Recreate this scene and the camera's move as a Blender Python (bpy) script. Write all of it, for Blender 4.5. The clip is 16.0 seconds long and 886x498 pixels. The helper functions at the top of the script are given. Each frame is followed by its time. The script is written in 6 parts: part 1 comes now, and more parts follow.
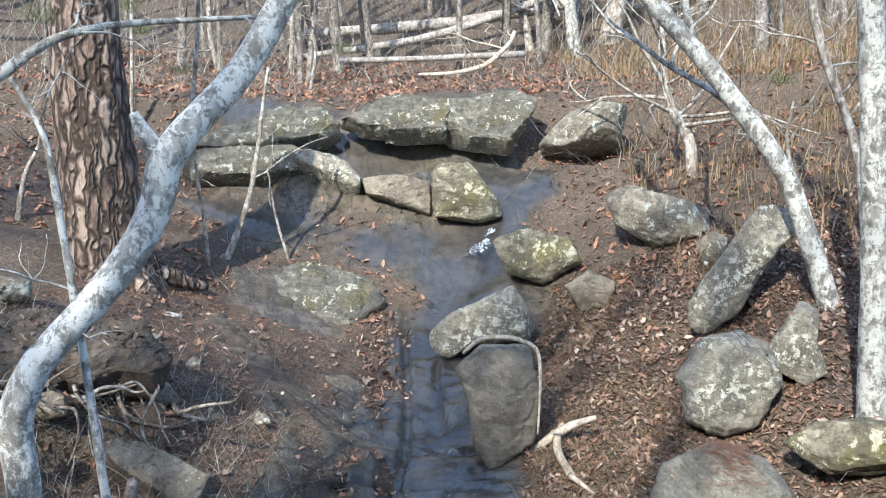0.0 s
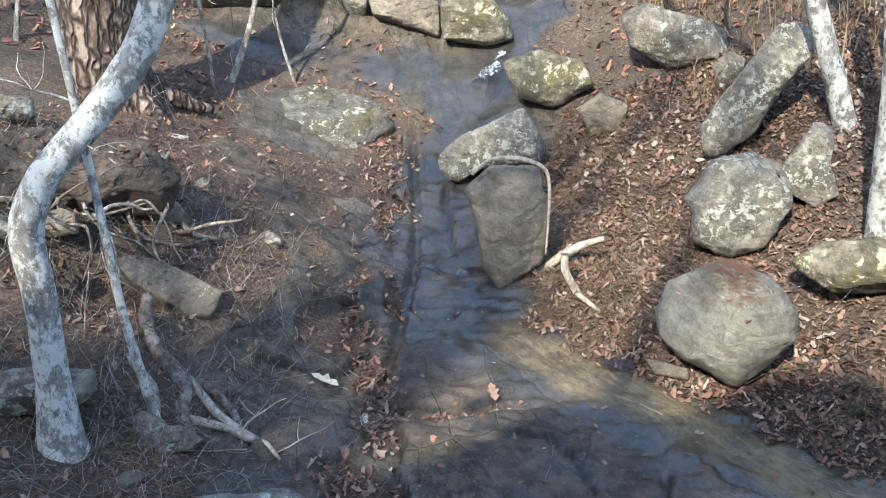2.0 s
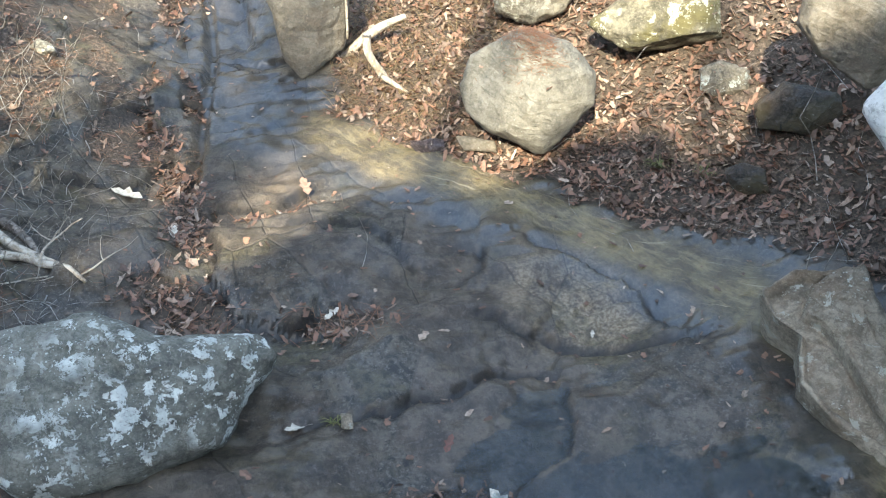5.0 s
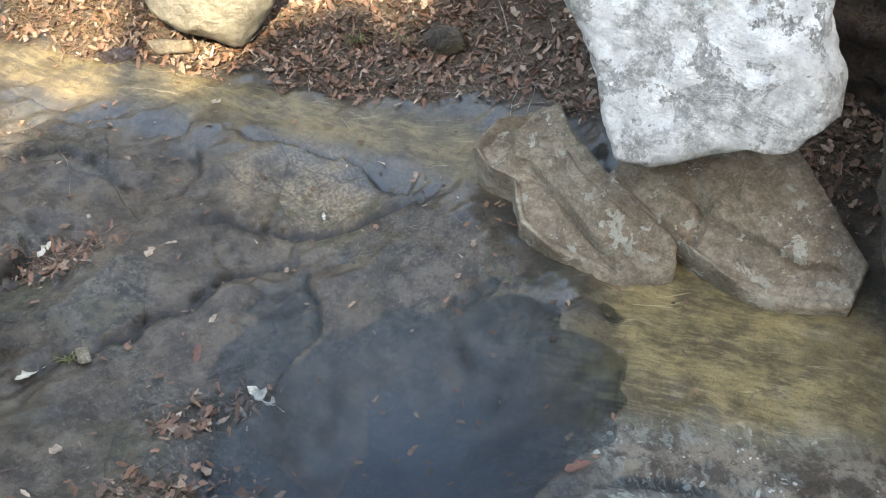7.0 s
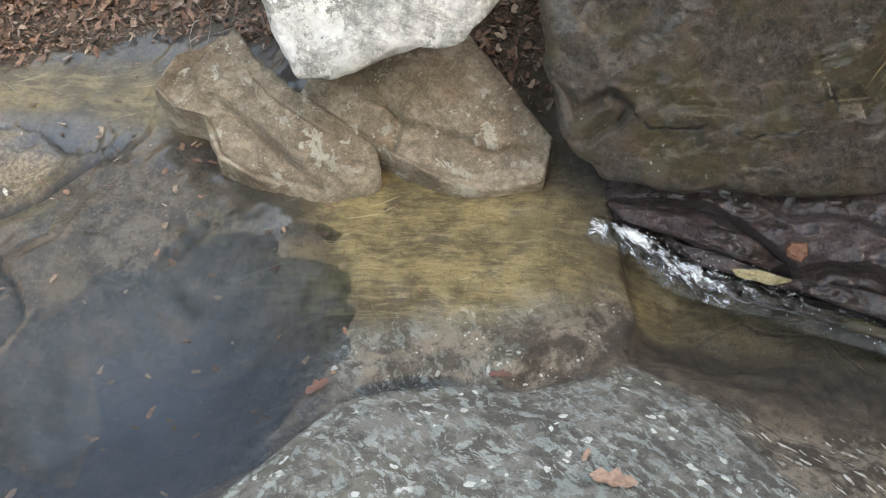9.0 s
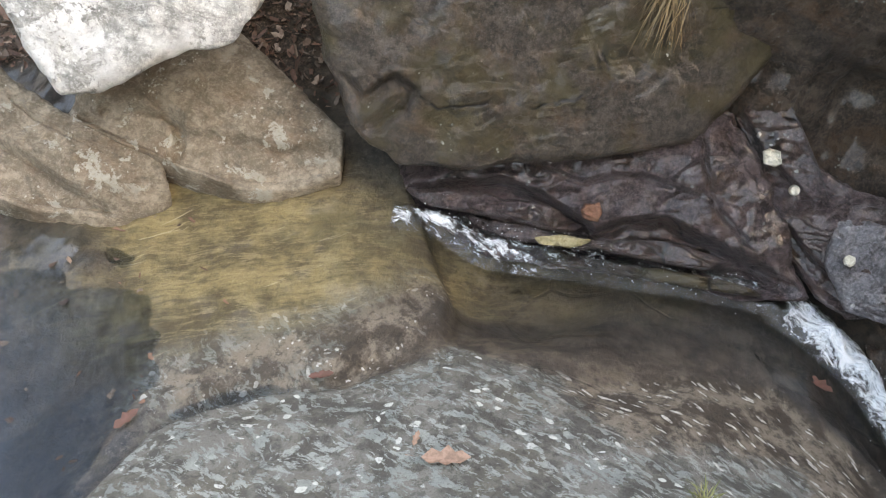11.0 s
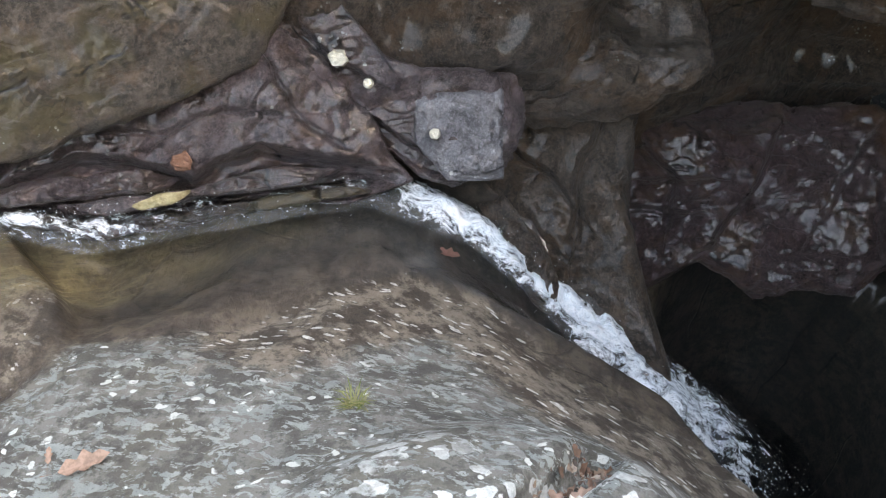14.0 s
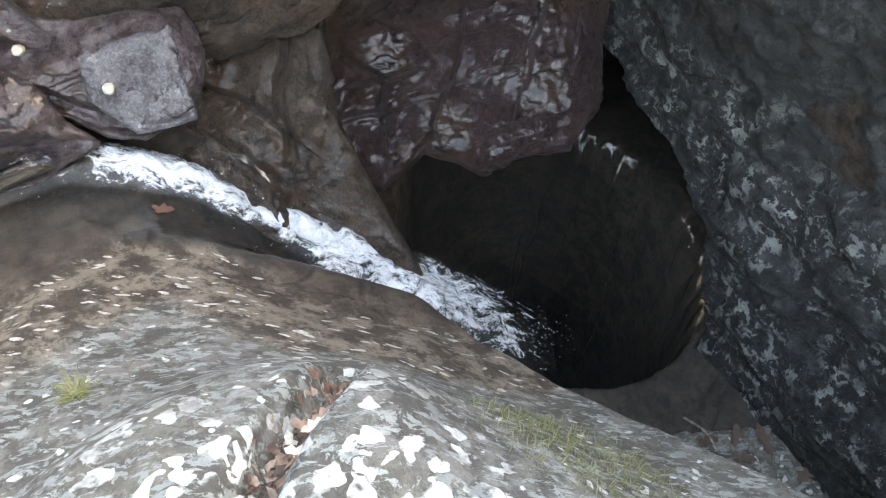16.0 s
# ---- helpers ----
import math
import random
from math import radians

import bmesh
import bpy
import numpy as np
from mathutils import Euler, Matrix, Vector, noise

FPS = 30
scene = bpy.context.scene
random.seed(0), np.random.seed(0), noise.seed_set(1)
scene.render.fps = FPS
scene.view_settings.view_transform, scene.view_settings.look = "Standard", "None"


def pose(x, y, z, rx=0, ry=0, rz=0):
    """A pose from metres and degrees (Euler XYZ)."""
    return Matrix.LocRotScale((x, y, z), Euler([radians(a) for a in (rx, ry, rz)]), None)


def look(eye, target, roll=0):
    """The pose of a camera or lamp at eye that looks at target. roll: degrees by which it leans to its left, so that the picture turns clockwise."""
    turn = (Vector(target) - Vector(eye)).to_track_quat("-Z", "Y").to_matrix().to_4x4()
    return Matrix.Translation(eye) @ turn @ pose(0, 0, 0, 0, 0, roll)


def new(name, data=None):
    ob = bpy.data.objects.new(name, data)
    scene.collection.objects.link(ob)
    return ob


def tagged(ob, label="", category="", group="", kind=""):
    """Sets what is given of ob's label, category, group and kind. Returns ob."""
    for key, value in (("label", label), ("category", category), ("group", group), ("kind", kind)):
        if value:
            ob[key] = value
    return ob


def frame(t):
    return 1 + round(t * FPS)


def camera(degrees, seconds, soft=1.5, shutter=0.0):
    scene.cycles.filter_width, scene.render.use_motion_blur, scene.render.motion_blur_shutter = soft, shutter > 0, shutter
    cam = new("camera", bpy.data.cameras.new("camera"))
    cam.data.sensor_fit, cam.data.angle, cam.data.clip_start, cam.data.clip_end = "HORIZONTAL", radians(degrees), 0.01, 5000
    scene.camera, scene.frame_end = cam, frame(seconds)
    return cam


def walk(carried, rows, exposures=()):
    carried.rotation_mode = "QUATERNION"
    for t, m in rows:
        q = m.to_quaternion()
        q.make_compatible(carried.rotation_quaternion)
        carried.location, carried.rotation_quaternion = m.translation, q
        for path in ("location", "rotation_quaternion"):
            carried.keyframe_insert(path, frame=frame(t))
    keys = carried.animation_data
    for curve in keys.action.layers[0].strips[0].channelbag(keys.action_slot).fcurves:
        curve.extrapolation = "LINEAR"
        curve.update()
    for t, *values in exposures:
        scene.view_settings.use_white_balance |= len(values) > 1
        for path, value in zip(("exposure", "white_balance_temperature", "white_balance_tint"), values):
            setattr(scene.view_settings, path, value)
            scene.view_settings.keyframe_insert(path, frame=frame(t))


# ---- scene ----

# ---- camera and walk: seconds, place, Euler turn ----
PATH = [
    (0, 0.000, 0.000, 2.600, 78.00, -0.00, 0.00),
    (0.5, -0.031, 0.024, 2.583, 75.55, 0.65, -0.23),
    (1, -0.026, 0.018, 2.565, 72.88, 0.61, 0.49),
    (1.5, -0.008, 0.012, 2.543, 70.60, 0.15, 0.72),
    (2, 0.000, 0.024, 2.516, 67.63, 0.10, 0.55),
    (2.5, 0.017, 0.028, 2.502, 64.29, 0.97, 0.10),
    (3, 0.037, 0.019, 2.489, 61.17, 1.58, -1.64),
    (3.2, 0.048, 0.033, 2.490, 59.82, 1.42, -2.39),
    (5.3, 0.147, 0.091, 2.485, 53.62, 0.92, -14.45),
    (5.5, 0.156, 0.080, 2.465, 53.04, 1.21, -16.77),
    (6, 0.180, 0.075, 2.437, 50.88, 0.13, -20.83),
    (6.5, 0.203, 0.053, 2.438, 50.08, -0.49, -25.11),
    (7, 0.206, 0.037, 2.426, 48.15, -0.71, -30.39),
    (7.5, 0.219, 0.030, 2.395, 47.02, -1.84, -34.85),
    (8, 0.246, 0.000, 2.381, 45.33, -2.73, -39.35),
    (8.5, 0.284, -0.022, 2.384, 44.82, -2.84, -44.83),
    (9, 0.325, -0.069, 2.391, 44.53, -2.81, -49.26),
    (9.5, 0.359, -0.085, 2.411, 44.13, -3.38, -53.21),
    (9.7, 0.346, -0.086, 2.387, 44.73, -4.04, -54.49),
    (11.8, 0.378, -0.165, 2.302, 45.32, -5.29, -68.42),
    (12, 0.390, -0.182, 2.310, 45.06, -5.60, -69.96),
    (12.5, 0.411, -0.231, 2.301, 45.28, -5.77, -74.60),
    (13, 0.429, -0.291, 2.298, 45.14, -5.47, -80.23),
    (13.5, 0.437, -0.331, 2.306, 45.05, -5.72, -83.87),
    (14, 0.446, -0.379, 2.296, 44.64, -4.79, -89.34),
    (14.5, 0.457, -0.412, 2.305, 44.29, -5.32, -92.90),
    (15, 0.453, -0.472, 2.286, 44.10, -4.49, -97.89),
    (15.5, 0.456, -0.549, 2.261, 43.42, -3.80, -104.32),
    (16, 0.450, -0.595, 2.252, 41.61, -4.30, -109.38),
]
cam = camera(51.5, 16.0, soft=1.1)
walk(cam, [(r[0], pose(*r[1:])) for r in PATH],
     exposures=[(0, 1.7, 6150, 6), (1.5, 1.77, 6250, 6), (3, 2.1, 6650, 4), (5.5, 2.7, 7500, 2), (7, 2.95, 8900, 6), (8.5, 3.13, 10500, 9), (9.5, 3.28, 11200, 10), (12, 3.47, 10700, 13), (14, 3.72, 10700, 13), (15, 3.75, 10900, 13), (16, 4.2, 11100, 13)])

# ---- daylight ----
SUN_AZ, SUN_EL = radians(203), radians(41)
world = bpy.data.worlds.new("world")
scene.world = world
world.use_nodes = True
wn = world.node_tree
sky = wn.nodes.new("ShaderNodeTexSky")
sky.sky_type, sky.sun_disc, sky.sun_elevation, sky.sun_rotation = "NISHITA", False, SUN_EL, SUN_AZ
wn.links.new(sky.outputs[0], wn.nodes["Background"].inputs[0])
wn.nodes["Background"].inputs[1].default_value = 0.15
sun = new("sun", bpy.data.lights.new("sun", "SUN"))
sun.data.energy, sun.data.angle, sun.data.color = 3.0, radians(0.6), (1.0, 0.93, 0.82)
to_sun = Vector((math.sin(SUN_AZ) * math.cos(SUN_EL), math.cos(SUN_AZ) * math.cos(SUN_EL), math.sin(SUN_EL)))
sun.matrix_world = look(to_sun * 40, (0, 0, 0))



# ---- noise and the lie of the land ----
def lattice(ix, iy, iz, seed):
    h = (ix * 374761393 + iy * 668265263 + iz * 2147483647 + seed * 974634777) & 0xFFFFFFFF
    h = ((h ^ (h >> 13)) * 1274126177) & 0xFFFFFFFF
    return ((h ^ (h >> 16)) & 0xFFFF) / 32767.5 - 1.0


def vnoise(x, y, z, seed=0):
    """Smooth value noise in -1..1 on arrays."""
    fx, fy, fz = np.floor(x), np.floor(y), np.floor(z)
    ix, iy, iz = fx.astype(np.int64), fy.astype(np.int64), fz.astype(np.int64)
    u, v, w = x - fx, y - fy, z - fz
    u, v, w = (a * a * a * (a * (a * 6 - 15) + 10) for a in (u, v, w))
    out = 0
    for dx in (0, 1):
        for dy in (0, 1):
            for dz in (0, 1):
                k = (u if dx else 1 - u) * (v if dy else 1 - v) * (w if dz else 1 - w)
                out = out + k * lattice(ix + dx, iy + dy, iz + dz, seed)
    return out


def fbm(x, y, z, seed=0, octaves=4):
    total, amp, f = 0, 1.0, 1.0
    for o in range(octaves):
        total = total + amp * vnoise(x * f, y * f, z * f, seed + o * 17)
        amp, f = amp * 0.5, f * 2.03
    return total / 1.9


def smooth(a, b, x):
    t = np.clip((x - a) / (b - a), 0, 1)
    return t * t * (3 - 2 * t)


def blob(x, y, cx, cy, rx, ry, turn=0.0, soft=0.35):
    """1 inside an ellipse, falling softly to 0 at its edge."""
    c, s = math.cos(radians(turn)), math.sin(radians(turn))
    u, v = ((x - cx) * c + (y - cy) * s) / rx, (-(x - cx) * s + (y - cy) * c) / ry
    return 1 - smooth(1 - soft, 1 + soft, np.hypot(u, v))


def along(points, x, y):
    """Distance to a line of points, signed (right of it is positive), and the share of the way along it."""
    best, side, share = np.full(np.shape(x), 1e9), np.zeros(np.shape(x)), np.zeros(np.shape(x))
    n = len(points) - 1
    for i in range(n):
        (ax, ay), (bx, by) = points[i][:2], points[i + 1][:2]
        dx, dy = bx - ax, by - ay
        t = np.clip(((x - ax) * dx + (y - ay) * dy) / (dx * dx + dy * dy), 0, 1)
        px, py = x - ax - t * dx, y - ay - t * dy
        d = np.hypot(px, py)
        near = d < best
        best = np.where(near, d, best)
        side = np.where(near, np.sign(dy * px - dx * py), side)
        share = np.where(near, (i + t) / n, share)
    return best, side, share


# levels of the bedrock and the banks: creek, west bank, east bank, lower rocks
CREEK = [(0.2, 2.4, .1), (.24, 3, .13), (1.26, 2.7, .05), (.7, 2, .03), (1.5, 1.7, .0), (1.8, .95, .06), (.2, 4.07, .06),
         (-.6, 4.1, .16), (-.2, 5.8, .14), (-.66, 6.7, .36), (1.5, 3.1, .03), (2.15, 2.3, .06), (2.3, .9, .1), (.35, 7.3, .5),
         (.4, 8.4, .95), (.3, 9.3, 1.42), (0, 11.5, 1.95), (0, 15, 2.3)]
WEST = [(-1.45, 3.7, .5), (-1.7, 5, .9), (-3.2, 4, 1.3), (-1.0, 2.7, .22), (-1.3, 7.2, .6), (-2.6, 7, 1.05), (-3, 9.5, 1.6), (-3.5, 13, 2.2), (-.6, 1.6, .3)]
EAST = [(1.3, 4.0, .12), (1.95, 4.3, .24), (2.2, 3.3, .2), (.75, 5.3, .26), (1.75, 5.6, .6), (2.6, 5.6, 1.05), (2.4, 4.4, .55),
        (1.4, 7.2, .8), (2.6, 8.5, 1.45), (3.6, 3.2, 1.1), (4.5, 6.5, 1.9), (4, 12, 2.4)]
LOWER = [(1.68, .4, .22), (1.2, .55, .3), (2.0, -.38, .17), (2.42, -.54, -.07), (1.5, -.8, .44), (.7, .2, .55), (.3, -.8, .7),
         (2.75, .4, .0), (2.95, -.4, -.06), (1.75, -1.6, -.2), (1.25, -1.85, 0.05), (2.25, -1.2, -.22), (.2, -1.9, .5)]
KNOTS = np.array(CREEK + WEST + EAST + LOWER)


def thin_plate(p, q):
    r2 = ((p[:, None, :] - q[None, :, :]) ** 2).sum(2) + 1e-9
    return 0.5 * r2 * np.log(r2)


def solve_levels(k):
    n = len(k)
    a = np.zeros((n + 3, n + 3))
    a[:n, :n] = thin_plate(k[:, :2], k[:, :2]) + np.eye(n) * 0.02
    a[:n, n:] = np.c_[np.ones(n), k[:, :2]]
    a[n:, :n] = a[:n, n:].T
    return np.linalg.solve(a, np.r_[k[:, 2], 0, 0, 0])


LEVELS = solve_levels(KNOTS)
CHUTE = [(2.64, .85, .03), (2.64, .62, -.05), (2.78, .3, -.06), (3.02, -.3, -.1), (3.0, -.55, -.15), (2.93, -.8, -.3), (2.82, -1.1, -.55), (2.66, -1.5, -.82), (2.5, -2.0, -1.15)]


def land(x, y):
    """Height of the bare ground at x, y (arrays)."""
    x, y = np.asarray(x, float), np.asarray(y, float)
    cx, cy = np.clip(x, -4.5, 5.5), np.clip(y, -2.2, 15)
    p = np.c_[cx.ravel(), cy.ravel()]
    z = np.concatenate([thin_plate(q, KNOTS[:, :2]) @ LEVELS[:-3] + np.c_[np.ones(len(q)), q] @ LEVELS[-3:] for q in np.array_split(p, max(1, len(p) // 20000))]).reshape(x.shape)
    out = np.hypot(x - cx, np.maximum(y - cy, 0))
    z = z + (0.11 + .13 * smooth(10, 22, y)) * out + 0.5 * fbm(x / 6, y / 6, 0 * x, 5, 2) * smooth(1, 8, out)
    # added unseen wooded bluff on the south side, raised to shade the lower creek
    z = z + np.clip(-3.6 - y, 0, 2.65 + .55 * smooth(-5, -3.6, x) + .7 * fbm(x * .7, y * .15, 0 * x, 19, 3)) * 3 + np.clip(-8 - y, 0, 400) * .1
    # stepped rock ledges upstream
    yy = y + .35 * fbm(x * .8, 0 * x, 0 * x, 7, 3)
    z = z + .32 * (smooth(10.0, 10.15, yy) - smooth(10.0, 13, yy)) + .2 * (smooth(9.0, 9.12, yy) - smooth(9.0, 10, yy)) * smooth(.6, -.2, x)
    z = z - .2 * smooth(9.25, 9.5, yy) * (1 - smooth(9.85, 10.0, yy)) * smooth(3, 2, np.abs(x))
    # the gorge beyond the foreground rock, with the round pothole
    d, side, share = along(CHUTE, x, y)
    zc = np.interp(share, np.linspace(0, 1, len(CHUTE)), [c[2] for c in CHUTE])
    z = z + (zc - z) * (1 - smooth(0.05, 0.42 - 0.1 * smooth(.3, .7, share), d)) * smooth(-3.0, -2.0, y) * (1 - smooth(.6, 1.0, y))
    gorge = smooth(-1.5, -1.85, y - 0.52 * (np.minimum(x, 2.6) - 2.1)) * smooth(.1, 1.0, x)
    z = z + (np.minimum(z, -1.2) - z) * gorge
    z = z - 2.4 * blob(x, y, 3.22, -2.42, .86, .68, 0, .12)
    # hollow under the eroded lip of the west bank
    z = z - .2 * blob(x, y, -1.72, 4.12, .34, .22, 20, .5)
    return z


DOME = [(.3, 1.0), (.9, 1.13), (1.16, 1.17), (1.48, 1.16), (1.72, .95), (1.83, .75), (2.15, .55), (2.22, .1), (2.46, -.1), (2.67, -.41), (2.67, -.74), (2.25, -1.02), (2.15, -1.5)]


def cover(x, y, z):
    """Shares of leaf litter, running water, algae, dry lichen dome, brown flecked rock, painted blue pool sky and tan
    rock on the ground.
    """
    n1, n2 = fbm(x * 1.3, y * 1.3, z * 0, 3, 3), fbm(x * 5, y * 5, z * 0, 9, 3)
    flow = [(.35, 9.6), (.5, 8.6), (.2, 7.6), (-.15, 6.8), (-.2, 5.8), (-.05, 4.9), (.4, 4.5), (.85, 4.05), (1.4, 3.5), (1.9, 2.9), (2.1, 2.3), (2.2, 1.3), (2.5, .9), (2.75, .3), (3, -.3), (2.9, -.9), (2.5, -2)]
    d, side, share = along(flow, x, y)
    wide = fbm(x * .8, y * .8, z * 0, 13, 3)
    east = [(.9, 9.5), (.75, 7), (.45, 5.4), (.4, 4.7), (.8, 4.2), (1.3, 3.8), (1.7, 3.35), (2.2, 2.95), (2.6, 2.2), (2.9, 1.2)]
    de, se, _ = along(east, x + .3 * wide * smooth(4.5, 6, y), y)
    bank_e = smooth(-.05, .16, -de * se + 0.1 * n2) * smooth(1.2, 1.8, y)
    west = [(-2.2, 10), (-1.9, 7.8), (-1.5, 6.2), (-1.2, 5), (-1.05, 4), (-.85, 3), (-.7, 1.5)]
    dw, sw, _ = along(west, x + .5 * wide, y)
    bank_w = smooth(-.1, .25, dw * sw + 0.3 * n1)
    far = smooth(9.8, 11.5, y + 1.5 * n1 + 2.5 * blob(x, y, .5, 10, 1.2, 3) * -1)
    patches = 0
    for px, py, rx, ry, a in ((-.37, 4.0, .1, .5, 5), (-.42, 3.2, .25, .14, -20), (.25, 2.95, .22, .1, -20), (.55, 2.02, .2, .08, 0), (-.5, 6.3, .2, .15, 0), (-.3, 7.6, .2, .2, 0), (-1.0, 6.3, .4, .2, 10), (-.35, 5.0, .05, .25, 10), (.25, 1.55, .3, .3, 0), (-.7, 7.1, .4, .12, -15), (-1.1, 8.6, .9, .18, 0), (.05, 3.82, .22, .04, 5), (-.3, 2.95, .12, .3, 20)):
        patches = np.maximum(patches, blob(x + .05 * n2, y + .05 * n1, px, py, rx, ry, a, .5))
    mulch = smooth(.02, .2, fbm(x * 1.5, y * 1.1, z * 0, 29, 4) + .12) * smooth(-.34, -.46, x) * smooth(2.6, 3.2, y) * smooth(8.6, 7.8, y) * .62
    litter = np.clip(np.maximum.reduce([mulch, bank_e, bank_w, far, patches * (0.75 + 0.5 * n2)]), 0, 1)
    dd, ds, dshare = along(DOME, x, y)
    inside = dd * ds + .04 * n2
    south = smooth(1.4, 1.1, y)
    lichen = smooth(-.03, .05, inside) * south
    band = smooth(-.36, -.16, inside + .1 * n1) * smooth(.02, -.02, inside) * smooth(1.42, 1.3, y) * smooth(.6, .72, y) * smooth(1.4, 1.6, x)
    lichen = np.maximum(lichen, .9 * band)
    litter = litter * (1 - smooth(1.25, .9, y) * smooth(.2, .6, x))
    sheets = 0
    for px, py, rx, ry in ((-.85, 9.7, .6, .3), (.55, 9.0, .6, .45), (-2.1, 10.2, .35, .7), (-1.7, 8.5, .8, .2), (-.45, 8.3, .5, .3), (.1, 8.1, .4, .5)):
        sheets = np.maximum(sheets, blob(x + .1 * n2, y + .1 * n1, px, py, rx, ry, 0, .4))
    litter = litter * (1 - sheets)
    litter = np.maximum(litter, smooth(-1.75, -2.05, y) * smooth(1.0, 1.4, x) * smooth(2.75, 2.5, x) * np.clip(.1 + .45 * n2, 0, 1))
    water = np.maximum((1 - smooth(.22, .5, d + .1 * n1)) * (1 - far), sheets)
    # the gorge floor joins the water share, putting its shade into the colour
    water = np.maximum(water, smooth(-1.7, -2.0, y) * smooth(1.0, 1.5, x) * (1 - lichen))
    algae = .8 * (1 - smooth(.06, .26, d + .1 * n1)) * smooth(5.2, 4.4, y) * smooth(1.2, 1.6, y) * smooth(.02, .35, x) + blob(x + .1 * n1 + .04 * n2, y + .1 * n1, 2.12, 1.24, .62, .36, -43, .55)
    channel = smooth(.05, -.05, inside) * smooth(.85, .7, y)
    algae = np.clip(algae + .45 * channel * smooth(-.3, .3, y) * (1 - smooth(.12, .3, d)), 0, 1)
    brown = np.clip(channel * smooth(.08, .3, d) + lichen * smooth(.62, .12, inside) * smooth(.45, .7, dshare) + .5 * band, 0, 1)
    pool_sky = blob(x + .06 * n2, y + .06 * n1, 1.0, 1.58, .56, .38, 0, .7)
    tan = np.maximum(blob(x + .05 * n2, y + .05 * n1, 1.25, 2.97, .3, .36, 0, .25), .7 * blob(x, y, -.6, 6.4, .35, .3, 0, .5))
    sheet = blob(x + .2 * n1, y + .2 * n1, 1.35, 1.95, 1.15, .85, -20, .5)
    crusty = np.maximum(blob(x + .1 * n2, y, 1.3, -.55, .3, .22, 30, .5), blob(x + .1 * n2, y, 1.15, -.95, .42, .3, 30, .5)) * lichen
    return dict(crusty=crusty, band=band, sheet=sheet, litter=litter, water=water, algae=algae, lichen=lichen, brown=brown, pool_sky=pool_sky, tan=tan, inside=inside)



# ---- materials ----
class Nodes:
    """Short hand for building a node material."""

    def __init__(self, name):
        self.m = bpy.data.materials.new(name)
        self.m.use_nodes = True
        self.t = self.m.node_tree
        self.bsdf = self.t.nodes["Principled BSDF"]
        self.co = self.t.nodes.new("ShaderNodeTexCoord").outputs["Object"]

    def put(self, socket, value):
        if hasattr(value, "is_linked"):
            self.t.links.new(value, socket)
        elif isinstance(value, tuple) and len(value) == 3 and socket.type == "RGBA":
            socket.default_value = (*value, 1)
        else:
            socket.default_value = value

    def noise(self, scale, detail=5, rough=0.6, distort=0.0, at=None):
        n = self.t.nodes.new("ShaderNodeTexNoise")
        self.t.links.new(at or self.co, n.inputs["Vector"])
        n.inputs["Scale"].default_value, n.inputs["Detail"].default_value = scale, detail
        n.inputs["Roughness"].default_value, n.inputs["Distortion"].default_value = rough, distort
        return n.outputs["Fac"]

    def voronoi(self, scale, feature="F1", at=None, rand=1.0, out="Distance"):
        n = self.t.nodes.new("ShaderNodeTexVoronoi")
        n.feature = feature
        self.t.links.new(at or self.co, n.inputs["Vector"])
        n.inputs["Scale"].default_value, n.inputs["Randomness"].default_value = scale, rand
        return n.outputs[out]

    def stretch(self, scale, turn=(0, 0, 0), wobble=0.0, wobble_scale=3.0):
        n = self.t.nodes.new("ShaderNodeMapping")
        n.vector_type = "TEXTURE"
        n.inputs["Scale"].default_value = [1 / a for a in scale]
        n.inputs["Rotation"].default_value = [radians(a) for a in turn]
        source = self.co
        if wobble:
            w = self.t.nodes.new("ShaderNodeTexNoise")
            self.t.links.new(self.co, w.inputs["Vector"])
            w.inputs["Scale"].default_value = wobble_scale
            a = self.t.nodes.new("ShaderNodeVectorMath")
            a.operation = "MULTIPLY_ADD"
            self.t.links.new(w.outputs["Color"], a.inputs[0])
            a.inputs[1].default_value = (wobble,) * 3
            self.t.links.new(self.co, a.inputs[2])
            source = a.outputs[0]
        self.t.links.new(source, n.inputs["Vector"])
        return n.outputs[0]

    def math(self, op, a, b=0.0):
        n = self.t.nodes.new("ShaderNodeMath")
        n.operation = op
        self.put(n.inputs[0], a), self.put(n.inputs[1], b)
        return n.outputs[0]

    def step(self, x, lo, hi, to_lo=0.0, to_hi=1.0):
        n = self.t.nodes.new("ShaderNodeMapRange")
        n.interpolation_type = "SMOOTHSTEP"
        for i, v in enumerate((x, lo, hi, to_lo, to_hi)):
            self.put(n.inputs[i], v)
        return n.outputs[0]

    def ramp(self, x, stops):
        n = self.t.nodes.new("ShaderNodeValToRGB")
        e = n.color_ramp.elements
        while len(e) < len(stops):
            e.new(0.5)
        for el, (p, c) in zip(e, stops):
            el.position, el.color = p, (*c, 1)
        self.put(n.inputs[0], x)
        return n.outputs[0]

    def mix(self, fac, a, b, blend="MIX"):
        n = self.t.nodes.new("ShaderNodeMix")
        n.data_type, n.blend_type = "RGBA", blend
        self.put(n.inputs[0], fac), self.put(n.inputs[6], a), self.put(n.inputs[7], b)
        return n.outputs[2]

    def attr(self, name):
        n = self.t.nodes.new("ShaderNodeAttribute")
        n.attribute_name = name
        return n.outputs["Fac"]

    def island(self):
        return self.t.nodes.new("ShaderNodeNewGeometry").outputs["Random Per Island"]

    def object_random(self):
        return self.t.nodes.new("ShaderNodeObjectInfo").outputs["Random"]

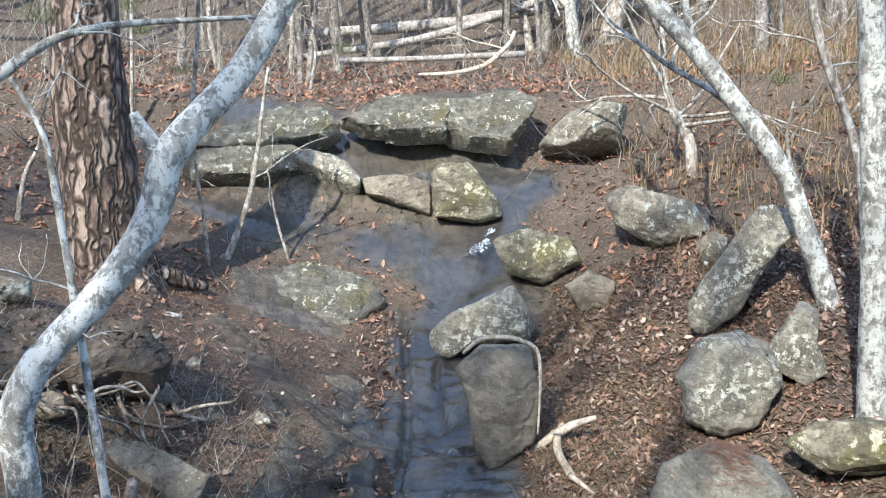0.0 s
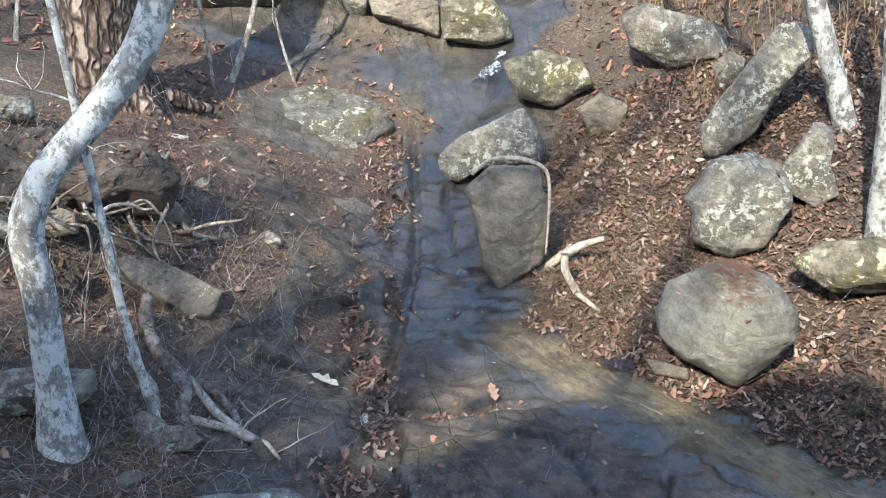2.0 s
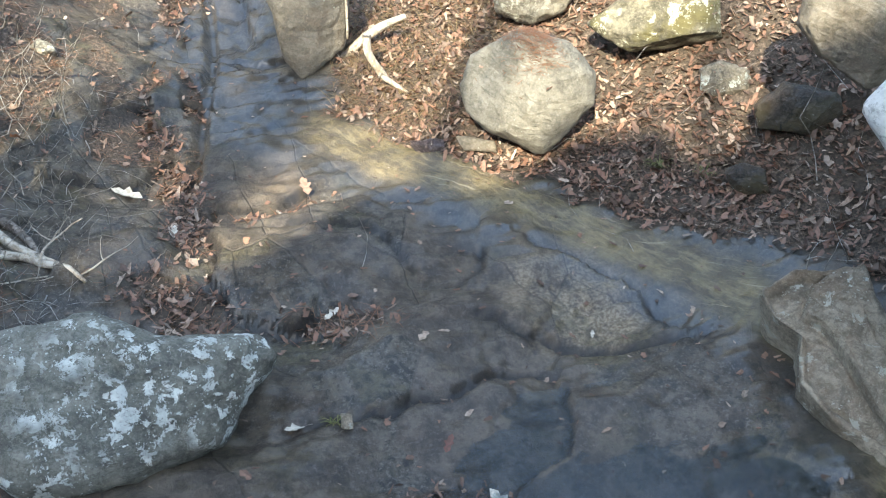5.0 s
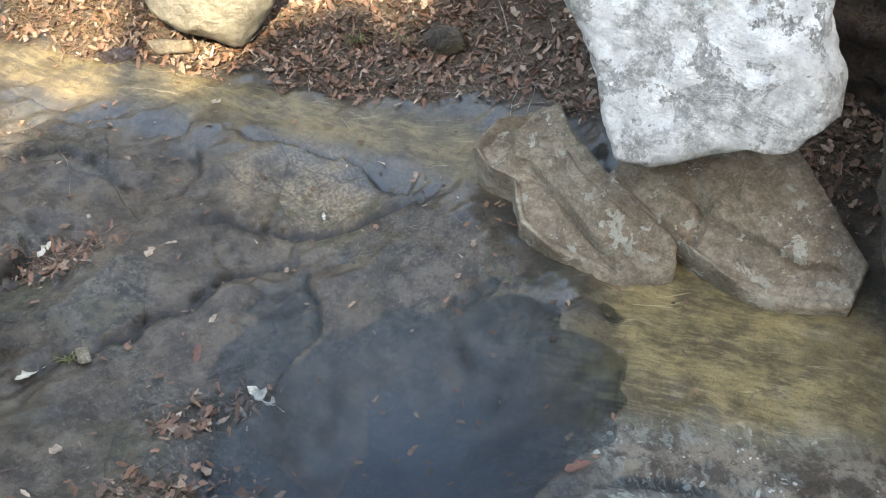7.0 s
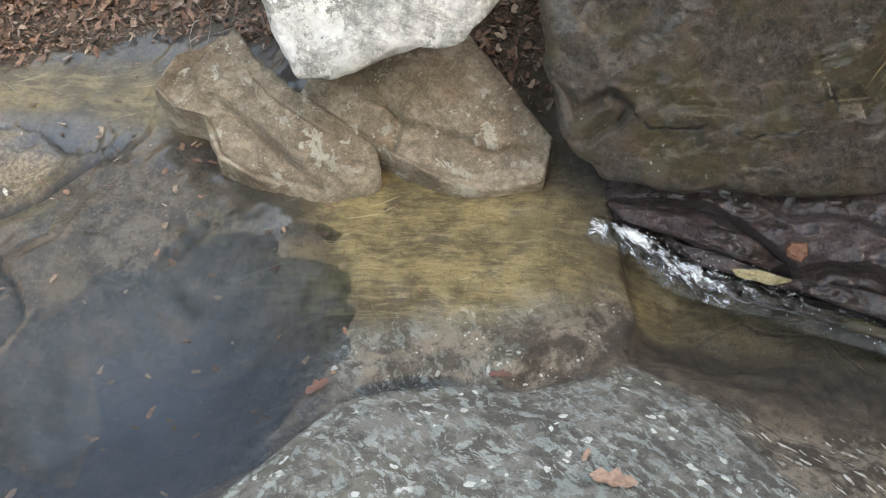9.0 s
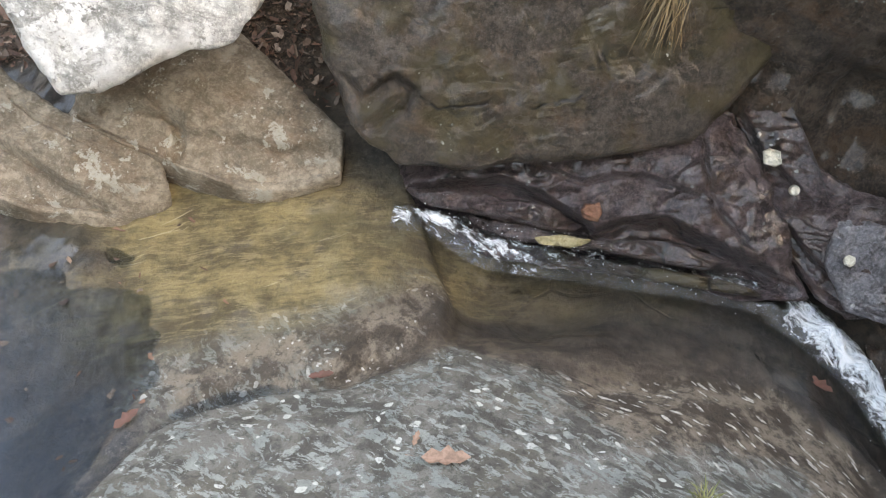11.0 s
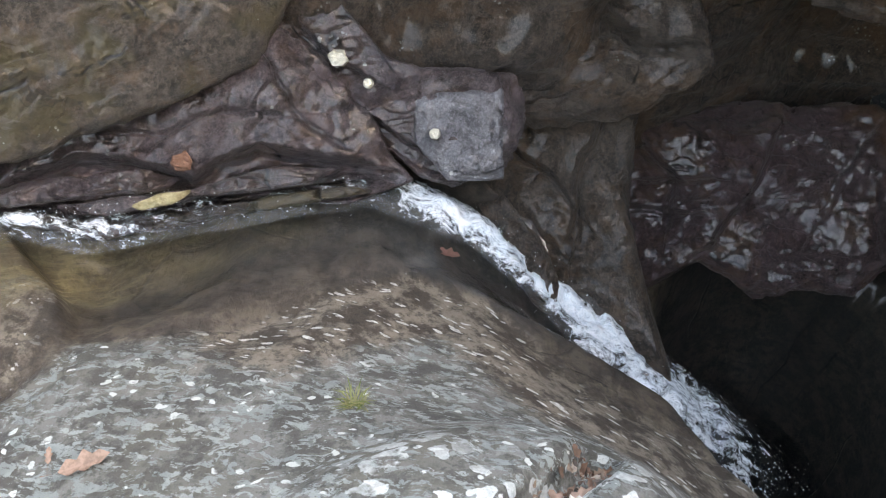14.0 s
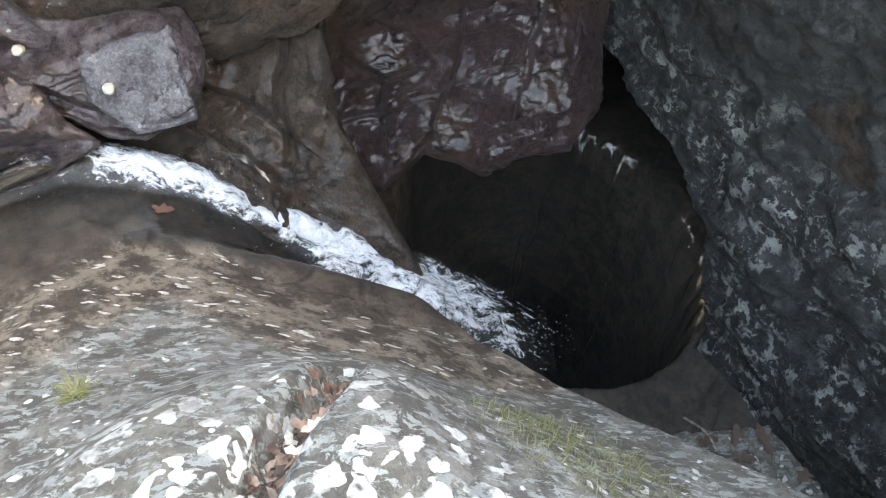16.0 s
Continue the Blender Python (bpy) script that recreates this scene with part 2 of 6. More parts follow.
    def bump(self, height, strength=0.5, distance=0.02, after=None):
        n = self.t.nodes.new("ShaderNodeBump")
        self.put(n.inputs["Height"], height)
        n.inputs["Strength"].default_value, n.inputs["Distance"].default_value = strength, distance
        if after:
            self.t.links.new(after, n.inputs["Normal"])
        return n.outputs[0]

    def done(self, color, rough=0.8, normal=None, **more):
        self.put(self.bsdf.inputs["Base Color"], color)
        self.put(self.bsdf.inputs["Roughness"], rough)
        if normal:
            self.put(self.bsdf.inputs["Normal"], normal)
        for k, v in more.items():
            self.put(self.bsdf.inputs[k.replace("_", " ").title().replace("Ior", "IOR")], v)
        return self.m


def rock_material(name, dark, light, lichen=0.0, lichen_color=(.55, .58, .52), spot=22.0, moss=0.0, moss_color=(.12, .12, .03), rough=0.85, rust=0.0, wet=0.0, relief=1.0, gritty=.6, lichen_free=False):
    """Weathered sandstone: two-scale mottling, fine bedding, pits, crusts of lichen and some moss."""
    n = Nodes(name)
    big, mid, fine = n.noise(2.6, 6, .65), n.noise(17 if wet else 10, 9, .8 if wet else .72), n.noise(85, 5, .75)
    base = n.mix(n.step(mid, .4, .62), dark, light)
    base = n.mix(n.step(big, .47, .6, 0, .35 if wet else .7), base, n.mix(n.step(mid, .42, .58), tuple(c * .55 for c in dark), dark))
    base = n.mix(n.step(fine, .5, .6, 0, .6 if wet else .55 * gritty), base, tuple(min(1, c * 1.3) for c in light))
    grit = n.noise(32, 6, .75)
    base = n.mix(n.step(grit, .53, .6, 0, .65 * gritty), base, tuple(c * .45 for c in dark))
    base = n.mix(n.step(grit, .44, .38, 0, .45 * gritty), base, tuple(min(1, c * 1.4) for c in light))
    if rust:
        base = n.mix(n.math("MULTIPLY", n.step(n.math("ADD", n.noise(3.2, 8, .75, .5), n.math("MULTIPLY", n.noise(40, 4), .12)), .53, .68), rust), base, (.15, .078, .036))
    if moss:
        base = n.mix(n.math("MULTIPLY", n.step(n.noise(3.4, 6, .65), .62 - .3 * moss, .78 - .3 * moss), .85), base, moss_color)
    bed = n.noise(5, 7, .68, .4, n.stretch((1.4, 1.4, 11), (14, 8, 0), .15))
    base = n.mix(n.step(bed, .53, .6, 0, .15 if wet else .3), base, tuple(c * .4 for c in dark))
    height = n.math("ADD", n.math("MULTIPLY", mid, .8 if wet else 1.2), n.math("ADD", n.math("MULTIPLY", n.math("ADD", fine, n.math("MULTIPLY", grit, 1.5)), 1.0 if wet else .4), n.math("MULTIPLY", bed, .35 if wet else .9)))
    if wet:
        joints = n.step(n.voronoi(1.0, "DISTANCE_TO_EDGE", n.stretch((1.3, 1.3, 3.4), (14, 8, 0), .35, 4)), .0, .022)
        joints = n.math("MAXIMUM", joints, n.step(n.noise(2.2, 4), .6, .55))
        base = n.mix(joints, tuple(c * .2 for c in dark), base)
        height = n.math("ADD", height, n.math("MULTIPLY", joints, .7))
    flakes = n.stretch((8, 8, 19) if wet else (6, 6, 12), (14, 8, 0), .16, 9)
    chip = n.math("ADD", n.voronoi(1.0, at=flakes, out="Color"), n.math("MULTIPLY", n.voronoi(2.7, at=flakes, out="Color"), .5))
    some = n.step(n.noise(2.4, 4), .4, .6)
    base = n.mix(n.math("MULTIPLY", n.step(chip, .5, .35), n.math("MULTIPLY", some, .5 if wet else .25)), base, tuple(c * .5 for c in dark))
    base = n.mix(n.math("MULTIPLY", n.step(chip, .95, 1.2), n.math("MULTIPLY", some, .5 if wet else .3)), base, tuple(min(1, c * 1.35) for c in light))
    height = n.math("ADD", height, n.math("MULTIPLY", n.math("MULTIPLY", chip, some), .5 if wet else .22))
    if lichen:
        crusts = n.noise(spot * .42, 9, .72, .3)
        keep = n.step(crusts, .6 - .18 * lichen, .615 - .18 * lichen) if lichen > .1 else 0.0
        keep = n.math("MULTIPLY", keep, n.step(n.noise(3.2, 4, .6), .4, .56, .12, 1))
        dots = n.step(n.voronoi(spot * 2.0, at=n.stretch((1, 1, 1), (0, 0, 0), .02, 40)), .26, .18)
        dots = n.math("MULTIPLY", dots, n.step(n.noise(spot * .3, 4), .6 - .22 * lichen, .68 - .22 * lichen))
        mask = n.math("MULTIPLY", n.math("MAXIMUM", keep, dots), n.step(n.noise(110, 3), .28, .5, .5, 1))
        if lichen_free:
            mask = n.math("MULTIPLY", mask, n.math("SUBTRACT", 1.0, n.attr("lichen_free")))
        base = n.mix(mask, base, n.mix(n.step(n.noise(11, 3), .35, .65), lichen_color, tuple(c * .72 for c in lichen_color)))
        height = n.math("ADD", height, n.math("MULTIPLY", mask, .12))
    more = {}
    if wet:
        more = dict(coat_weight=n.math("MULTIPLY", n.step(n.noise(5, 6), .4, .56), wet), coat_roughness=.26 if wet > .7 else .14)
    return n.done(base, n.step(mid, .2, .8, rough - .12, min(1, rough + .08)), n.bump(height, min(1, .85 * relief), .018 * relief), **more)


GREY_ROCK = rock_material("grey_rock", (.1, .088, .068), (.27, .24, .19), .2, spot=26)
ROUND_ROCK = rock_material("smooth_grey_rock", (.15, .138, .112), (.25, .235, .195), .1, (.4, .4, .35), spot=30, gritty=.4)
WHITE_LICHEN_ROCK = rock_material("white_lichen_rock", (.11, .105, .085), (.26, .25, .205), .37, (.74, .76, .7), 38)
TALL_ROCK = rock_material("brown_grey_rock", (.15, .128, .096), (.27, .236, .184), .1, (.6, .58, .48), spot=22, gritty=.4, rust=.2)
LICHEN_ROCK = rock_material("lichen_rock", (.12, .108, .084), (.29, .262, .208), .4, (.56, .55, .46), 52)
PALE_ROCK = rock_material("pale_lichen_rock", (.3, .3, .28), (.74, .74, .7), .7, (.88, .885, .86), 17)
TAN_ROCK = rock_material("tan_rock", (.2, .165, .12), (.43, .36, .275), .17, (.6, .57, .48), 26, gritty=.5, rust=.35)
MOSSY_ROCK = rock_material("mossy_rock", (.075, .068, .045), (.22, .195, .14), .3, (.5, .48, .36), moss=.5, moss_color=(.115, .1, .035))
DARK_ROCK = rock_material("dark_wet_rock", (.03, .025, .022), (.105, .086, .07), .03, moss=.6, moss_color=(.07, .057, .026), rough=.5, rust=.4, wet=.35, relief=1.0)
WALL_ROCK = rock_material("gorge_rock", (.021, .016, .0135), (.118, .09, .071), .04, (.3, .32, .3), rough=.5, rust=.45, wet=.35, relief=1.5)
SPECKLED_WALL = rock_material("speckled_gorge_rock", (.01, .011, .0115), (.05, .054, .055), .36, (.34, .375, .355), 40, rough=.55, wet=.2, lichen_free=True)
SLATE_ROCK = rock_material("slate_rock", (.03, .0225, .024), (.155, .117, .121), .06, (.5, .5, .48), 16, rough=.4, rust=.3, wet=.6, relief=1.3)
SPOTTED_SLATE = rock_material("pale_slate_rock", (.08, .076, .083), (.215, .21, .225), .05, (.6, .6, .58), 14, rough=.38, wet=.6, relief=1.1)
SHELF_ROCK = rock_material("red_brown_shelf_rock", (.032, .019, .019), (.105, .067, .068), 0, rough=.35, rust=.45, wet=.8, relief=1.5, gritty=.4)
HUMP_ROCK = rock_material("bedrock_hump_rock", (.05, .046, .036), (.165, .153, .12), .15, (.52, .52, .45), 30, moss=.4, moss_color=(.09, .075, .03), rough=.6)


def ground_material():
    """Bedrock, soil and leaf mould, wet where water runs, with algae in the current and lichen on the dry dome."""
    n = Nodes("bedrock_and_litter")
    litter, water, algae, lichen, brown, pool_sky, tan = (n.attr(k) for k in ("litter", "water", "algae", "lichen", "brown", "pool_sky", "tan"))
    big, mid, fine = n.noise(1.9, 6, .65), n.noise(8, 8, .7), n.noise(60, 5, .75)
    streak = n.noise(4, 8, .7, .8, n.stretch((1.6, 5, 2), (0, 0, -62), .25, 2.0))
    rock = n.mix(n.step(mid, .42, .6), (.025, .02, .015), (.125, .105, .079))
    rock = n.mix(n.step(streak, .45, .6, 0, .7), rock, (.082, .069, .052))
    rock = n.mix(n.step(big, .5, .62, 0, .7), rock, n.mix(n.step(mid, .4, .6), (.05, .035, .022), (.115, .084, .054)))
    grit = n.noise(26, 6, .75)
    rock = n.mix(n.step(grit, .53, .6, 0, .7), rock, (.014, .013, .013))
    rock = n.mix(n.step(grit, .45, .38, 0, .6), rock, (.11, .1, .086))
    rock = n.mix(n.step(fine, .53, .64, 0, .6), rock, (.2, .175, .14))
    rock = n.mix(n.math("MULTIPLY", tan, n.step(mid, .3, .6)), rock, n.mix(n.step(fine, .4, .6), (.14, .1, .06), (.34, .27, .18)))
    current = n.noise(6, 10, .75, .2, n.stretch((1.4, 7, 2), (0, 0, -54), .06, 3))
    rock = n.mix(n.step(n.noise(2.8, 6, .68, .3), .52, .6, 0, .6), rock, n.mix(n.step(grit, .42, .58), (.085, .072, .032), (.03, .026, .014)))
    slime = n.mix(n.step(n.noise(5, 7, .7, .3), .38, .62), (.1, .074, .034), (.28, .212, .095))
    slime = n.mix(n.step(current, .5, .6, 0, .6), slime, (.37, .29, .15))
    slime = n.mix(n.step(current, .47, .4, 0, .55), slime, (.075, .055, .028))
    slime = n.mix(n.step(grit, .56, .64, 0, .4), slime, (.07, .052, .026))
    threads = n.noise(3, 5, .6, .6, n.stretch((1.0, 14, 1), (0, 0, -38), .12, 2.2))
    slime = n.mix(n.step(threads, .63, .68, 0, .6), slime, (.55, .47, .3))
    slime = n.mix(n.step(n.noise(2.6, 6, .65), .5, .64, 0, .6), slime, (.12, .098, .045))
    rock = n.mix(n.math("MULTIPLY", algae, n.step(n.math("ADD", n.noise(3.5, 5, .6, .5), n.math("MULTIPLY", algae, .25)), .42, .62)), rock, slime)
    flow_brown = n.mix(n.step(mid, .42, .6), n.mix(n.step(current, .42, .6), (.042, .032, .024), (.09, .068, .047)), (.165, .127, .09))
    flow_brown = n.mix(n.step(grit, .52, .6, 0, .7), flow_brown, (.02, .015, .012))
    flow_brown = n.mix(n.step(grit, .44, .38, 0, .5), flow_brown, (.17, .14, .105))
    rock = n.mix(n.math("MULTIPLY", brown, n.step(algae, .2, .7, .9, .2)), rock, flow_brown)
    # pool bed painted dark blue for the sky mirrored in the water
    rock = n.mix(n.math("MULTIPLY", pool_sky, .75), rock, (.024, .04, .068))
    # dry lichen-crusted dome
    dome = n.mix(n.step(mid, .43, .58), (.1, .094, .08), (.215, .205, .18))
    dome = n.mix(n.step(n.noise(3, 5), .46, .62, 0, .6), dome, (.15, .135, .105))
    film = n.stretch((1, 1.9, 1), (0, 0, -105), .06, 9)
    crust = n.step(n.noise(17, 9, .72, .4, film), .52, .54)
    dome = n.mix(n.math("MULTIPLY", crust, .7), dome, n.mix(n.step(n.noise(7, 3), .42, .58), (.42, .45, .415), (.3, .335, .31)))
    spots = n.math("MULTIPLY", n.step(n.math("ADD", n.voronoi(15, at=n.stretch((1, 1.3, 1), (0, 0, -100), .09, 13)), n.math("MULTIPLY", n.noise(40, 4, .7), .3)), .38, .34), n.step(n.noise(6, 3), .46, .5))
    dome = n.mix(spots, dome, (.62, .63, .58))
    flecked = n.mix(n.step(mid, .43, .58), (.075, .058, .043), (.26, .215, .165))
    flecked = n.mix(n.step(grit, .52, .6, 0, .6), flecked, (.035, .027, .02))
    dome = n.mix(n.step(grit, .54, .61, 0, .55), dome, (.06, .058, .05))
    flakes = n.stretch((13, 40, 15), (0, 0, -112), .1, 5)
    fleck = n.math("MULTIPLY", n.step(n.math("ADD", n.voronoi(1.0, at=flakes), n.math("ADD", n.math("MULTIPLY", n.noise(9, 4, .7), .7), n.math("MULTIPLY", n.noise(70, 3, .7), .3))), .8, .72), n.step(n.noise(7, 4, .65), .44, .5))
    fleck = n.math("MULTIPLY", fleck, n.math("SUBTRACT", 1.0, n.attr("band")))
    specks = n.step(n.math("ADD", n.voronoi(38, at=n.stretch((1, 1, 1), (0, 0, 0), .04, 22)), n.math("MULTIPLY", n.noise(30, 5, .75), .8)), .66, .56)
    fleck = n.math("MAXIMUM", fleck, n.math("MULTIPLY", n.math("MULTIPLY", specks, n.attr("band")), n.step(n.noise(5, 4, .65), .47, .55)))
    flecked = n.mix(fleck, flecked, n.mix(n.step(fine, .35, .6), (.78, .76, .7), (.5, .47, .41)))
    dome = n.mix(n.step(n.math("ADD", brown, n.math("MULTIPLY", n.math("SUBTRACT", n.noise(4, 5), .5), .8)), .3, .6), dome, flecked)
    rosettes = n.step(n.math("ADD", n.voronoi(13, at=n.stretch((1, 1.2, 1), (0, 0, -60), .12, 11)), n.math("MULTIPLY", n.noise(35, 5, .75), .35)), .6, .55)
    rosettes = n.math("MULTIPLY", n.math("MULTIPLY", rosettes, n.attr("crusty")), n.step(n.noise(6, 4, .65), .4, .5))
    dome = n.mix(rosettes, dome, n.mix(n.step(fine, .35, .6), (.82, .82, .78), (.6, .62, .58)))
    rock = n.mix(lichen, rock, dome)
    soil = n.ramp(n.noise(48, 8, .8), [(.34, (.018, .014, .011)), (.47, (.06, .045, .033)), (.55, (.13, .095, .07)), (.66, (.28, .215, .165))])
    soil = n.mix(n.step(n.noise(2.1, 5), .45, .62, 0, .65), soil, (.06, .046, .034))
    edge = n.step(n.math("ADD", litter, n.math("MULTIPLY", n.math("SUBTRACT", mid, .5), .9)), .38, .6)
    color = n.mix(edge, rock, soil)
    dry = n.math("MAXIMUM", edge, lichen)
    damp = n.step(n.noise(2.1, 7, .7), .5, .53)
    wet = n.math("MULTIPLY", n.math("SUBTRACT", 1.0, dry), n.math("MAXIMUM", n.math("MAXIMUM", n.math("MULTIPLY", water, n.step(algae, .1, .7, .9, .35)), n.math("MULTIPLY", algae, .3)), n.math("MAXIMUM", n.math("MULTIPLY", n.attr("sheet"), .28), n.math("MULTIPLY", damp, .28))))
    slabs = n.stretch((1.0, 2.0, .01), (0, 0, -75), .1, 3)
    tone = n.math("MULTIPLY", n.voronoi(1.15, at=slabs, out="Color"), 1.0)
    crack = n.step(n.voronoi(1.15, "DISTANCE_TO_EDGE", slabs), 0, .014)
    color = n.mix(n.math("MULTIPLY", n.step(tone, .5, .6), n.math("MULTIPLY", n.math("SUBTRACT", 1.0, n.math("MAXIMUM", dry, algae)), .5)), color, n.mix(n.step(mid, .4, .6), (.06, .044, .034), (.13, .098, .072)))
    crack = n.math("MAXIMUM", crack, n.math("MAXIMUM", n.step(n.noise(1.7, 3), .5, .44), n.math("MAXIMUM", n.math("MAXIMUM", algae, n.attr("sheet")), dry)))
    height = n.math("ADD", n.math("MULTIPLY", mid, 1.1), n.math("ADD", n.math("MULTIPLY", streak, .45), n.math("ADD", n.math("MULTIPLY", n.math("ADD", fine, n.math("MULTIPLY", grit, 1.5)), .6), n.math("ADD", n.math("MULTIPLY", crack, .5), n.math("MULTIPLY", n.math("MULTIPLY", tone, .9), n.math("SUBTRACT", 1.0, n.math("MAXIMUM", dry, algae)))))))
    normal = n.bump(height, .8, .02)
    ripple = n.noise(22, 4, .55, .4, n.stretch((1, 2.4, 1), (0, 0, 40)))
    n.put(n.bsdf.inputs["Coat Normal"], n.bump(n.math("ADD", ripple, n.math("MULTIPLY", mid, .5)), .2, .01))
    color = n.mix(n.step(crack, .0, 1, .4, 0), color, (.02, .018, .016))
    # seams darkened for wet litter and for the shadow along plate edges
    color = n.mix(n.math("MULTIPLY", n.attr("joint"), n.step(n.noise(9, 5, .7), .3, .5, .45, .9)), color, (.012, .0095, .008))
    # darkens wet rock, and the gorge floor in place of shade
    color = n.mix(n.math("MULTIPLY", water, n.math("MULTIPLY", n.math("SUBTRACT", 1.0, n.math("MAXIMUM", dry, algae)), .55)), color, (.014, .017, .02))
    return n.done(color, n.step(dry, 0, 1, .62, .92), normal, coat_weight=wet, coat_roughness=.05, coat_ior=1.8)


def bark(name, dark, light, pale, amount, scale=(1, 1, .25), grain=30, plates=False):
    n = Nodes(name)
    ridges = n.noise(grain, 6, .7, .3, n.stretch(scale, (0, 0, 0), .03, 8))
    c = n.mix(n.step(ridges, .4, .6), dark, light)
    if plates:
        flakes = n.stretch((15, 15, 3.6), (0, 0, 0), .1, 7)
        gaps = n.step(n.voronoi(1.0, "DISTANCE_TO_EDGE", flakes), .0, .26)
        c = n.mix(n.step(n.voronoi(1.0, at=flakes, out="Color"), .3, .8, 0, .7), c, pale)
        c = n.mix(n.step(n.noise(60, 5, .75, .2, n.stretch((1, 1, .3))), .5, .62, 0, .6), c, dark)
        c = n.mix(gaps, tuple(a * .45 for a in dark), c)
        return n.done(c, .92, n.bump(n.math("ADD", n.math("MULTIPLY", ridges, .5), gaps), 1.0, .03))
    blotch = n.math("ADD", n.noise(11, 10, .78, .3, n.stretch((1.3, 1.3, .9))), n.math("MULTIPLY", n.noise(70, 4, .75), .16))
    c = n.mix(n.step(blotch, .62 - amount * .1, .7 - amount * .1), c, pale)
    c = n.mix(n.step(n.math("ADD", n.noise(23, 8, .75), n.math("MULTIPLY", n.noise(90, 3), .14)), .63, .69, 0, .75), c, tuple(a * .55 for a in dark))
    return n.done(c, .9, n.bump(n.math("ADD", ridges, n.math("MULTIPLY", blotch, .4)), .8, .015))


PINE_BARK = bark("pine_bark", (.075, .05, .038), (.25, .18, .145), (.36, .285, .24), .3, (1, 1, .3), 26, True)
PALE_BARK = bark("pale_bark", (.11, .102, .088), (.24, .228, .205), (.42, .42, .39), .8, (1, 1, .5), 18)
# brighter copy of pale_bark, partly for sun missing on the left tree and sapling
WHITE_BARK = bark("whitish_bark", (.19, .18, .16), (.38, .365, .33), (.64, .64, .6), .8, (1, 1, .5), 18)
TWIG_BARK = bark("twig_bark", (.12, .1, .08), (.3, .265, .22), (.42, .4, .37), .5)
FAR_BARK = bark("far_grey_bark", (.05, .042, .035), (.15, .13, .112), (.26, .24, .22), .4)
DRIFT_WOOD = bark("driftwood", (.28, .23, .17), (.48, .42, .34), (.55, .5, .42), .4)
ROOT_WOOD = bark("root_wood", (.07, .055, .045), (.2, .165, .135), (.3, .26, .22), .3)
LOG_WOOD = bark("weathered_log", (.14, .12, .105), (.3, .275, .25), (.4, .38, .36), .45)


def leaf_material(name, colors):
    n = Nodes(name)
    c = n.ramp(n.island(), [(i / (len(colors) - 1), k) for i, k in enumerate(colors)])
    c = n.mix(n.step(n.noise(60, 3), .35, .7, 0, .5), c, (.06, .035, .02))
    return n.done(c, .7, None, coat_weight=.1)


LITTER_LEAF = leaf_material("fallen_leaves", [(.04, .028, .022), (.13, .07, .045), (.26, .14, .095), (.08, .05, .038), (.34, .24, .175), (.17, .08, .05), (.46, .36, .28), (.065, .042, .032), (.3, .15, .095), (.12, .085, .065)])
FAR_LEAF = leaf_material("far_fallen_leaves", [(.06, .035, .025), (.2, .09, .05), (.36, .17, .1), (.12, .06, .04), (.42, .27, .18), (.26, .1, .055), (.4, .19, .11), (.16, .08, .05)])
DULL_LEAF = leaf_material("dull_fallen_leaf", [(.1, .065, .05), (.16, .1, .08)])
PALE_LEAF = leaf_material("pale_fallen_leaf", [(.55, .5, .4), (.66, .62, .54)])
RED_LEAF = leaf_material("red_fallen_leaf", [(.14, .06, .045), (.18, .08, .06)])
ORANGE_LEAF = leaf_material("orange_fallen_leaf", [(.33, .2, .14), (.38, .24, .18)])
DRY_GRASS = leaf_material("dry_grass", [(.17, .12, .06), (.28, .2, .1), (.22, .15, .075), (.13, .1, .055)])
GREEN_GRASS = leaf_material("green_tuft", [(.09, .12, .03), (.17, .19, .06), (.26, .24, .1)])
NEEDLES = leaf_material("pine_needles", [(.2, .09, .05), (.3, .15, .08), (.25, .11, .06)])
EVERGREEN = leaf_material("evergreen_needles", [(.07, .1, .03), (.12, .15, .05), (.16, .18, .07)])
GROUND = ground_material()


def water_material():
    n = Nodes("still_water")
    t = n.t
    clear, gloss, mix, fres = (t.nodes.new(k) for k in ("ShaderNodeBsdfTransparent", "ShaderNodeBsdfGlossy", "ShaderNodeMixShader", "ShaderNodeFresnel"))
    clear.inputs[0].default_value = (.84, .89, .93, 1)
    gloss.inputs["Roughness"].default_value = .07
    fres.inputs[0].default_value = 1.45
    h = n.noise(14, 3, .5, .4, n.stretch((1, 2.6, 1), (0, 0, 40)))
    normal = n.bump(h, .45, .03)
    t.links.new(normal, gloss.inputs["Normal"]), t.links.new(normal, fres.inputs["Normal"])
    t.links.new(fres.outputs[0], mix.inputs[0]), t.links.new(clear.outputs[0], mix.inputs[1]), t.links.new(gloss.outputs[0], mix.inputs[2])
    t.links.new(mix.outputs[0], t.nodes["Material Output"].inputs[0])
    return n.m


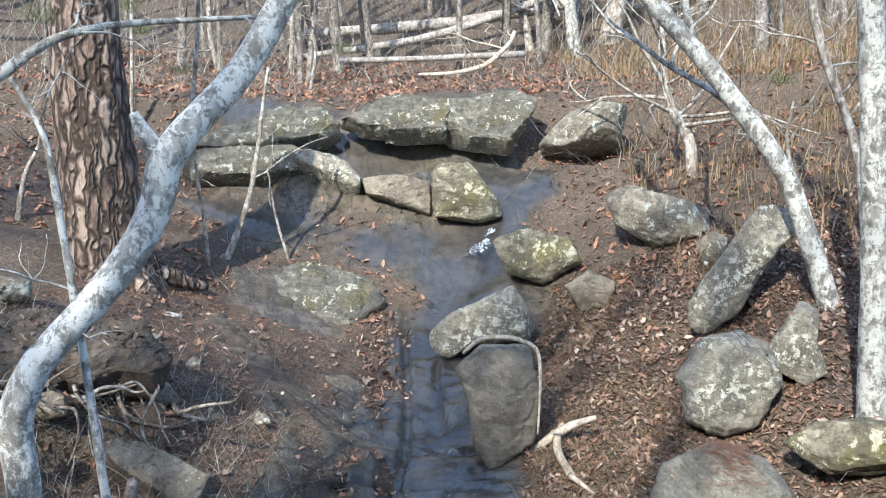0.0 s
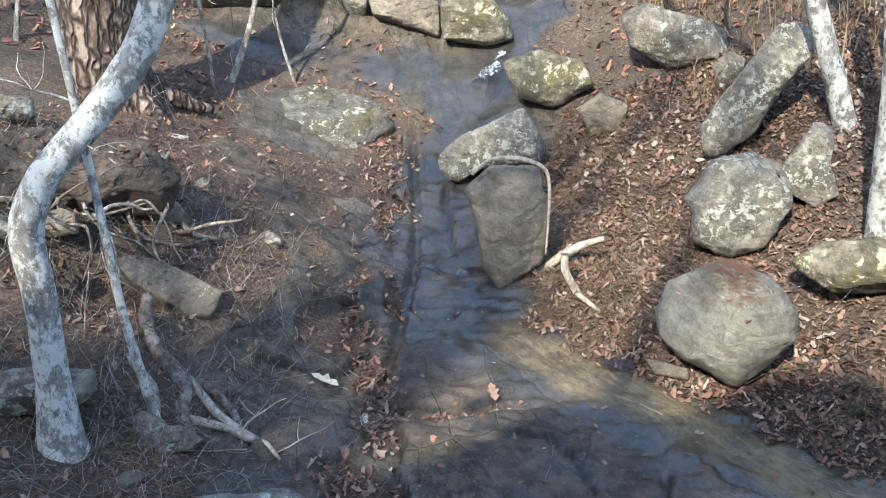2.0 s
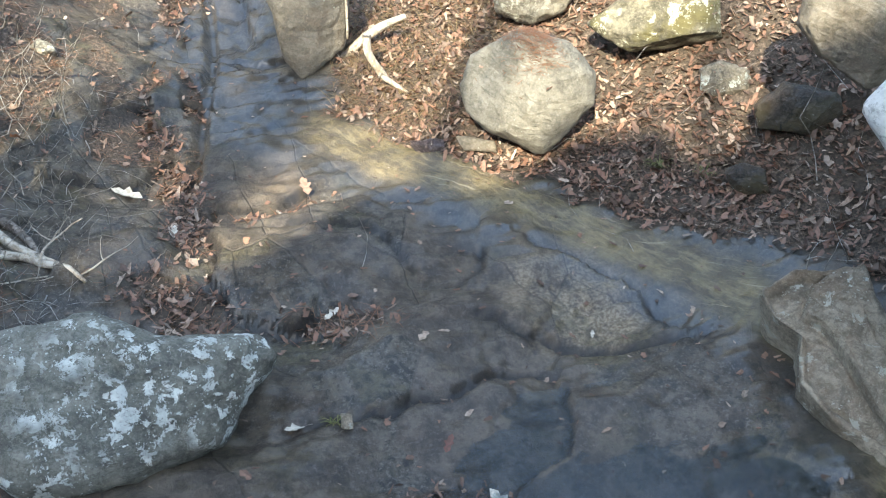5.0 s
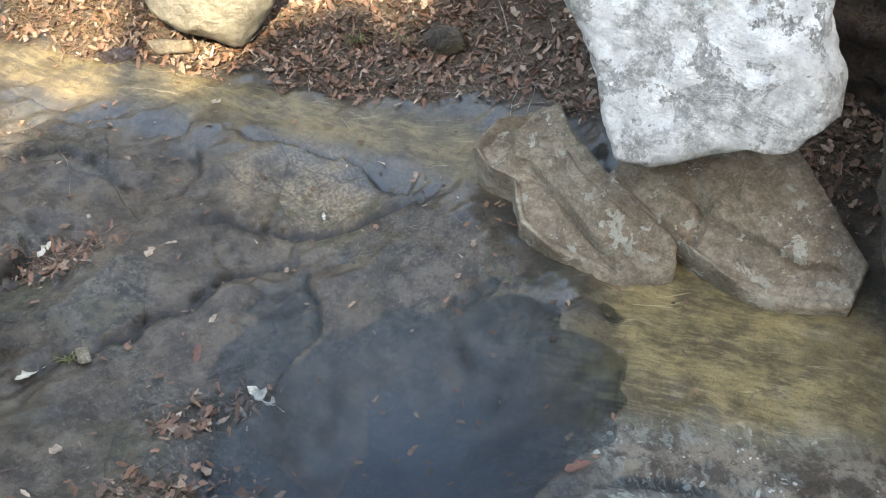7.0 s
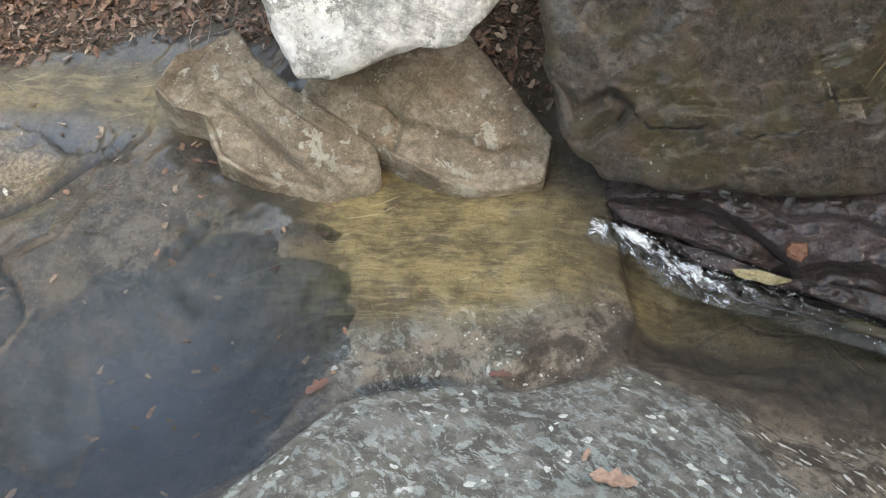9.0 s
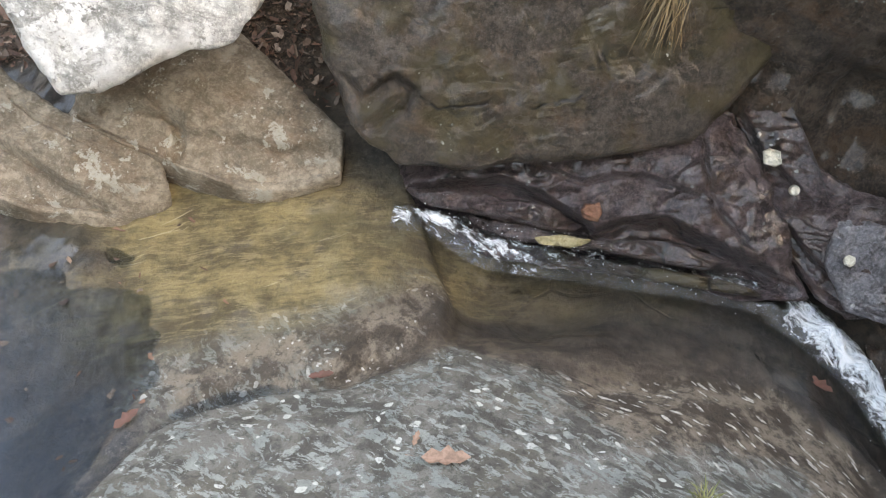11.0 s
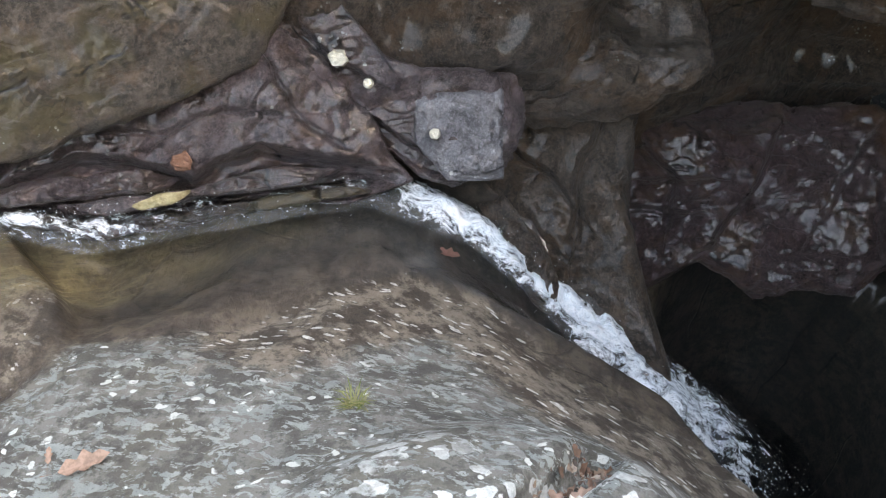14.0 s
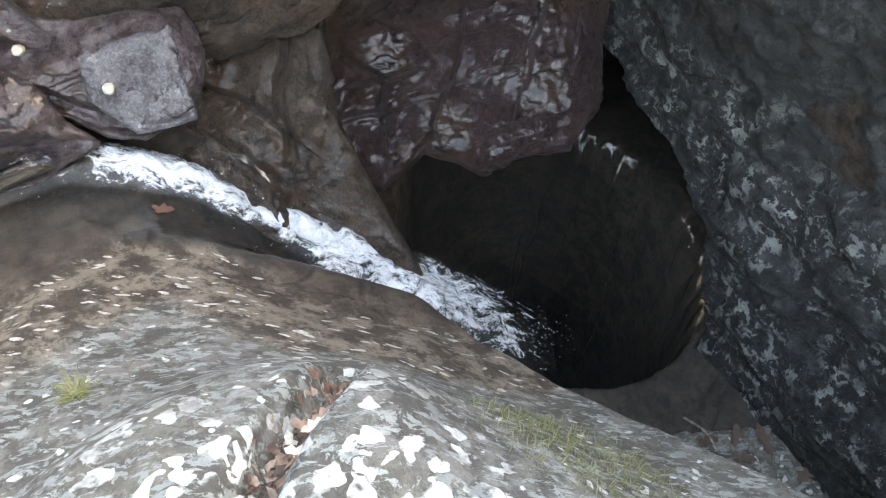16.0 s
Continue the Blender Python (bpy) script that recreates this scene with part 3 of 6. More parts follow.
def foam_material():
    """White water: bright aerated streaks over clear, glossy water."""
    n = Nodes("white_water")
    t = n.t
    foam = n.attr("foam")
    streak = n.noise(9, 6, .75, .4, n.stretch((3.4, 1.1, 1.6), (0, 0, -8), .12, 7))
    grain = n.noise(55, 4, .75)
    fac = n.step(n.math("ADD", n.math("MULTIPLY", foam, .62), n.math("ADD", n.math("MULTIPLY", n.math("SUBTRACT", streak, .5), 2.2), n.math("MULTIPLY", n.math("SUBTRACT", grain, .5), .9))), .16, .78)
    n.done(n.mix(n.step(streak, .35, .65), (.62, .72, .78), (.9, .94, .96)), .35, n.bump(n.math("ADD", streak, n.math("MULTIPLY", grain, .5)), .8, .03))
    clear, gloss, fres, wet, mix = (t.nodes.new(k) for k in ("ShaderNodeBsdfTransparent", "ShaderNodeBsdfGlossy", "ShaderNodeFresnel", "ShaderNodeMixShader", "ShaderNodeMixShader"))
    clear.inputs[0].default_value = (.96, .98, .98, 1)
    gloss.inputs["Roughness"].default_value = .08
    normal = n.bump(streak, .5, .03)
    t.links.new(normal, gloss.inputs["Normal"]), t.links.new(normal, fres.inputs["Normal"])
    t.links.new(fres.outputs[0], wet.inputs[0]), t.links.new(clear.outputs[0], wet.inputs[1]), t.links.new(gloss.outputs[0], wet.inputs[2])
    t.links.new(fac, mix.inputs[0]), t.links.new(wet.outputs[0], mix.inputs[1]), t.links.new(n.bsdf.outputs[0], mix.inputs[2])
    t.links.new(mix.outputs[0], t.nodes["Material Output"].inputs[0])
    return n.m


WATER, FOAM = water_material(), foam_material()

SOIL_BANK = rock_material("eroded_soil", (.045, .036, .028), (.15, .12, .092), 0, rough=.95, rust=.2)

drop = Nodes("water_drop")
DROPS = drop.done((.85, .9, .92), .15)
PALE_LICHEN = rock_material("pale_lichen", (.5, .47, .38), (.72, .7, .6))
RUST_STONE = rock_material("rust_stone", (.16, .07, .04), (.3, .15, .1), rust=.4)
YELLOW_STONE = rock_material("yellow_stone", (.3, .25, .13), (.5, .43, .26))



# ---- meshes ----
def mesh_object(name, verts, faces, material, parent=None, flat=False):
    me = bpy.data.meshes.new(name)
    me.from_pydata([tuple(map(float, v)) for v in verts], [], faces)
    me.polygons.foreach_set("use_smooth", [not flat] * len(me.polygons))
    me.materials.append(material)
    me.update()
    ob = new(name, me)
    if parent:
        ob.parent = parent
    return ob


def grid_faces(rows, cols, wrap=False):
    r, c = np.meshgrid(np.arange(rows - 1), np.arange(cols if wrap else cols - 1), indexing="ij")
    a, b = r * cols + c, r * cols + (c + 1) % cols
    return np.stack([a, b, b + cols, a + cols], -1).reshape(-1, 4)


def grid_object(name, xyz, material, wrap=False, attrs=None, keep=None):
    """An object from a rows x cols x 3 array of places; keep: which faces stay."""
    rows, cols = xyz.shape[:2]
    faces = grid_faces(rows, cols, wrap)
    if keep is not None:
        faces = faces[keep.reshape(-1)[faces].min(1) > 0]
    used = np.unique(faces)
    to = np.zeros(rows * cols, int)
    to[used] = np.arange(len(used))
    faces, pts = to[faces], xyz.reshape(-1, 3)[used]
    me = bpy.data.meshes.new(name)
    me.vertices.add(len(pts)), me.loops.add(faces.size), me.polygons.add(len(faces))
    me.vertices.foreach_set("co", pts.astype(np.float32).ravel())
    me.loops.foreach_set("vertex_index", faces.astype(np.int32).ravel())
    me.polygons.foreach_set("loop_start", np.arange(0, faces.size, 4, dtype=np.int32))
    me.polygons.foreach_set("use_smooth", np.ones(len(faces), bool))
    me.update(calc_edges=True)
    for key, value in (attrs or {}).items():
        me.attributes.new(key, "FLOAT", "POINT").data.foreach_set("value", np.asarray(value, np.float32).ravel()[used])
    me.materials.append(material)
    return new(name, me)


def spread(lo, hi, step, far, count):
    """Even places between lo and hi, then ever wider steps out to far on both sides."""
    grow = np.geomspace(1, far, count) - 1
    return np.concatenate([lo - (grow[::-1] * 1.0 + step)[:-1], np.arange(lo, hi, step), hi + grow + step * .5])


# ---- the ground: bedrock, banks and the wooded slopes beyond, one sheet ----
gx, gy = np.meshgrid(spread(-2.4, 4.2, .02, 320, 70), spread(-2.9, 6.6, .02, 320, 110))
gz = land(gx, gy)
shares = cover(gx, gy, gz)
litter, algae, lichen, inside = (shares[k] for k in ("litter", "algae", "lichen", "inside"))
near = smooth(14, 6, np.hypot(gx - 1, gy - 2))
# thin broken slabs of bedrock, stepping along the joints
slab = fbm(gx * .9 + .6 * gy, gy * 2.0 - .5 * gx, 0 * gx, 21, 4)
terrace = np.round(slab * 5) / 5
steps = terrace + np.clip((slab - terrace) * 10, -1, 1) ** 7 * .1
still = 1 - .92 * blob(gx, gy, .97, 1.55, .85, .6, 0, .4)
bare = (1 - litter) * (1 - lichen) * near * still
gz = gz + steps * .12 * bare * (1 - .8 * algae) * smooth(1.2, 1.8, gy)
gz = gz + .018 * fbm(gx * 4, gy * 4, 0 * gx, 31, 4) * (1 + litter) + .008 * fbm(gx * 15, gy * 15, 0 * gx, 37, 3) * near * (1 - .6 * algae) * still
gz = gz + litter * .07 * fbm(gx * 2, gy * 2, 0 * gx, 41, 3)
# bedding ridges in the banks
gz = gz + .02 * np.abs(fbm(gx * 5 + 2 * gy, gy * 9, 0 * gx, 43, 3)) * bare
# the long straight joint down the slab
d, _, s = along([(-.33, 7.4), (-.25, 6.2), (-.24, 5.2), (-.33, 4.4), (-.36, 4.0)], gx, gy)
gz = gz - .06 * (1 - smooth(.015, .05, d))
slab_joint = (1 - smooth(.008, .035, d)) * (1 - .5 * litter)
shares["joint"] = slab_joint
# joints that part the bedrock into plates, the right-hand side of each dropped
for line, deep, drop_by in (([(-.24, 3.85), (-.22, 3.29), (-.13, 3.07), (.09, 2.93), (.16, 3.05)], .02, .045), ([(.1, 2.44), (.38, 2.42), (.63, 2.51), (.82, 2.64), (1.0, 2.6)], .025, .02),
                            ([(1.05, 2.45), (1.03, 2.3), (.97, 2.17), (.8, 2.08)], .025, .03), ([(.82, 2.88), (.97, 2.83), (1.18, 2.73), (1.32, 2.66), (1.6, 2.7)], .02, .028),
                            ([(.95, 3.4), (.91, 3.21), (.76, 3.15)], .02, .028), ([(.24, 4.02), (.06, 3.9), (-.25, 3.93)], .01, -.03), ([(-.95, 4.1), (-.57, 4.2), (-.45, 4.4)], .025, .04),
                            ([(-.95, 3.16), (-.78, 3.6), (-.5, 3.72)], .02, -.03), ([(-1.26, 4.61), (-1.14, 5.27), (-.8, 5.7), (-.44, 5.99)], .02, -.04), ([(.05, 7.3), (-.05, 6.6), (.02, 5.9)], .02, .03),
                            ([(-.2, 5.55), (.05, 5.45), (.22, 5.5)], .02, .03), ([(-.62, 4.75), (-.3, 4.9)], .02, .03), ([(.1, 3.7), (.5, 3.55), (.62, 3.3)], .012, .02), ([(1.25, 3.35), (1.55, 3.05), (1.62, 2.75)], .02, -.02)):
    d, side, _ = along(line, gx + .05 * fbm(gx * 6, gy * 6, 0 * gx, 91, 3), gy + .05 * fbm(gx * 6, gy * 6, 0 * gx, 92, 3))
    gz = gz - 1.4 * deep * (1 - smooth(.004, .024, d)) - 1.3 * drop_by * smooth(-.008, .008, d * side) * (1 - smooth(.04, .35, d))
    shares["joint"] = np.maximum(shares["joint"], (1 - smooth(.006, .026, d)) * (1 - lichen))
# basins of the still pool, and the crevice round the lichen dome
gz = gz - .2 * blob(gx + .16 * fbm(gx * 3, gy * 3, 0 * gx, 49, 3), gy + .12 * fbm(gx * 3, gy * 3, 0 * gx, 50, 3), .93, 1.55, .54, .36, 0, .6)
d, side, _ = along([(2.8, 1.15), (2.64, .97), (2.5, .83), (2.36, .68), (2.12, .6)], gx, gy)
gz = gz - .09 * smooth(0, .06, -d * side) * blob(gx, gy, 2.7, .62, .5, .4, 0, .3)
gz = gz + .05 * smooth(0, .22, inside) * lichen - .05 * (1 - smooth(.01, .06, np.abs(inside + .02))) * smooth(1.3, 1.1, gy) * smooth(.55, .75, gy)
gz = gz + .03 * fbm(gx * 1.6, gy * 1.6, 0 * gx, 47, 2) * lichen
# the rolled lobe and the leaf-filled groove on the dome
d, side, _ = along([(1.35, -.05), (1.55, -.24), (1.75, -.55), (1.84, -.77), (1.72, -.93)], gx, gy)
gz = gz + .06 * smooth(-.04, .1, d * side) * blob(gx, gy, 1.5, -.6, .42, .5, 30, .3)
d, _, _ = along([(1.68, -.92), (1.55, -.84), (1.42, -.72), (1.2, -.58)], gx, gy)
gz = gz - .13 * (1 - smooth(.01, .075, d))
gz = gz + .09 * blob(gx, gy, 1.35, -1.15, .4, .28, 40, .6)
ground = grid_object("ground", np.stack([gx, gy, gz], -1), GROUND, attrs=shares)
tagged(ground, "wet grey bedrock creek bed between leaf-covered wooded banks", "ground", kind="structure")


def ground_z(x, y):
    """Height of the finished ground under one place."""
    hit, place, _, _ = ground.ray_cast(Vector((x, y, 60)), Vector((0, 0, -1)))
    return place.z if hit else 0.0


# ---- still pool and running water ----
wx, wy = np.meshgrid(np.arange(-.1, 2.0, .03), np.arange(.5, 2.5, .03))
pool = grid_object("pool_water", np.stack([wx, wy, 0 * wx + .02], -1), WATER)
tagged(pool, "still dark pool of clear creek water on bedrock", "water", kind="structure")
px, py = np.meshgrid(np.arange(1.6, 3.9, .05), np.arange(-3.9, -1.3, .05))
plunge = grid_object("plunge_pool_water", np.stack([px, py, 0 * px - 2.5], -1), WATER)
tagged(plunge, "black plunge pool water under the overhang", "water", kind="structure")


def stream(name, line, widths, lift, foam, label, seed=1):
    """A ribbon of running water that follows a line of places (x, y, z), bulging and rough."""
    line = np.array(line)
    t = np.linspace(0, 1, len(line))
    s = np.linspace(0, 1, 150)
    p = np.stack([np.interp(s, t, line[:, i]) for i in range(3)], -1)
    for _ in range(8):
        p[1:-1] = (p[:-2] + 2 * p[1:-1] + p[2:]) / 4
    w, fo = np.interp(s, np.linspace(0, 1, len(widths)), widths), np.interp(s, np.linspace(0, 1, len(foam)), foam)
    tan = np.gradient(p, axis=0)
    side = np.stack([tan[:, 1], -tan[:, 0], 0 * tan[:, 0]], -1)
    side /= np.linalg.norm(side, axis=1)[:, None]
    v = np.linspace(-1, 1, 25)
    xyz = p[:, None, :] + side[:, None, :] * (w[:, None] * v)[..., None]
    a, b = xyz[..., 0], xyz[..., 1]
    xyz[..., 2] += lift * (1 - v ** 2)[None] + (.02 + .03 * fo[:, None]) * fbm(a * 11, b * 11, xyz[..., 2] * 5, seed, 4) * (1 - v ** 4)[None]
    mask = fo[:, None] * (1.1 - 1.1 * np.abs(v)[None] ** 2) + .3 * fbm(a * 7, b * 7, 0 * a, seed + 3, 3)
    ob = grid_object(name, xyz, FOAM, attrs=dict(foam=mask))
    return tagged(ob, label, "water", kind="structure")


# ---- the gorge wall: one sheet of rock that folds round the pothole and runs on behind the walk ----
WALL = [(3.3, 2.3), (3.4, 1.0), (3.45, .2), (3.55, -.35), (3.5, -.8), (3.7, -1.2), (3.9, -1.65), (4.1, -2.1), (4.05, -2.6)]
FAR_WALL = [(4.9, -2.6), (4.2, -2.66), (3.3, -2.68), (2.4, -2.74), (1.3, -2.9), (.2, -3.1), (-1.4, -3.3), (-4.5, -3.5)]


def wall_sheet(name, line, z0, z1, lean, seed, material, rows=120, cols=420, pothole=None):
    line = np.array(line, float)
    reach = np.r_[0, np.cumsum(np.linalg.norm(np.diff(line, axis=0), axis=1))]
    s = np.linspace(0, reach[-1], cols)
    p = np.stack([np.interp(s, reach, line[:, i]) for i in range(2)], -1)
    for _ in range(12):
        p[1:-1] = (p[:-2] + 2 * p[1:-1] + p[2:]) / 4
    tan = np.gradient(p, axis=0)
    out = np.stack([-tan[:, 1], tan[:, 0]], -1)
    out /= np.linalg.norm(out, axis=1)[:, None]
    z = np.linspace(z0, z1, rows)
    S, Zg = np.meshgrid(s, z)
    base = p[None] + 0 * Zg[..., None]
    rough = .16 * fbm(base[..., 0] * .9, base[..., 1] * .9, Zg * 1.1, seed, 5)
    chips = fbm(S * 1.6 + Zg * .5, Zg * 3.2 - S * .4, 0 * S, seed + 5, 5)
    ledge = np.round(chips * 6) / 6 * .09 + .03 * fbm(S * 7, Zg * 9, 0 * S, seed + 8, 4)
    push = lean * (Zg + .5) + rough + ledge
    lichen_off = 0 * push
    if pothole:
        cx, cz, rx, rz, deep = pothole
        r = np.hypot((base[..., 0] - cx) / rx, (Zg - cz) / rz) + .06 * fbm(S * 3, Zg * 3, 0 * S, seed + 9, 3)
        # no pale lichen in the hole or higher up; this also paints shade
        lichen_off = np.maximum(1 - smooth(.95, 1.1, r), smooth(-.1, .35, Zg + .2 * fbm(S, Zg, 0 * S, seed + 4, 3)) * .85)
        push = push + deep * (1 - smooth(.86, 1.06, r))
    xyz = np.dstack([base + out[None] * push[..., None], Zg])
    return grid_object(name, xyz, material, attrs=dict(lichen_free=lichen_off))


wall = wall_sheet("wall_gorge", WALL, -2.2, 2.4, -.12, 11, WALL_ROCK, 150, 260)
tagged(wall, "dark damp brown rock wall of the gorge", "rock face", kind="structure")
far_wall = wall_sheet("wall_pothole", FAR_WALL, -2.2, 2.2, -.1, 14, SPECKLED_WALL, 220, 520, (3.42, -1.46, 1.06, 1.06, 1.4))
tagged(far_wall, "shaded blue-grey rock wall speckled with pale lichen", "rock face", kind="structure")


# ---- boulders ----
def boulder(name, label, at, face, outline, front, back, material, seed=1, box=3.0, rough=.05, facets=10, group="", kind="", beds=0.0, crag=0.0, cuts=(), cracks=(), fine=False):
    """A weathered boulder. face: the compass turn and the rise of its broad side; outline: the corners of that side, in metres round
    at; front, back: how far it swells to either side; box: how square its section is; facets: broken planes."""
    yaw, rise = radians(face[0]), radians(face[1])
    n = np.array([math.sin(yaw) * math.cos(rise), math.cos(yaw) * math.cos(rise), math.sin(rise)])
    u = np.array([-math.cos(yaw), math.sin(yaw), 0.0])
    v = np.cross(n, u)
    o = np.array(outline, float)
    ang = np.unwrap(np.arctan2(o[:, 1], o[:, 0]))
    if ang[-1] < ang[0]:
        o, ang = o[::-1], ang[::-1]
    steps, rings = (360, 130) if fine else (260, 90) if crag else (150, 44)
    th = np.linspace(ang[0], ang[0] + 2 * math.pi, steps, endpoint=False)
    # walk along straight edges between the corners
    corners = np.vstack([o, o[:1]])
    cang = np.r_[ang, ang[0] + 2 * math.pi]
    k = np.clip(np.searchsorted(cang, th, side="right") - 1, 0, len(o) - 1)
    a, b = corners[k], corners[k + 1]
    dirs = np.stack([np.cos(th), np.sin(th)], -1)
    e = b - a
    r = (a[:, 0] * e[:, 1] - a[:, 1] * e[:, 0]) / (dirs[:, 0] * e[:, 1] - dirs[:, 1] * e[:, 0])
    r = np.clip(np.abs(r), .02, 20)
    soft = (np.roll(r, 1) + np.roll(r, -1) + 2 * r) / 4
    r = soft
    back_rings = rings // 3
    ca = np.r_[1 - (1 - np.linspace(0, 1, back_rings, endpoint=False)) ** 1.6, (1 - (1 - np.linspace(1, 0, rings - back_rings)) ** 1.0)]
    ca[back_rings:] = 1 - (1 - ca[back_rings:]) ** 1.5
    sa = (1 - np.clip(ca, 0, 1) ** box) ** (1 / box)
    depth = np.r_[-back * sa[:back_rings], front * sa[back_rings:]]
    pts = (ca[:, None, None] * (r[:, None] * dirs)[None]) @ np.stack([u, v]) + depth[:, None, None] * n
    flat = pts.reshape(-1, 3)
    size = np.linalg.norm(flat, axis=1).max()
    rng = np.random.default_rng(seed)
    for _ in range(facets):
        q = rng.normal(size=3)
        q /= np.linalg.norm(q)
        if abs(q @ n) < .35:
            continue
        h = flat @ q
        cut = h.max() * rng.uniform(.7, .93)
        over = np.maximum(h - cut, 0)
        flat = flat - over[:, None] * q * .97
    for turn, up, far in cuts:
        q = np.array([math.sin(radians(turn)) * math.cos(radians(up)), math.cos(radians(turn)) * math.cos(radians(up)), math.sin(radians(up))])
        over = np.maximum(flat @ q - far, 0)
        flat = flat - over[:, None] * q * .95
    g = flat + np.array(at)
    nrm = flat / (np.linalg.norm(flat, axis=1)[:, None] + 1e-6)
    face_share = np.repeat(np.where(np.arange(rings) >= back_rings, 1, -1) * (1 - ca ** 3), steps)[:, None]
    nrm = nrm * (1 - np.abs(face_share)) + n * face_share
    nrm /= np.linalg.norm(nrm, axis=1)[:, None] + 1e-6
    f = 1.6 / max(size, .2)
    bump = fbm(g[:, 0] * f + seed, g[:, 1] * f, g[:, 2] * f, seed, 4) * rough * size + .012 * fbm(g[:, 0] * 9, g[:, 1] * 9, g[:, 2] * 9, seed + 7, 3)
    creases = 1 - np.abs(fbm(g[:, 0] * f * 1.7, g[:, 1] * f * 1.7, g[:, 2] * f * 2.6 + seed, seed + 31, 4)) * 2.2
    bump = bump - np.clip(creases - .55, 0, 1) * rough * size * .9 + .006 * fbm(g[:, 0] * 30, g[:, 1] * 30, g[:, 2] * 30, seed + 13, 2)
    if crag:
        lean_z = g[:, 2] + .25 * g[:, 1] - .15 * g[:, 0]
        chips = fbm(g[:, 0] * 1.7, g[:, 1] * 1.7, lean_z * 5 + seed, seed + 41, 5)
        bump = bump + crag * (np.round(chips * 5) / 5 + .3 * fbm(g[:, 0] * 13, g[:, 1] * 13, lean_z * 15, seed + 43, 4))
    # fissures: a groove along a line on the broad side, the rock right of it dropped
    uu, vv, front_share = flat @ u, flat @ v, np.clip(face_share[:, 0] * 3, 0, 1)
    wob = .02 * fbm(uu * 9, vv * 9, 0 * uu, seed + 51, 4)
    for line, deep, wide, drop_by, reach in cracks:
        d, side, _ = along(line, uu + wob, vv - wob)
        dent = deep * (1 - smooth(wide * .2, wide, d)) + drop_by * smooth(-.005, .005, d * side) * (1 - smooth(reach * .3, reach, d))
        flat = flat - n * (dent * front_share)[:, None]
    if beds:
        bz = g[:, 2] * 13 + 1.2 * fbm(g[:, 0] * 2, g[:, 1] * 2, g[:, 2], seed + 2, 2)
        bump = bump + beds * (bz - np.floor(bz)) ** 2
    g = flat + nrm * bump[:, None]
    ob = grid_object(name, g.reshape(rings, steps, 3)[:, ::-1], material, wrap=True)
    ob.location = at
    return tagged(ob, label, "boulder" if not kind else "rock face", group, kind)



# ---- boulders, from upstream to downstream ----
boulder("ledge_rock", "pale sunlit ledge rock over a dark gap", (-1.70, 9.54, 1.82), (170, 50),
        [(-0.92, -0.22), (-0.31, 0.15), (0.04, 0.28), (0.46, 0.28), (0.66, 0.02), (0.57, -0.08), (0.03, -0.18), (-0.53, -0.25)], 0.07, 0.20, HUMP_ROCK, 3, box=9, facets=3, rough=0.04, crag=.03, beds=.03, group="ledges upstream")
boulder("ledge_rock", "flat mossy ledge slab over a dark gap", (-0.47, 9.69, 1.94), (177, 50),
        [(-0.63, 0.05), (-0.15, 0.28), (0.57, 0.24), (0.48, -0.22), (0.08, -0.22), (-0.35, -0.13)], 0.07, 0.20, HUMP_ROCK, 4, box=9, facets=3, rough=0.04, crag=.03, beds=.03, group="ledges upstream")
boulder("ledge_rock", "speckled ledge rock beside the creek", (0.53, 9.72, 1.92), (-177, 45),
        [(-0.51, -0.19), (-0.48, 0.24), (0.16, 0.33), (0.51, 0.25), (0.36, -0.01), (0.16, -0.34), (-0.20, -0.27)], 0.08, 0.25, HUMP_ROCK, 5, box=9, facets=3, rough=0.04, crag=.03, beds=.03, group="ledges upstream")
boulder("ledge_rock", "rounded grey ledge rock on the litter bank", (1.49, 9.67, 1.82), (-171, 25),
        [(-0.50, -0.17), (-0.21, 0.12), (0.14, 0.25), (0.43, 0.22), (0.35, -0.18), (-0.20, -0.24)], 0.35, 0.60, GREY_ROCK, 6, group="ledges upstream")
boulder("ledge_rock", "long low rock ledge above leaf litter", (-1.84, 9.00, 1.56), (168, 42),
        [(-0.71, 0.12), (-0.17, 0.15), (0.38, 0.16), (0.60, 0.04), (0.58, -0.14), (-0.07, -0.17), (-0.60, -0.15)], 0.08, 0.30, HUMP_ROCK, 7, box=9, facets=3, rough=0.04, crag=.03, beds=.03, group="ledges upstream")
boulder("ledge_rock", "pale fractured ledge rock above leaf litter", (-1.10, 8.90, 1.50), (173, 42),
        [(-0.35, 0.11), (-0.21, 0.22), (0.03, 0.13), (0.30, -0.04), (0.28, -0.22), (0.08, -0.17), (-0.13, -0.03)], 0.08, 0.30, LICHEN_ROCK, 8, box=6, facets=4, rough=0.05, group="ledges upstream")
boulder("ledge_rock", "brown wet step of bedrock beside the fall", (-0.45, 8.83, 1.29), (177, 20),
        [(-0.34, 0.13), (-0.01, 0.17), (0.33, 0.10), (0.32, -0.25), (-0.01, -0.12), (-0.29, -0.02)], 0.15, 0.50, TALL_ROCK, 9, crag=.03, box=5, group="ledges upstream")
boulder("ledge_rock", "square lichen-spotted block beside the small fall", (0.20, 8.63, 1.29), (-179, 20),
        [(-0.32, 0.18), (-0.23, 0.30), (0.04, 0.30), (0.34, -0.09), (0.37, -0.22), (0.10, -0.26), (-0.30, -0.22)], 0.15, 0.50, MOSSY_ROCK, 10, crag=.02, box=5, group="ledges upstream")
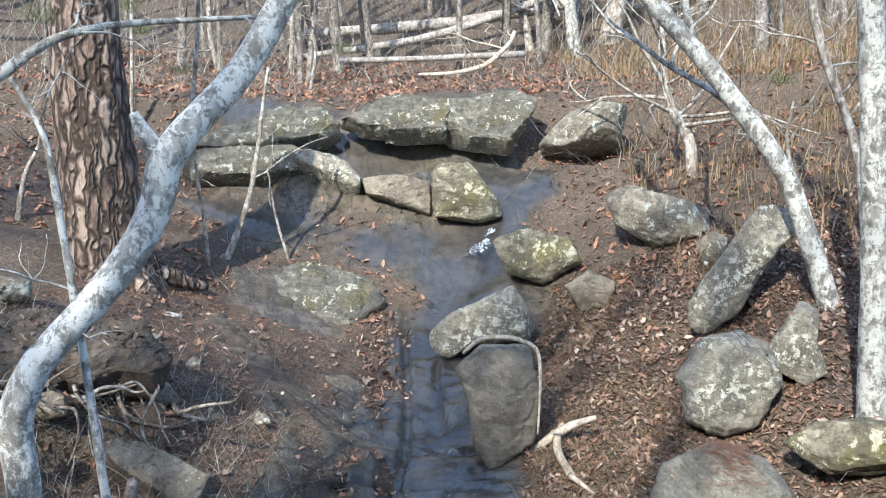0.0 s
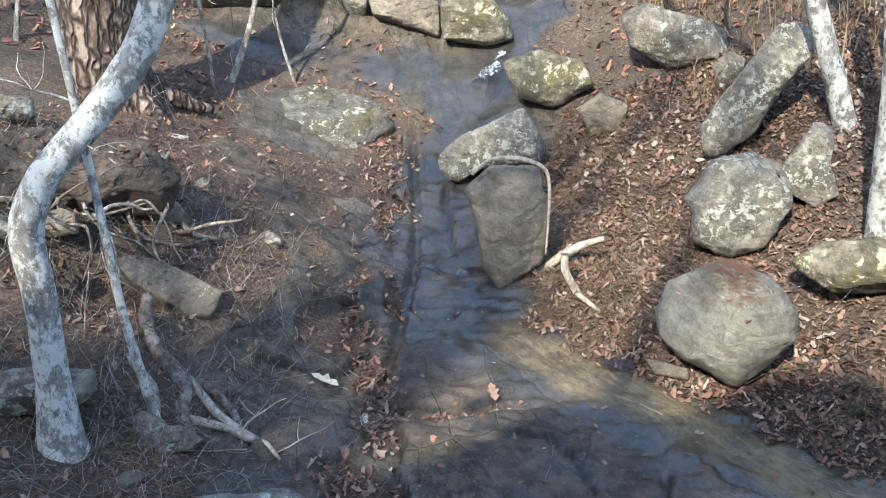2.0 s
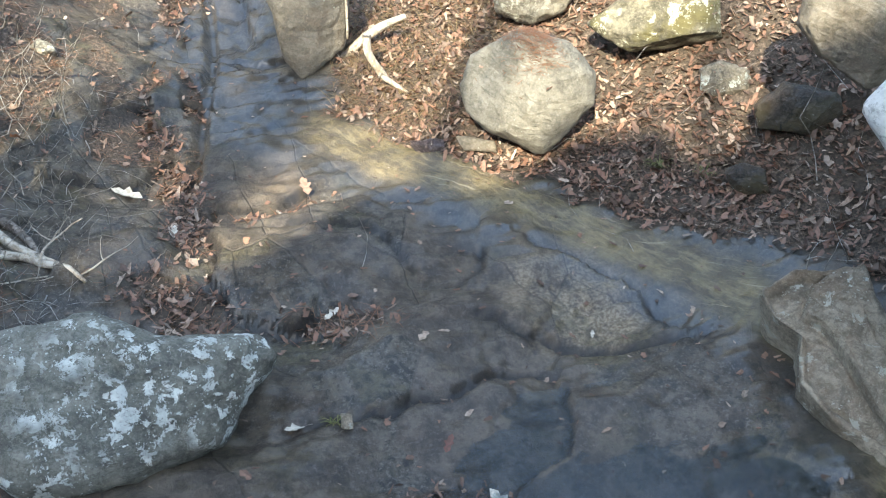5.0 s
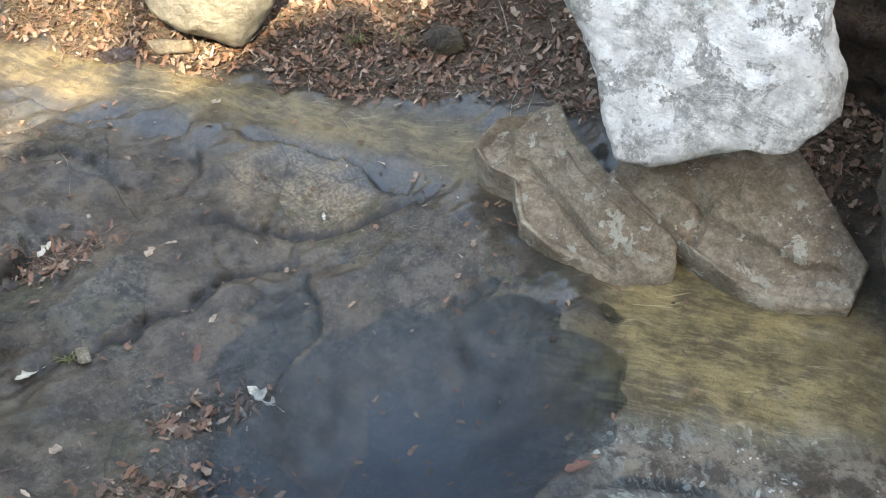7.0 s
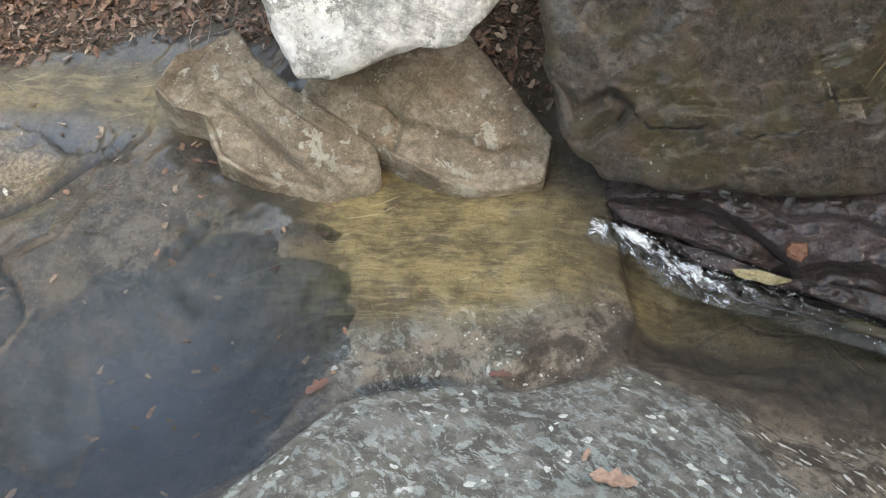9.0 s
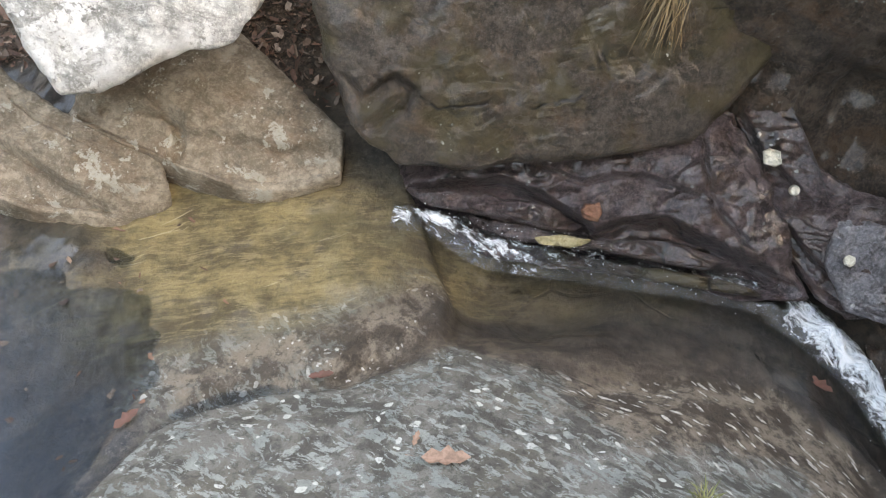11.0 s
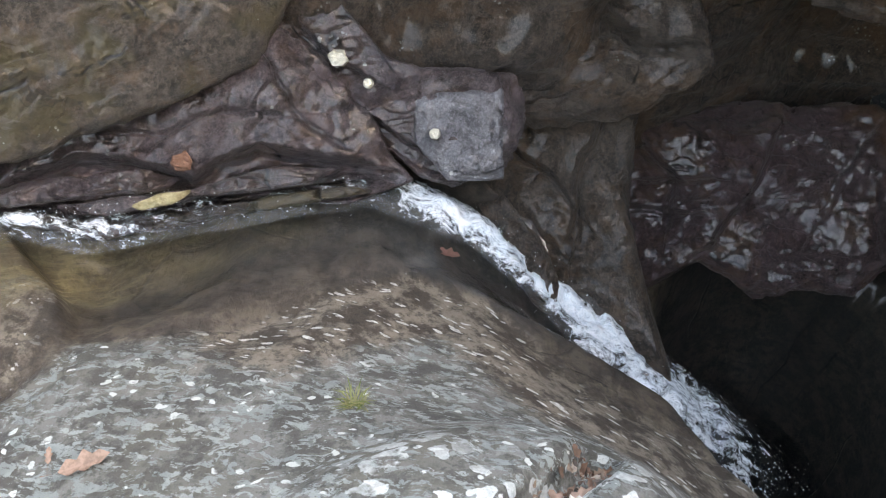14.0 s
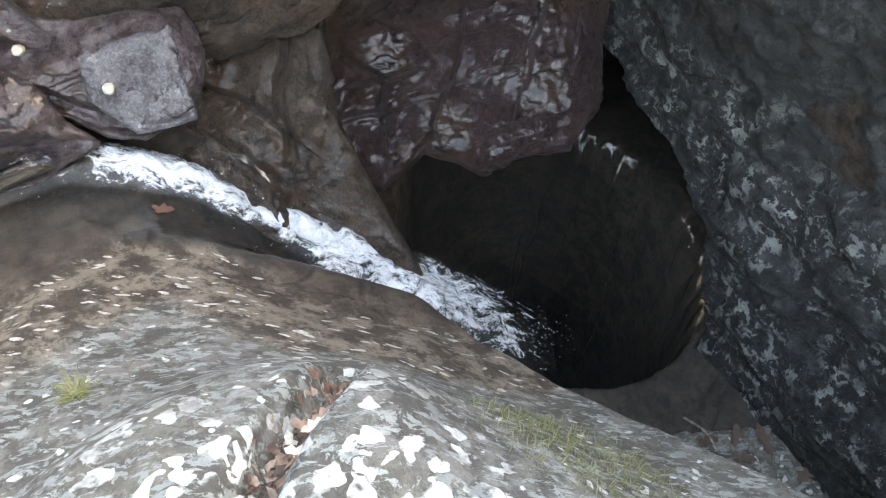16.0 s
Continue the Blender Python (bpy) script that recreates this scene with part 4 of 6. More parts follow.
boulder("boulder", "mossy rounded boulder at the water edge", (0.75, 7.60, 0.93), (-174, 12),
        [(-0.32, 0.13), (-0.06, 0.23), (0.33, 0.16), (0.43, -0.05), (0.10, -0.25), (-0.19, -0.18), (-0.29, -0.04)], 0.20, 0.30, MOSSY_ROCK, 11, group="boulders on the bank")
boulder("boulder", "low brown boulder sunk in leaf litter", (1.17, 6.97, 0.78), (-170, 14),
        [(-0.22, 0.04), (-0.04, 0.17), (0.18, 0.08), (0.16, -0.12), (-0.08, -0.17)], 0.10, 0.20, TALL_ROCK, 12, group="boulders on the bank")
boulder("boulder", "dark lichen-spotted boulder among leaves", (1.80, 7.58, 1.29), (-167, 10),
        [(-0.44, 0.14), (-0.26, 0.24), (0.16, 0.14), (0.45, 0.05), (0.44, -0.16), (-0.01, -0.29), (-0.34, -0.12)], 0.20, 0.40, GREY_ROCK, 13, group="boulders on the bank")
boulder("boulder", "small dark boulder among leaves", (2.08, 6.93, 1.13), (-163, 11),
        [(-0.13, 0.03), (-0.01, 0.14), (0.11, 0.09), (0.09, -0.11), (-0.06, -0.16)], 0.10, 0.20, GREY_ROCK, 14, group="boulders on the bank")
boulder("boulder", "tilted lichen-covered rock propped over the stream", (0.24, 6.64, 0.55), (-178, 17),
        [(-0.37, -0.02), (-0.21, 0.12), (0.28, 0.37), (0.49, 0.04), (0.38, -0.06), (-0.04, -0.10), (-0.19, -0.21), (-0.34, -0.14)], 0.15, 0.35, LICHEN_ROCK, 15, group="boulders on the bank")
boulder("boulder", "tall blocky brown-grey boulder beside the stream", (0.33, 5.26, 0.53), (-176, 21),
        [(-0.26, 0.20), (-0.11, 0.34), (0.20, 0.37), (0.26, 0.05), (0.24, -0.24), (-0.03, -0.42), (-0.12, -0.30), (-0.19, 0.00)], 0.13, 0.30, TALL_ROCK, 16, group="boulders on the bank", box=3.4)
boulder("boulder", "long tilted lichen-streaked rock on the bank", (2.01, 6.06, 1.19), (-162, 12),
        [(-0.40, -0.41), (-0.25, -0.13), (-0.05, 0.19), (0.08, 0.41), (0.29, 0.48), (0.34, 0.26), (0.15, -0.02), (0.02, -0.30), (-0.19, -0.48)], 0.16, 0.30, LICHEN_ROCK, 17, group="boulders on the bank")
boulder("boulder", "large lichen-mottled boulder on the leafy bank", (1.66, 5.15, 0.70), (-162, 19),
        [(-0.28, -0.00), (-0.15, 0.25), (0.01, 0.35), (0.27, 0.28), (0.34, 0.03), (0.20, -0.23), (0.02, -0.32), (-0.19, -0.26), (-0.23, -0.10)], 0.18, 0.35, LICHEN_ROCK, 18, group="boulders on the bank")
boulder("boulder", "small upright lichen-covered rock on the bank", (2.13, 5.25, 0.91), (-158, 17),
        [(-0.20, -0.08), (-0.07, 0.15), (-0.01, 0.27), (0.09, 0.22), (0.09, 0.03), (0.17, -0.16), (0.06, -0.25), (-0.13, -0.18)], 0.10, 0.20, LICHEN_ROCK, 19, group="boulders on the bank")
boulder("boulder", "round grey boulder with brown needles on top", (1.38, 4.19, 0.40), (-162, 25),
        [(-0.35, 0.01), (-0.30, 0.18), (-0.06, 0.32), (0.20, 0.26), (0.33, 0.12), (0.34, -0.05), (0.22, -0.20), (0.10, -0.31), (-0.17, -0.22), (-0.30, -0.11)], 0.26, 0.30, ROUND_ROCK, 20, box=2.4, facets=6, group="boulders on the bank")
boulder("boulder", "low mossy boulder under a tree", (2.14, 4.43, 0.63), (-154, 21),
        [(-0.37, -0.06), (-0.22, 0.08), (0.04, 0.14), (0.31, 0.13), (0.36, -0.11), (-0.12, -0.18)], 0.15, 0.30, MOSSY_ROCK, 21, group="boulders on the bank")
boulder("rock_slab", "tilted flat stone slab on the eroded bank", (-1.44, 4.22, 0.58), (161, 48),
        [(-0.26, 0.16), (-0.16, 0.19), (0.00, 0.13), (0.28, -0.09), (0.19, -0.21), (0.08, -0.18), (-0.13, -0.00)], 0.06, 0.12, TALL_ROCK, 22, group="boulders on the bank", box=8, facets=2, rough=0.025)
boulder("boulder", "lichen-spotted stone sunk in the soil bank", (-2.07, 4.82, 1.10), (157, 16),
        [(-0.23, 0.16), (-0.06, 0.13), (0.19, -0.02), (0.21, -0.15), (0.03, -0.13), (-0.15, 0.02)], 0.10, 0.30, LICHEN_ROCK, 23, group="boulders on the bank")
boulder("boulder", "dark stone in the soil bank", (-2.50, 5.06, 1.28), (154, 13),
        [(-0.12, 0.06), (-0.01, 0.09), (0.14, 0.06), (0.15, -0.05), (-0.02, -0.09), (-0.14, -0.06)], 0.10, 0.30, GREY_ROCK, 24, group="boulders on the bank")
boulder("boulder", "angular lichen-crusted rock at the creek edge", (-0.49, 2.45, 0.34), (167, 50),
        [(-0.49, 0.27), (-0.31, 0.30), (-0.02, 0.28), (0.15, 0.14), (0.48, 0.05), (0.51, -0.04), (0.38, -0.15), (0.26, -0.27), (-0.05, -0.32), (-0.37, -0.25), (-0.54, -0.01)], 0.16, 0.40, WHITE_LICHEN_ROCK, 25, group="boulders on the bank", box=3.2)
boulder("boulder", "large bright lichen-whitened block resting on flat rocks", (2.25, 1.97, 0.94), (-133, 28),
        [(-0.53, 0.20), (-0.42, 0.10), (-0.30, -0.03), (-0.22, -0.22), (-0.13, -0.44), (-0.04, -0.44), (0.30, -0.31), (0.41, -0.30), (0.57, -0.12), (0.48, 0.09), (0.34, 0.38), (-0.03, 0.58), (-0.42, 0.51)], 0.14, 0.50, PALE_ROCK, 26, box=5, facets=9, rough=0.045)
boulder("flat_rock", "tan flat rock lying in the stream", (2.05, 2.20, 0.17), (-139, 66),
        [(-0.40, 0.18), (-0.30, 0.31), (-0.07, 0.42), (-0.00, 0.29), (0.12, 0.15), (0.44, -0.14), (0.44, -0.28), (0.29, -0.37), (0.17, -0.32), (-0.01, -0.24), (-0.15, -0.15), (-0.21, 0.05), (-0.32, 0.08)], 0.12, 0.25, TAN_ROCK, 27, box=7, facets=3, rough=0.035, crag=.008, cuts=[(222, 18, 0.22)], cracks=[([(-.12, .45), (-.22, .24), (-.22, .13), (-.12, .09), (.02, -.05), (.17, -.22), (.27, -.29)], .01, .02, .06, .3), ([(-.02, .2), (.1, .05), (.25, -.08)], .012, .012, .006, .1)], group="flat rocks in the stream")
boulder("flat_rock", "wide tan flat rock under the white block", (2.48, 1.72, 0.22), (-127, 66),
        [(-0.52, 0.05), (-0.48, 0.15), (-0.14, 0.35), (0.10, 0.40), (0.31, 0.18), (0.48, -0.07), (0.45, -0.24), (0.23, -0.30), (0.06, -0.27), (-0.15, -0.17), (-0.34, -0.07)], 0.12, 0.30, TAN_ROCK, 28, box=7, facets=3, rough=0.035, crag=.008, cuts=[(235, 18, 0.24)], cracks=[([(-.52, .03), (-.31, .08), (-.15, .04), (-.09, -.03), (.1, -.08), (.26, -.12), (.48, -.11)], .008, .02, .05, .3), ([(-.2, .1), (-.11, 0), (-.14, -.14)], .03, .03, .0, .1)], group="flat rocks in the stream")
boulder("boulder", "brown boulder in shade behind the white block", (2.47, 3.27, 1.01), (-144, 20),
        [(-0.22, -0.01), (-0.10, -0.13), (0.12, -0.24), (0.20, -0.17), (0.21, 0.10), (0.00, 0.26), (-0.21, 0.18)], 0.20, 0.30, TALL_ROCK, 29, group="boulders on the bank")
boulder("rock_overhang", "huge smooth dark rock overhanging the channel", (3.02, 0.75, 0.63), (-119, 31),
        [(-0.77, 0.15), (-0.67, -0.15), (-0.58, -0.31), (-0.45, -0.41), (-0.25, -0.42), (0.25, -0.35), (0.59, -0.27), (0.71, -0.15), (0.86, 0.07), (0.94, 0.50), (0.12, 0.76), (-0.76, 0.58)], 0.14, 0.60, DARK_ROCK, 30, box=4.5, facets=3, rough=0.03, crag=0.022, fine=True,
        cracks=[([(-.66, -.1), (-.59, -.17), (-.54, -.12), (-.46, -.1), (-.39, -.15), (-.42, -.21), (-.52, -.27)], .025, .02, .03, .08)])
boulder("layered_rock", "layered purplish-grey ledge rock beside the channel", (2.94, 0.34, 0.14), (-103, 40),
        [(-0.86, -0.01), (-0.60, 0.10), (-0.11, 0.32), (0.25, 0.46), (0.46, 0.34), (0.64, 0.10), (0.76, -0.13), (0.53, -0.19), (0.15, -0.19), (-0.18, -0.23), (-0.39, -0.25), (-0.60, -0.16)], 0.09, 0.50, SLATE_ROCK, 31, facets=3, rough=0.04, box=6, crag=0.035, fine=True,
        cracks=[([(-.7, -.07), (-.55, -.03), (-.39, .03), (-.24, .02), (-.09, -.05), (-.02, -.075), (.09, -.01), (.22, .025), (.34, -.01), (.62, -.07)], .05, .028, .05, .2),
                ([(-.6, -.11), (-.4, -.06), (-.2, -.07), (0, -.11), (.2, -.05), (.4, -.06), (.62, -.11)], .035, .018, .03, .12), ([(-.55, -.14), (-.3, -.12), (0, -.14), (.3, -.1), (.6, -.13)], .03, .016, .02, .1),
                ([(-.5, -.17), (-.2, -.16), (.1, -.15), (.5, -.15)], .03, .015, .02, .1), ([(-.3, .12), (-.1, .1), (.1, .17), (.3, .14)], .015, .015, .012, .1), ([(.28, .3), (.36, .12), (.5, .02)], .02, .02, -.02, .12)])
boulder("rock_layer", "thin protruding rock layer above the channel", (2.75, 0.66, 0.15), (-111, 41),
        [(-0.38, 0.03), (-0.18, 0.06), (0.16, 0.04), (0.36, -0.03), (0.28, -0.06), (0.00, -0.03), (-0.25, -0.02)], 0.04, 0.25, SLATE_ROCK, 51, facets=6, rough=0.12, group="rock layers", crag=0.05)
boulder("rock_layer", "thin brown rock layer above the channel", (2.80, 0.35, 0.10), (-104, 42),
        [(-0.56, -0.03), (-0.31, 0.02), (-0.02, 0.02), (0.30, 0.08), (0.63, 0.03), (0.55, -0.00), (0.10, -0.01), (-0.22, -0.04), (-0.46, -0.06)], 0.05, 0.25, SLATE_ROCK, 52, facets=6, rough=0.12, group="rock layers", crag=0.05)
boulder("rock_layer", "dark undercut rock layer at the water", (2.83, 0.17, 0.03), (-100, 43),
        [(-0.60, -0.08), (-0.32, -0.01), (0.01, 0.03), (0.31, 0.06), (0.52, 0.06), (0.46, 0.03), (0.01, -0.02), (-0.39, -0.07)], 0.04, 0.25, DARK_ROCK, 53, facets=6, rough=0.1, group="rock layers", crag=0.05)
boulder("rock_block", "purple-grey slate rock block with light lichen spots", (3.27, -0.38, 0.28), (-87, 35),
        [(-0.60, 0.10), (-0.52, 0.32), (-0.30, 0.32), (-0.10, 0.12), (0.05, 0.09), (0.22, 0.10), (0.42, 0.10), (0.45, -0.06), (0.41, -0.29), (0.22, -0.34), (0.08, -0.31), (-0.09, -0.24), (-0.26, -0.13)], 0.10, 0.50, SLATE_ROCK, 32, facets=3, rough=0.05, box=6, crag=0.035, fine=True,
        cracks=[([(-.5, .12), (-.34, -.04), (-.1, -.13), (.07, -.21), (.21, -.29), (.4, -.3)], .02, .014, .05, .12), ([(-.42, .2), (-.28, .08), (-.12, .02)], .02, .014, .03, .1)])
boulder("rock_plate", "pale pitted slate plate with a white lichen spot", (3.12, -0.59, 0.205), (-87, 38),
        [(-0.20, 0.13), (0.0, 0.15), (0.13, 0.18), (0.15, 0.04), (0.18, -0.15), (-0.03, -0.17), (-0.16, -0.05)], 0.04, 0.25, SPOTTED_SLATE, 132, facets=2, rough=0.04, box=7, crag=0.012)
boulder("rock_mass", "dark rough rock mass above the falls", (3.67, -0.67, 0.40), (-82, 30),
        [(-0.84, -0.06), (-0.83, 0.38), (0.55, 0.79), (0.95, -0.09), (0.56, -0.36), (0.25, -0.42), (0.01, -0.33), (-0.23, -0.23), (-0.47, -0.1)], 0.12, 0.60, WALL_ROCK, 54, facets=4, rough=0.05, box=6, crag=0.05, fine=True,
        cracks=[([(-.42, .12), (-.3, -.11), (-.16, -.19), (.04, -.11), (.2, -.05), (.5, 0)], .08, .04, .04, .2), ([(.16, -.4), (.32, -.31), (.46, -.2)], .02, .02, -.04, .15), ([(.4, .1), (.6, -.05), (.9, .01)], .06, .04, .05, .15),
                ([(-.8, .25), (-.5, .2), (-.2, .3), (.2, .22), (.6, .3)], .06, .035, .05, .2)])
boulder("rock_wedge", "brown wedge of bedrock between channel and shelf", (3.3, -1.09, -0.16), (-75, 40),
        [(-0.46, 0.28), (-0.42, 0.75), (-0.02, 0.85), (0.22, 0.66), (0.18, 0.30), (0.21, 0.03), (0.36, -0.29), (0.59, -0.68), (0.35, -0.72), (0.05, -0.54), (-0.18, -0.35), (-0.41, -0.14), (-0.38, 0.04)], 0.10, 0.50, WALL_ROCK, 34, facets=3, rough=0.045, box=4, crag=0.02, fine=True,
        cracks=[([(.1, .6), (.05, .3), (.02, .05), (.05, -.2)], .03, .03, -.03, .2), ([(-.36, .4), (-.15, .3), (.1, .36)], .02, .02, .03, .15), ([(-.3, .1), (-.1, .02), (.08, -.12)], .02, .02, .03, .15)])
boulder("rock_shelf", "wet red-brown rock shelf overhanging the dark pool", (3.53, -1.91, -0.39), (-64, 38),
        [(-0.62, -0.34), (-0.60, 0.0), (-0.48, 0.25), (-0.21, 0.42), (0.40, 0.62), (0.72, 0.5), (0.72, 0.06), (0.57, -0.2), (0.20, -0.37), (-0.06, -0.31), (-0.26, -0.55)], 0.18, 0.80, SHELF_ROCK, 33, facets=5, rough=0.05, box=4.5, crag=0.045, fine=True,
        cracks=[([(.03, .34), (.03, .1), (-.04, -.2), (-.1, -.3)], .02, .018, -.035, .25), ([(.45, .55), (.37, .33), (.33, .05)], .02, .02, .03, .2), ([(-.5, .1), (-.3, .0), (-.25, -.2)], .04, .03, .03, .15), ([(-.4, -.05), (-.15, .05)], .03, .025, .03, .12), ([(-.45, -.2), (-.2, -.12)], .03, .02, .03, .12)])
boulder("soil_bank", "undercut eroded soil bank with stones and roots", (-1.95, 4.46, 1.06), (158, 55),
        [(-0.62, 0.30), (-0.22, 0.36), (0.15, 0.30), (0.46, 0.18), (0.56, -0.06), (0.46, -0.2), (0.30, -0.15), (0.1, -0.22), (-0.1, -0.14), (-0.3, -0.2), (-0.62, -0.14)], 0.10, 0.24, SOIL_BANK, 36, facets=4, rough=0.09, crag=0.05, fine=True, box=4)
boulder("stone", "square tan stone under the undercut bank", (-1.91, 4.20, 0.93), (155, 19),
        [(-0.07, 0.06), (0.01, 0.07), (0.10, 0.03), (0.08, -0.06), (-0.03, -0.07), (-0.09, -0.03)], 0.06, 0.15, TAN_ROCK, 37, box=4)
boulder("stone", "round grey stone in the eroded bank", (-1.91, 3.90, 0.83), (154, 21),
        [(-0.04, 0.05), (0.02, 0.07), (0.05, 0.01), (0.02, -0.07), (-0.05, -0.06)], 0.05, 0.12, GREY_ROCK, 38)
boulder("stone", "lichen-covered stone at the foot of the trees", (-1.64, 3.20, 0.59), (152, 28),
        [(-0.17, 0.12), (0.01, 0.10), (0.21, 0.04), (0.20, -0.05), (0.08, -0.11), (-0.13, -0.07), (-0.20, -0.03)], 0.10, 0.25, LICHEN_ROCK, 39)
boulder("stone", "pale flat stone on the litter bank", (-1.87, 6.04, 0.84), (163, 16),
        [(-0.09, 0.02), (-0.02, 0.04), (0.09, 0.01), (0.07, -0.04), (-0.05, -0.03)], 0.03, 0.08, PALE_ROCK, 41)
boulder("stone", "small flat tan stone on wet bedrock", (0.23, 2.39, 0.11), (-178, 46),
        [(-0.02, 0.03), (0.02, 0.02), (0.02, -0.03), (-0.02, -0.02)], 0.01, 0.05, TAN_ROCK, 42, box=5)
boulder("stone", "flat dark stones at the water edge", (0.87, 4.21, 0.13), (-170, 29),
        [(-0.11, 0.04), (0.07, 0.04), (0.10, -0.04), (-0.06, -0.04)], 0.03, 0.10, SLATE_ROCK, 43)
boulder("stone", "flat brown stones at the water edge", (1.11, 4.15, 0.15), (-167, 29),
        [(-0.12, 0.05), (0.09, 0.02), (0.10, -0.04), (-0.06, -0.03)], 0.03, 0.10, TALL_ROCK, 44)
boulder("stone", "mossy brown stone among leaves", (2.35, 4.00, 0.45), (-151, 24),
        [(-0.13, 0.05), (-0.03, 0.10), (0.12, 0.07), (0.15, -0.06), (-0.00, -0.09), (-0.11, -0.06)], 0.05, 0.15, GREY_ROCK, 45, box=5)
boulder("stone", "dark stone among wet leaves", (2.50, 3.54, 0.50), (-146, 25),
        [(-0.21, -0.01), (-0.09, 0.12), (0.15, 0.11), (0.22, -0.01), (0.08, -0.10), (-0.15, -0.11)], 0.08, 0.20, DARK_ROCK, 46)
boulder("stone", "dark stone among wet leaves at the water edge", (2.22, 3.39, 0.26), (-148, 29),
        [(-0.12, 0.02), (-0.03, 0.07), (0.07, 0.05), (0.11, -0.06), (-0.04, -0.09)], 0.05, 0.15, DARK_ROCK, 47)
boulder("lichen_patch", "round cream lichen crust on the slate block", (3.20, -0.13, 0.44), (-92, 34),
        [(-0.04, 0.01), (-0.02, 0.03), (0.02, 0.03), (0.04, -0.01), (0.02, -0.03), (-0.02, -0.03)], 0.01, 0.15, PALE_LICHEN, 61, facets=0, rough=0.02)
boulder("lichen_patch", "small white lichen crust on the slate block", (3.04, -0.49, 0.26), (-84, 38),
        [(-0.02, -0.00), (-0.01, 0.02), (0.01, 0.02), (0.02, 0.00), (0.01, -0.02), (-0.01, -0.02)], 0.01, 0.15, PALE_LICHEN, 62, facets=0, rough=0.02)
boulder("lichen_patch", "small cream lichen crust on the slate block", (3.16, -0.24, 0.37), (-90, 35),
        [(-0.02, 0.00), (-0.01, 0.02), (0.01, 0.01), (0.01, -0.02), (-0.00, -0.02)], 0.01, 0.15, PALE_LICHEN, 63, facets=0, rough=0.02)
boulder("stone", "rust-orange stone wedged in the rock layers", (2.81, 0.36, 0.24), (-104, 40),
        [(-0.04, -0.00), (-0.03, 0.03), (0.02, 0.04), (0.04, 0.00), (0.03, -0.03), (-0.02, -0.03)], 0.02, 0.20, RUST_STONE, 64, facets=5)
boulder("stone", "pale yellow splintered rock layer above the channel", (2.72, 0.41, 0.15), (-106, 42),
        [(-0.11, -0.01), (-0.02, 0.02), (0.09, 0.02), (0.10, 0.01), (0.02, -0.02), (-0.08, -0.03)], 0.02, 0.15, YELLOW_STONE, 65, facets=5)
# roof added above the plunge pool to cut off the sky light
boulder("added_roof", "dark overhanging rock roof added to keep sky light off the plunge pool", (3.48, -2.25, 0.97), (-60, 20),
        [(-1.24, 0.28), (-0.12, 0.53), (1.15, 0.48), (1.44, 0.02), (0.72, -0.28), (0.02, -0.38), (-0.74, -0.43), (-1.23, -0.21)], 0.20, 0.90, WALL_ROCK, 66, facets=8, rough=0.06, box=4, crag=0.06)
boulder("stone", "brown bumpy rock between the fall and the wedge", (2.98, -0.88, -0.27), (-78, 45),
        [(-0.23, 0.17), (-0.13, 0.23), (0.03, 0.11), (0.15, -0.05), (0.18, -0.18), (0.12, -0.21), (0.00, -0.10), (-0.11, 0.04)], 0.06, 0.30, WALL_ROCK, 67, facets=4, rough=0.08, crag=0.03)
# two unseen blocks added behind the wall sheets, where sky light leaked through
boulder("light_stop", "unseen rock block added behind the pothole wall to stop light leaks", (3.0, -3.75, 0.75), (180, 90),
        [(-1.8, -0.9), (1.9, -1.0), (2.0, 0.95), (-1.8, 0.95)], 0.6, 0.75, WALL_ROCK, 140, box=8, facets=0, rough=.03, kind="structure")
boulder("light_stop", "unseen rock block added behind the gorge wall to stop light leaks", (5.0, -1.9, 0.75), (180, 90),
        [(-0.95, -1.9), (0.95, -1.9), (0.95, 1.9), (-0.95, 1.9)], 0.6, 0.9, WALL_ROCK, 142, box=8, facets=0, rough=.03, kind="structure")
# unseen slab added out of view so the pothole gets less sky light
boulder("sky_blocker", "unseen dark rock roof added to block sky light above the pothole", (3.3, -2.55, 1.4), (180, 90),
        [(-0.9, 0.4), (-0.3, 0.85), (1.2, 0.95), (1.4, -0.9), (-1.1, -0.9)], 0.5, 0.36, WALL_ROCK, 143, box=5, facets=3, rough=.04, crag=.04)
boulder("bedrock_hump", "low wet bedrock hump with pale lichen among leaves", (-1.15, 7.42, 0.575), (176, 64),
        [(-0.72, 0.05), (-0.45, 0.42), (0.05, 0.5), (0.5, 0.3), (0.68, -0.05), (0.4, -0.36), (-0.1, -0.42), (-0.6, -0.28)], 0.1, 0.35, HUMP_ROCK, 141, box=3, facets=5, rough=.06, crag=.02, group="ledges upstream")

stone_rng = np.random.default_rng(77)
for k in range(16):
    sx, sy = stone_rng.uniform(-2.5, -1.0), stone_rng.uniform(2.9, 5.3)
    size = stone_rng.uniform(.04, .13)
    ring = [(size * stone_rng.uniform(.7, 1.25) * math.cos(a), size * .6 * stone_rng.uniform(.7, 1.25) * math.sin(a)) for a in np.linspace(0, 5.4, 7)]
    boulder("stone", ("grey angular stone lying on the eroded bank", "brown stone half buried in the eroded bank", "lichen-spotted stone on the eroded bank")[k % 3], (sx, sy, ground_z(sx, sy) + size * .15), (165 + stone_rng.uniform(-25, 25), stone_rng.uniform(25, 60)),
            ring, size * .4, size * 1.2, (GREY_ROCK, TALL_ROCK, LICHEN_ROCK)[k % 3], 200 + k, box=4, facets=8, group="stones on the eroded bank")

